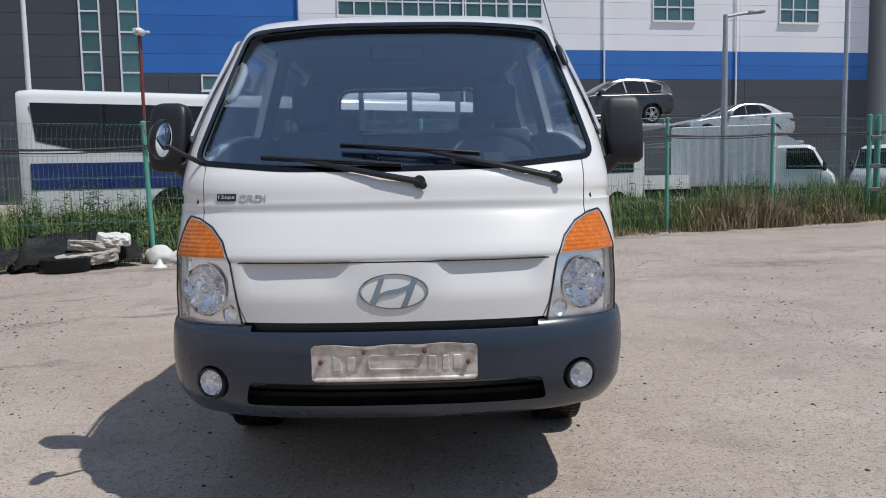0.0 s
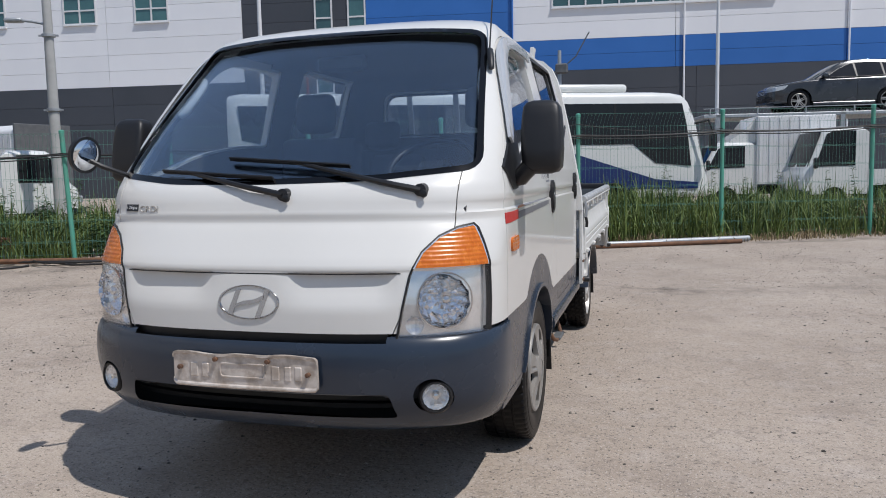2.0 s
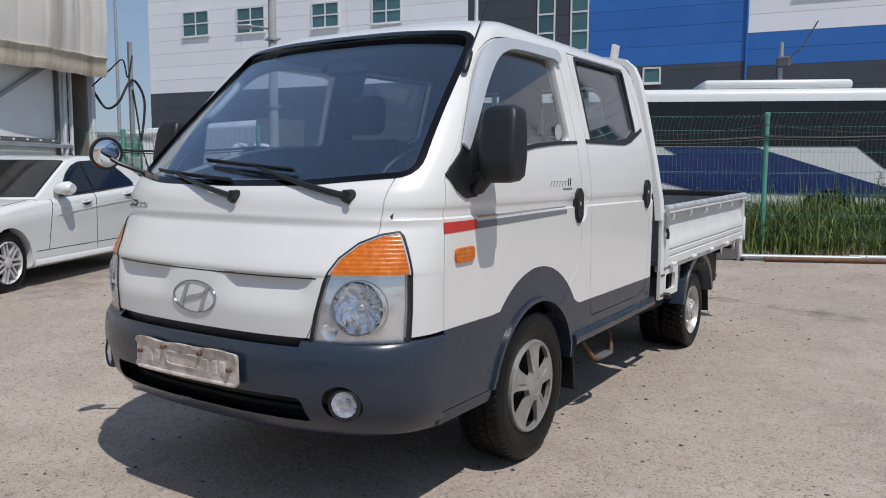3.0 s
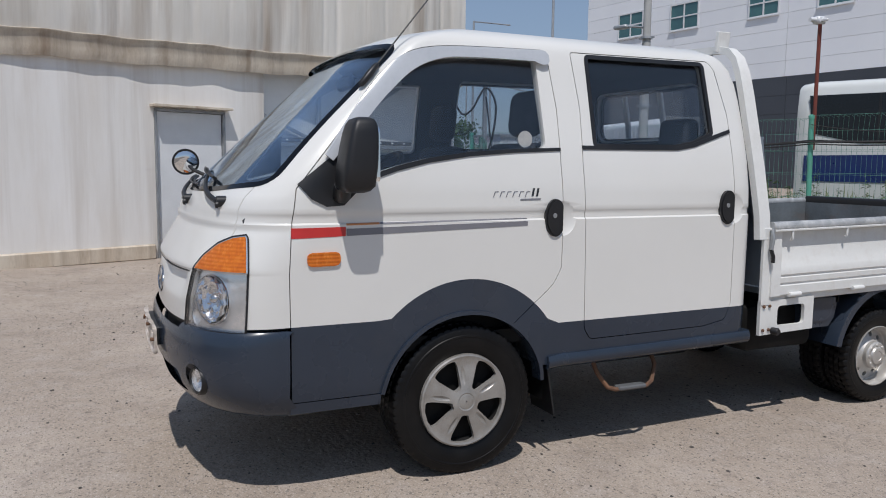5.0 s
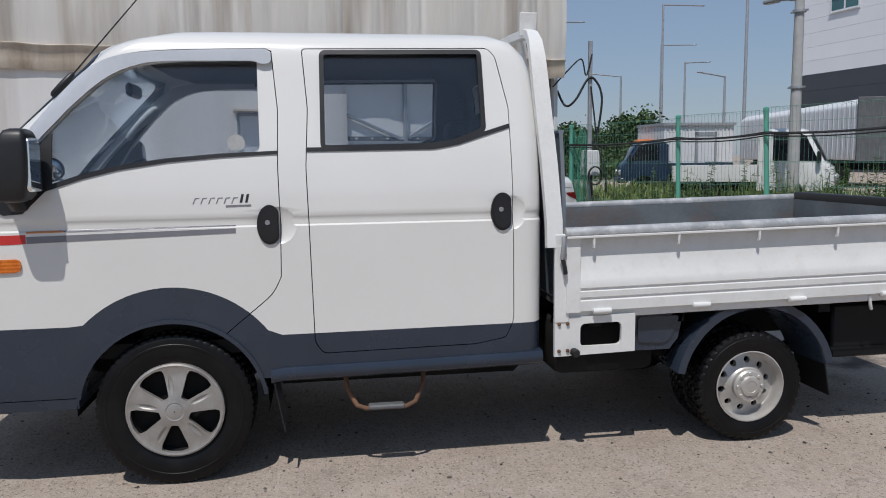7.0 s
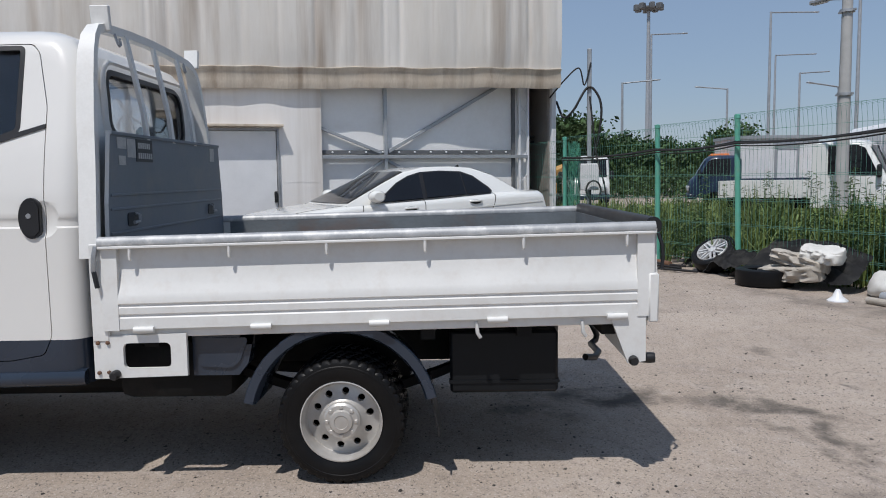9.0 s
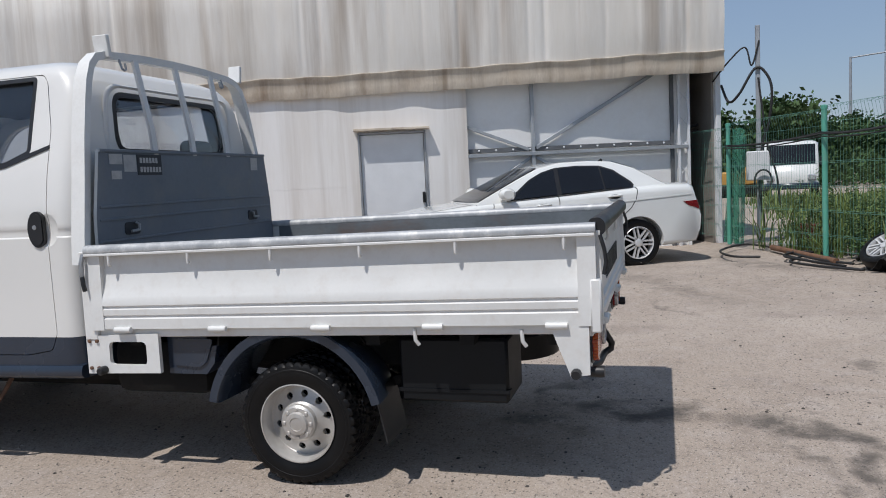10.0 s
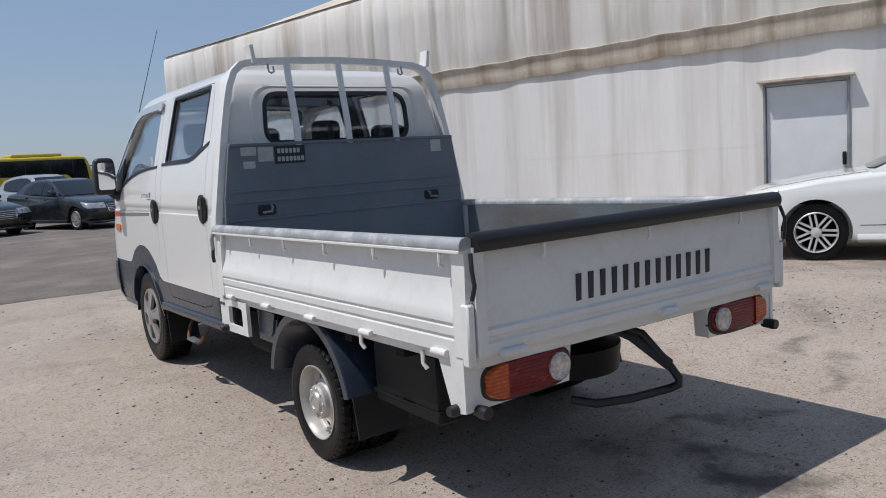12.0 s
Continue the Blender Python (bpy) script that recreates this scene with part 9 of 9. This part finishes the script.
def scrap():
    rng = random.Random(3)
    # loose wheel leaning on the fence
    w = thing("loose_wheel", "loose alloy wheel with a worn tyre, leaning", "wheel")
    w.matrix_basis = Matrix.Translation((-6.12, 7.80, 0.03)) @ pose(0, 0, 0, 0, 0, -62) @ Matrix.Rotation(math.radians(-52), 4, "Y")
    plain_wheel(w, 0.10, 0.0, 0.30, 1, 7, True, 0.20, ALLOY, split=True)
    t2 = thing("old_tyre", "old black tyre lying under matting", "tyre", (-4.86, 8.10, 0.0))
    bm = bm_new()
    lathe(bm, [(0.10 + o, q) for o, q in tyre_profile(0.32, 0.19, 0.2)], "z", (0, 0, 0), 36, closed=True)
    part("tyre", bm, RUBBER, t2, "", 40)
    # crumpled black matting
    def sheet(name, cx, cy, lx, ly, h, rz, label, material, seed, n=26):
        r2 = random.Random(seed)
        ph = [r2.uniform(0, 6.28) for _ in range(6)]
        bm = bm_new()
        g = []
        for j in range(n + 1):
            row = []
            for i in range(n + 1):
                u, v = i / n * 2 - 1, j / n * 2 - 1
                d = max(abs(u), abs(v))
                z = h * (1 - d ** 3) * (0.65 + 0.35 * math.cos(u * 1.4)) + 0.05 * math.sin(u * 7 + ph[0]) * math.sin(v * 3 + ph[1]) + 0.03 * math.sin(v * 11 + ph[2] + u * 3) + 0.015
                row.append(bm.verts.new((u * lx * (1 + 0.06 * math.sin(v * 5 + ph[3])), v * ly * (1 + 0.10 * math.sin(u * 6 + ph[4])), max(0.006, z))))
            g.append(row)
        for j in range(n):
            for i in range(n):
                bm.faces.new((g[j][i], g[j][i + 1], g[j + 1][i + 1], g[j + 1][i]))
        bmesh.ops.solidify(bm, geom=bm.faces[:], thickness=0.012)
        return solid(name, bm, material, label, "matting", smooth=50, m=pose(cx, cy, 0.0, 0, 0, rz))
    def drape(name, foot, ang, ln, depth, rise, label, seed, n=44, m=16):
        """A stiff sheet thrown over a heap: it climbs towards the fence, in ridges along its length, with a ragged front edge."""
        r2 = random.Random(seed)
        ph = [r2.uniform(0, 6.28) for _ in range(5)]
        ca, sa = math.cos(radians(ang)), math.sin(radians(ang))
        rows = []
        for j in range(m + 1):
            v = j / m
            row = []
            for i in range(n + 1):
                u = i / n
                w = v - (1 - v) * (0.10 * math.sin(u * 9 + ph[0]) + 0.07 * noise.noise(Vector((u * 7, seed, 0))))
                z = (0.10 + rise * max(0.0, w) ** 0.75) * smooth_step(-0.02, 0.22, u) * (1 - 0.25 * smooth_step(0.75, 1.0, u))
                z += 0.030 * abs(math.sin(u * 5 + w * 9 + ph[1])) + 0.012 * math.sin(u * 21 + ph[2])
                px, py = u * ln + 0.05 * math.sin(v * 4 + ph[3]), w * depth
                row.append((foot[0] + px * ca - py * sa, foot[1] + px * sa + py * ca, max(0.008, z)))
            rows.append(row)
        bm = bm_new()
        loft(bm, rows, cap=False, closed=False)
        bmesh.ops.solidify(bm, geom=bm.faces[:], thickness=0.012)
        return solid(name, bm, MATTING, label, "matting", smooth=35)
    drape("black_matting", (-5.58, 7.93), 22, 1.35, 0.62, 0.36, "stiff black matting thrown over a heap", 1)
    drape("black_matting", (-5.25, 8.12), 24, 1.30, 0.45, 0.36, "ridged black matting leaning on the fence", 2)
    drape("black_matting", (-5.95, 7.78), 26, 0.55, 0.32, 0.20, "torn black mat over the loose wheel", 3)
    drape("black_matting", (-6.9, 7.75), 24, 0.80, 0.26, 0.16, "crumpled black sheet against the fence", 4)
    # folded canvas in a stack, tied with cord
    for k, (cx, cy, cz, lx, ly, h, rz) in enumerate(((-4.66, 8.32, 0.16, 0.40, 0.20, 0.18, 20), (-4.58, 8.38, 0.31, 0.34, 0.18, 0.15, 28), (-4.36, 8.52, 0.40, 0.22, 0.16, 0.15, 40))):
        bm = bm_new()
        loops = []
        for i in range(41):
            t = i / 40 * 2 - 1
            e = max(0.05, 1 - abs(t) ** 7) ** 0.5
            lay = []
            for j in range(40):
                a = j * math.tau / 40
                y = math.copysign(abs(math.cos(a)) ** 0.55, math.cos(a))
                z = math.copysign(abs(math.sin(a)) ** 0.6, math.sin(a))
                crease = 0.10 * abs(math.sin(z * 4.2 + k)) * abs(y)
                q = 0.36 * noise.noise(Vector((t * 2.6, y * 1.8 + k * 3, z * 2.5))) + 0.12 * noise.noise(Vector((t * 8, y * 5 + k, z * 9)))
                lay.append((t * lx * (1 - 0.05 * q), ly * y * e * (1 - crease + q), h / 2 * z * (0.9 + 0.1 * e) * (1 + 0.8 * q)))
            loops.append(lay)
        loft(bm, loops)
        solid("folded_canvas", bm, CANVAS if k != 2 else SACK, "folded dirty canvas on the scrap heap", "canvas", smooth=60, m=pose(cx, cy, cz, (6, -9, 14)[k], (-7, 8, 5)[k], rz), group="folded canvas")
    # white sacks and small rubbish
    for cx, cy, r, sq in ((-3.88, 8.98, 0.20, 0.8), (-3.62, 9.12, 0.14, 0.7), (-8.75, 7.35, 0.13, 0.8)):
        bm = bm_new()
        bmesh.ops.create_icosphere(bm, subdivisions=3, radius=r)
        for v in bm.verts:
            n = noise.noise(v.co * 7.0 + Vector((cx, cy, 0)))
            v.co *= 1 + 0.35 * n
            v.co.z = max(-r * 0.55, v.co.z * sq)
        solid("white_sack", bm, SACK, "crumpled white plastic sack on the ground", "sack", smooth=60, m=pose(cx, cy, r * 0.55))
    bm = bm_new()
    lathe(bm, [(0.0, 0.10), (0.01, 0.10), (0.05, 0.05), (0.12, 0.02), (0.125, 0.004)], "z", (0, 0, 0), 18)
    solid("lamp_shade", bm, ALU, "small pale funnel lying on the ground", "funnel", smooth=40, m=pose(-3.67, 8.34, 0.0))
    # red-brown box and stones at the fence corner
    rb = thing("rusty_box", "rusty red-brown metal box", "box", (-8.87, 7.66, 0.0), 32)
    bm = bm_new()
    box(bm, -0.20, 0.20, -0.14, 0.14, 0.10, 0.36, 0.012)
    part("box", bm, RUSTRED, rb)
    bm = bm_new()
    box(bm, -0.18, 0.18, -0.13, 0.13, 0.0, 0.10, 0.02)
    part("base_block", bm, CONCRETE, rb, "pale concrete block")
    # long pipes and timbers at the foot of the fence
    for k, (a, b, r, mt) in enumerate((((-1.6, 9.35, 0.05), (1.35, 10.72, 0.05), 0.045, GALV), ((1.2, 10.75, 0.05), (2.75, 11.55, 0.05), 0.05, GALV), ((0.2, 10.0, 0.04), (2.6, 11.15, 0.04), 0.035, RUST), ((-3.6, 8.75, 0.05), (-1.2, 9.55, 0.05), 0.05, GALV), ((-8.6, 7.05, 0.04), (-6.7, 7.55, 0.04), 0.04, RUST), ((-3.5, 8.55, 0.035), (-2.2, 9.0, 0.035), 0.035, CANVAS))):
        bm = bm_new()
        tube(bm, [a, tuple((Vector(a) + Vector(b)) / 2), b], r, 10)
        solid("pipe", bm, mt, "long steel pipe lying along the fence", "pipe", smooth=40, group="pipes by the fence")
    # cables trailing on the ground in wide loops
    for k, pts in enumerate((((-6.0, 7.70), (-6.42, 7.32), (-6.90, 7.06), (-7.30, 7.20), (-7.69, 7.36), (-8.36, 7.85)), ((-7.44, 6.76), (-7.57, 6.42), (-8.27, 6.30), (-9.00, 6.55), (-9.20, 6.80), (-8.60, 7.08), (-7.9, 7.2), (-7.0, 7.4), (-6.5, 7.7)), ((-6.2, 7.55), (-6.8, 7.25), (-7.4, 7.05), (-7.9, 7.35), (-7.5, 7.6), (-6.8, 7.55)))):
        path = []
        for i in range(len(pts) - 1):
            p0, p1, p2, p3 = (Vector((*pts[min(max(i + o, 0), len(pts) - 1)], 0.02 + 0.012 * k)) for o in (-1, 0, 1, 2))
            for j in range(8):
                t = j / 8
                path.append(0.5 * ((2 * p1) + (p2 - p0) * t + (2 * p0 - 5 * p1 + 4 * p2 - p3) * t * t + (3 * p1 - p0 - 3 * p2 + p3) * t ** 3))
        path.append(Vector((*pts[-1], 0.02 + 0.012 * k)))
        bm = bm_new()
        tube(bm, path, 0.017, 7)
        solid("ground_cable", bm, CABLE, "black cable looping over the ground", "cable", smooth=60)


scrap()


# ---------- plants ----------
def tufts(name, label, spots, material, seed, hmin, hmax, w=0.009, per=22, spread=0.10):
    """Grass in clumps: long blades that rise from one root and arch over, five joints each."""
    rng = random.Random(seed)
    vs, fs = [], []
    steps = ((0.0, 1.0), (0.3, 0.95), (0.58, 0.8), (0.82, 0.5))
    for x, y, s in spots:
        tall = rng.uniform(hmin, hmax) * s
        for _ in range(int(per * rng.uniform(0.6, 1.3))):
            a = rng.uniform(0, math.tau)
            ln = tall * rng.uniform(0.45, 1.1)
            lean = rng.betavariate(1.6, 2.2)
            dx, dy = math.cos(a), math.sin(a)
            bx, by = x + rng.gauss(0, spread), y + rng.gauss(0, spread)
            tw = rng.uniform(-0.9, 0.9)
            sx, sy = -dy * math.cos(tw) + dx * math.sin(tw), dx * math.cos(tw) + dy * math.sin(tw)
            ww = w * rng.uniform(0.5, 1.4)
            i = len(vs)
            for t, k in steps:
                r, z = ln * lean * 0.85 * t ** 1.7, ln * (t - (0.10 + 0.55 * lean) * t ** 2.3)
                vs.append((bx + dx * r - sx * ww * k, by + dy * r - sy * ww * k, z))
                vs.append((bx + dx * r + sx * ww * k, by + dy * r + sy * ww * k, z))
            vs.append((bx + dx * ln * lean * 0.85, by + dy * ln * lean * 0.85, ln * (0.90 - 0.55 * lean)))
            fs += [(i, i + 1, i + 3, i + 2), (i + 2, i + 3, i + 5, i + 4), (i + 4, i + 5, i + 7, i + 6), (i + 6, i + 7, i + 8)]
    me = bpy.data.meshes.new(name)
    me.from_pydata(vs, [], fs)
    me.materials.append(material)
    return tagged(new(name, me), label, "grass", "", "stuff")


def strip(rng, x0, x1, d0, d1, n, tall=1.0):
    out = []
    while len(out) < n:
        x = rng.uniform(x0, x1)
        d = rng.uniform(d0, d1)
        k = 0.55 + 0.75 * noise.noise(Vector((x * 0.55, d * 0.7, 3.3)))
        if rng.random() > k + 0.25:
            continue
        out.append((x - d * 0.40, fence_line(x) + d * 0.91, tall * (0.62 + 0.55 * max(0.0, min(1.0, k)))))
    return out


rng = random.Random(9)
tufts("tall_grass", "tall arching green grass along the fence", [s for s in strip(rng, -9.2, 20, -0.20, 1.5, 1500) if not 6.2 < s[0] < 8.4 and not (s[0] < -3.0 and (s[1] < fence_line(s[0]) + 0.10 or rng.random() < 0.45))], BLADE, 1, 0.60, 1.35, 0.009)
tufts("tall_grass", "rank green grass behind the fence", strip(rng, -9.2, 21, 0.9, 5.5, 1400), BLADE, 2, 0.60, 1.30, 0.012)
tufts("dry_grass", "dry brown grass flattened at the foot of the fence", [s for s in strip(rng, 5.2, 9.6, -0.55, 1.2, 620)], DRYBLADE, 3, 0.45, 1.15, 0.009)
tufts("tall_grass", "green blades among the dry grass", [s for s in strip(rng, 5.6, 9.0, 0.0, 1.5, 190)], BLADE, 7, 0.70, 1.35, 0.009)
tufts("dry_grass", "short dead grass and litter along the concrete edge", [s for s in strip(rng, -2.8, 14, -0.50, 0.1, 420)], DRYBLADE, 4, 0.10, 0.34, 0.006, 14)
tufts("far_grass", "green verge beyond the fence", [(rng.uniform(-24, -10), rng.uniform(8.2, 16), rng.uniform(0.6, 1.2)) for _ in range(700)], BLADE, 5, 0.25, 0.75, 0.018, 16, 0.25)


def weed(name, at, h, seed, label):
    """A tall weed: a stem with many narrow leaves."""
    r2 = random.Random(seed)
    root = thing(name, label, "weed", at)
    bm = bm_new()
    lean = (r2.uniform(-0.1, 0.1), r2.uniform(-0.1, 0.1))
    tube(bm, [(lean[0] * t * t * h, lean[1] * t * t * h, h * t) for t in (0, 0.3, 0.6, 1.0)], [0.008, 0.007, 0.005, 0.002], 5)
    part("stem", bm, LEAF, root)
    bm = bm_new()
    for k in range(int(70 * h)):
        t = r2.uniform(0.12, 1.0)
        a = r2.uniform(0, math.tau)
        ln = r2.uniform(0.07, 0.16) * (1.25 - t * 0.7)
        c = Vector((lean[0] * t * t * h, lean[1] * t * t * h, h * t))
        d = Vector((math.cos(a), math.sin(a), r2.uniform(-0.2, 0.6))).normalized()
        s = d.cross(Vector((0, 0, 1))).normalized() * ln * 0.16
        v = [bm.verts.new(p) for p in (c, c + d * ln * 0.5 + s, c + d * ln - Vector((0, 0, ln * 0.2)), c + d * ln * 0.5 - s)]
        bm.faces.new(v)
    tagged(part("leaves", bm, LEAF, root), kind="stuff")


for k in range(130):
    x = rng.choice((rng.uniform(-8.8, -3.2), rng.uniform(-8.8, -3.2), rng.uniform(-3, 8)))
    d = rng.uniform(0.15, 1.6)
    weed("tall_weed", (x - d * 0.4, fence_line(x) + d * 0.91, 0), rng.uniform(0.6, 1.35), 100 + k, "tall leafy weed behind the fence")


def tree(name, at, h, seed, label, spread=0.45):
    """A tapered trunk with limbs and a crown of many small leaf clumps."""
    r2 = random.Random(seed)
    root = thing(name, label, "tree", at)
    bm = bm_new()
    tube(bm, [(0, 0, 0), (0.05 * h * r2.uniform(-0.5, 0.5), 0, h * 0.3), (0, 0.03 * h, h * 0.55), (0, 0, h * 0.85)], [h * 0.028, h * 0.022, h * 0.014, h * 0.004], 8)
    tips = []
    for k in range(9):
        a = r2.uniform(0, math.tau)
        z = h * r2.uniform(0.25, 0.7)
        e = Vector((math.cos(a), math.sin(a), r2.uniform(0.3, 0.9))) * h * spread * r2.uniform(0.5, 1.0)
        tube(bm, [(0, 0, z), tuple(Vector((0, 0, z)) + e * 0.5), tuple(Vector((0, 0, z)) + e)], [h * 0.010, h * 0.007, h * 0.003], 5)
        tips.append(Vector((0, 0, z)) + e)
    part("trunk", bm, BARK, root, "", 60)
    vs, fs = [], []
    for k in range(3600):
        c = r2.choice(tips) if r2.random() < 0.75 else Vector((0, 0, h * r2.uniform(0.5, 0.9)))
        p = c + Vector((r2.gauss(0, 1), r2.gauss(0, 1), r2.gauss(0, 0.75))) * h * 0.095
        s = h * r2.uniform(0.018, 0.042)
        u = Vector((r2.gauss(0, 1), r2.gauss(0, 1), r2.gauss(0, 1))).normalized() * s
        w = u.orthogonal().normalized() * s * 0.6
        i = len(vs)
        vs += [tuple(p - u), tuple(p + w), tuple(p + u), tuple(p - w)]
        fs.append((i, i + 1, i + 2, i + 3))
    me = bpy.data.meshes.new("crown")
    me.from_pydata(vs, [], fs)
    tagged(part("crown", me, TREELEAF, root), kind="stuff")


for k in range(40):
    t = k / 39
    d = rng.uniform(44, 60)
    ang = radians(186 - 26 * t + rng.uniform(-0.8, 0.8))
    tree("tree", (3.9 + d * math.cos(ang), 4.6 + d * math.sin(ang), -0.3), rng.uniform(2.9, 4.5) * (1.0 if k % 4 else 1.12), 300 + k, "bushy green tree at the far roadside")

def thicket(seed=77):
    """The far roadside scrub, too far off to tell its bushes apart."""
    r2 = random.Random(seed)
    vs, fs = [], []
    for k in range(26000):
        t = r2.random()
        ang = radians(187 - 29 * t)
        d = r2.uniform(42, 58)
        hh = 1.7 + 1.1 * noise.noise(Vector((t * 26, d * 0.06, 1.0)))
        p = Vector((3.9 + d * math.cos(ang), 4.6 + d * math.sin(ang), hh * r2.random() ** 0.7))
        s = r2.uniform(0.07, 0.16)
        u = Vector((r2.gauss(0, 1), r2.gauss(0, 1), r2.gauss(0, 1))).normalized() * s
        w = u.orthogonal().normalized() * s * 0.7
        i = len(vs)
        vs += [tuple(p - u), tuple(p + w), tuple(p + u), tuple(p - w)]
        fs.append((i, i + 1, i + 2, i + 3))
    me = bpy.data.meshes.new("thicket")
    me.from_pydata(vs, [], fs)
    me.materials.append(TREELEAF)
    tagged(new("thicket", me), "dense green scrub along the far road", "bushes", "", "stuff")


thicket()

# ---------- grit on the yard ----------
def grit():
    r2 = random.Random(21)
    vs, fs = [], []
    for k in range(26000):
        x, y = r2.uniform(-7, 8), r2.uniform(-2.6, 11)
        if r2.random() > 0.55 + 0.6 * noise.noise(Vector((x * 0.5, y * 0.5, 0))):
            continue
        s = r2.choice((0.002, 0.0025, 0.003, 0.003, 0.004, 0.005, 0.008)) * r2.uniform(0.7, 1.2)
        i = len(vs)
        a = r2.uniform(0, 6.28)
        for j in range(4):
            vs.append((x + s * math.cos(a + j * 1.57) * r2.uniform(0.7, 1.2), y + s * math.sin(a + j * 1.57) * r2.uniform(0.7, 1.2), 0.0))
        vs.append((x, y, s * r2.uniform(0.6, 1.1)))
        fs += [(i, i + 1, i + 4), (i + 1, i + 2, i + 4), (i + 2, i + 3, i + 4), (i + 3, i, i + 4)]
    me = bpy.data.meshes.new("grit")
    me.from_pydata(vs, [], fs)
    me.materials.append(PEBBLE)
    tagged(new("grit", me), "small loose stones and grit on the concrete", "gravel", "", "stuff")


def stones():
    """Dark loose stones, thicker in some places."""
    r2 = random.Random(33)
    vs, fs = [], []
    for k in range(44000):
        x, y = r2.uniform(-7.5, 8), r2.uniform(-2.4, 10.5)
        if r2.random() > 0.36 + 0.9 * noise.noise(Vector((x * 0.8, y * 0.8, 5.0))):
            continue
        s = min(0.0095, 0.0023 * r2.paretovariate(2.5)) * r2.uniform(0.85, 1.1)
        i = len(vs)
        a = r2.uniform(0, 6.28)
        for lift, grow in ((0.0, 1.0), (s * 0.5, 0.85)):
            for j in range(5):
                q = s * grow * r2.uniform(0.75, 1.25)
                vs.append((x + q * 1.2 * math.cos(a + j * 1.257), y + q * math.sin(a + j * 1.257), lift - 0.0005))
        vs.append((x, y, s * r2.uniform(0.7, 1.0)))
        fs += [(i + j, i + (j + 1) % 5, i + 5 + (j + 1) % 5, i + 5 + j) for j in range(5)] + [(i + 5 + j, i + 5 + (j + 1) % 5, i + 10) for j in range(5)]
    me = bpy.data.meshes.new("stones")
    me.from_pydata(vs, [], fs)
    me.materials.append(STONE)
    tagged(new("stones", me), "dark loose stones scattered over the concrete", "gravel", "", "stuff")


grit()

stones()
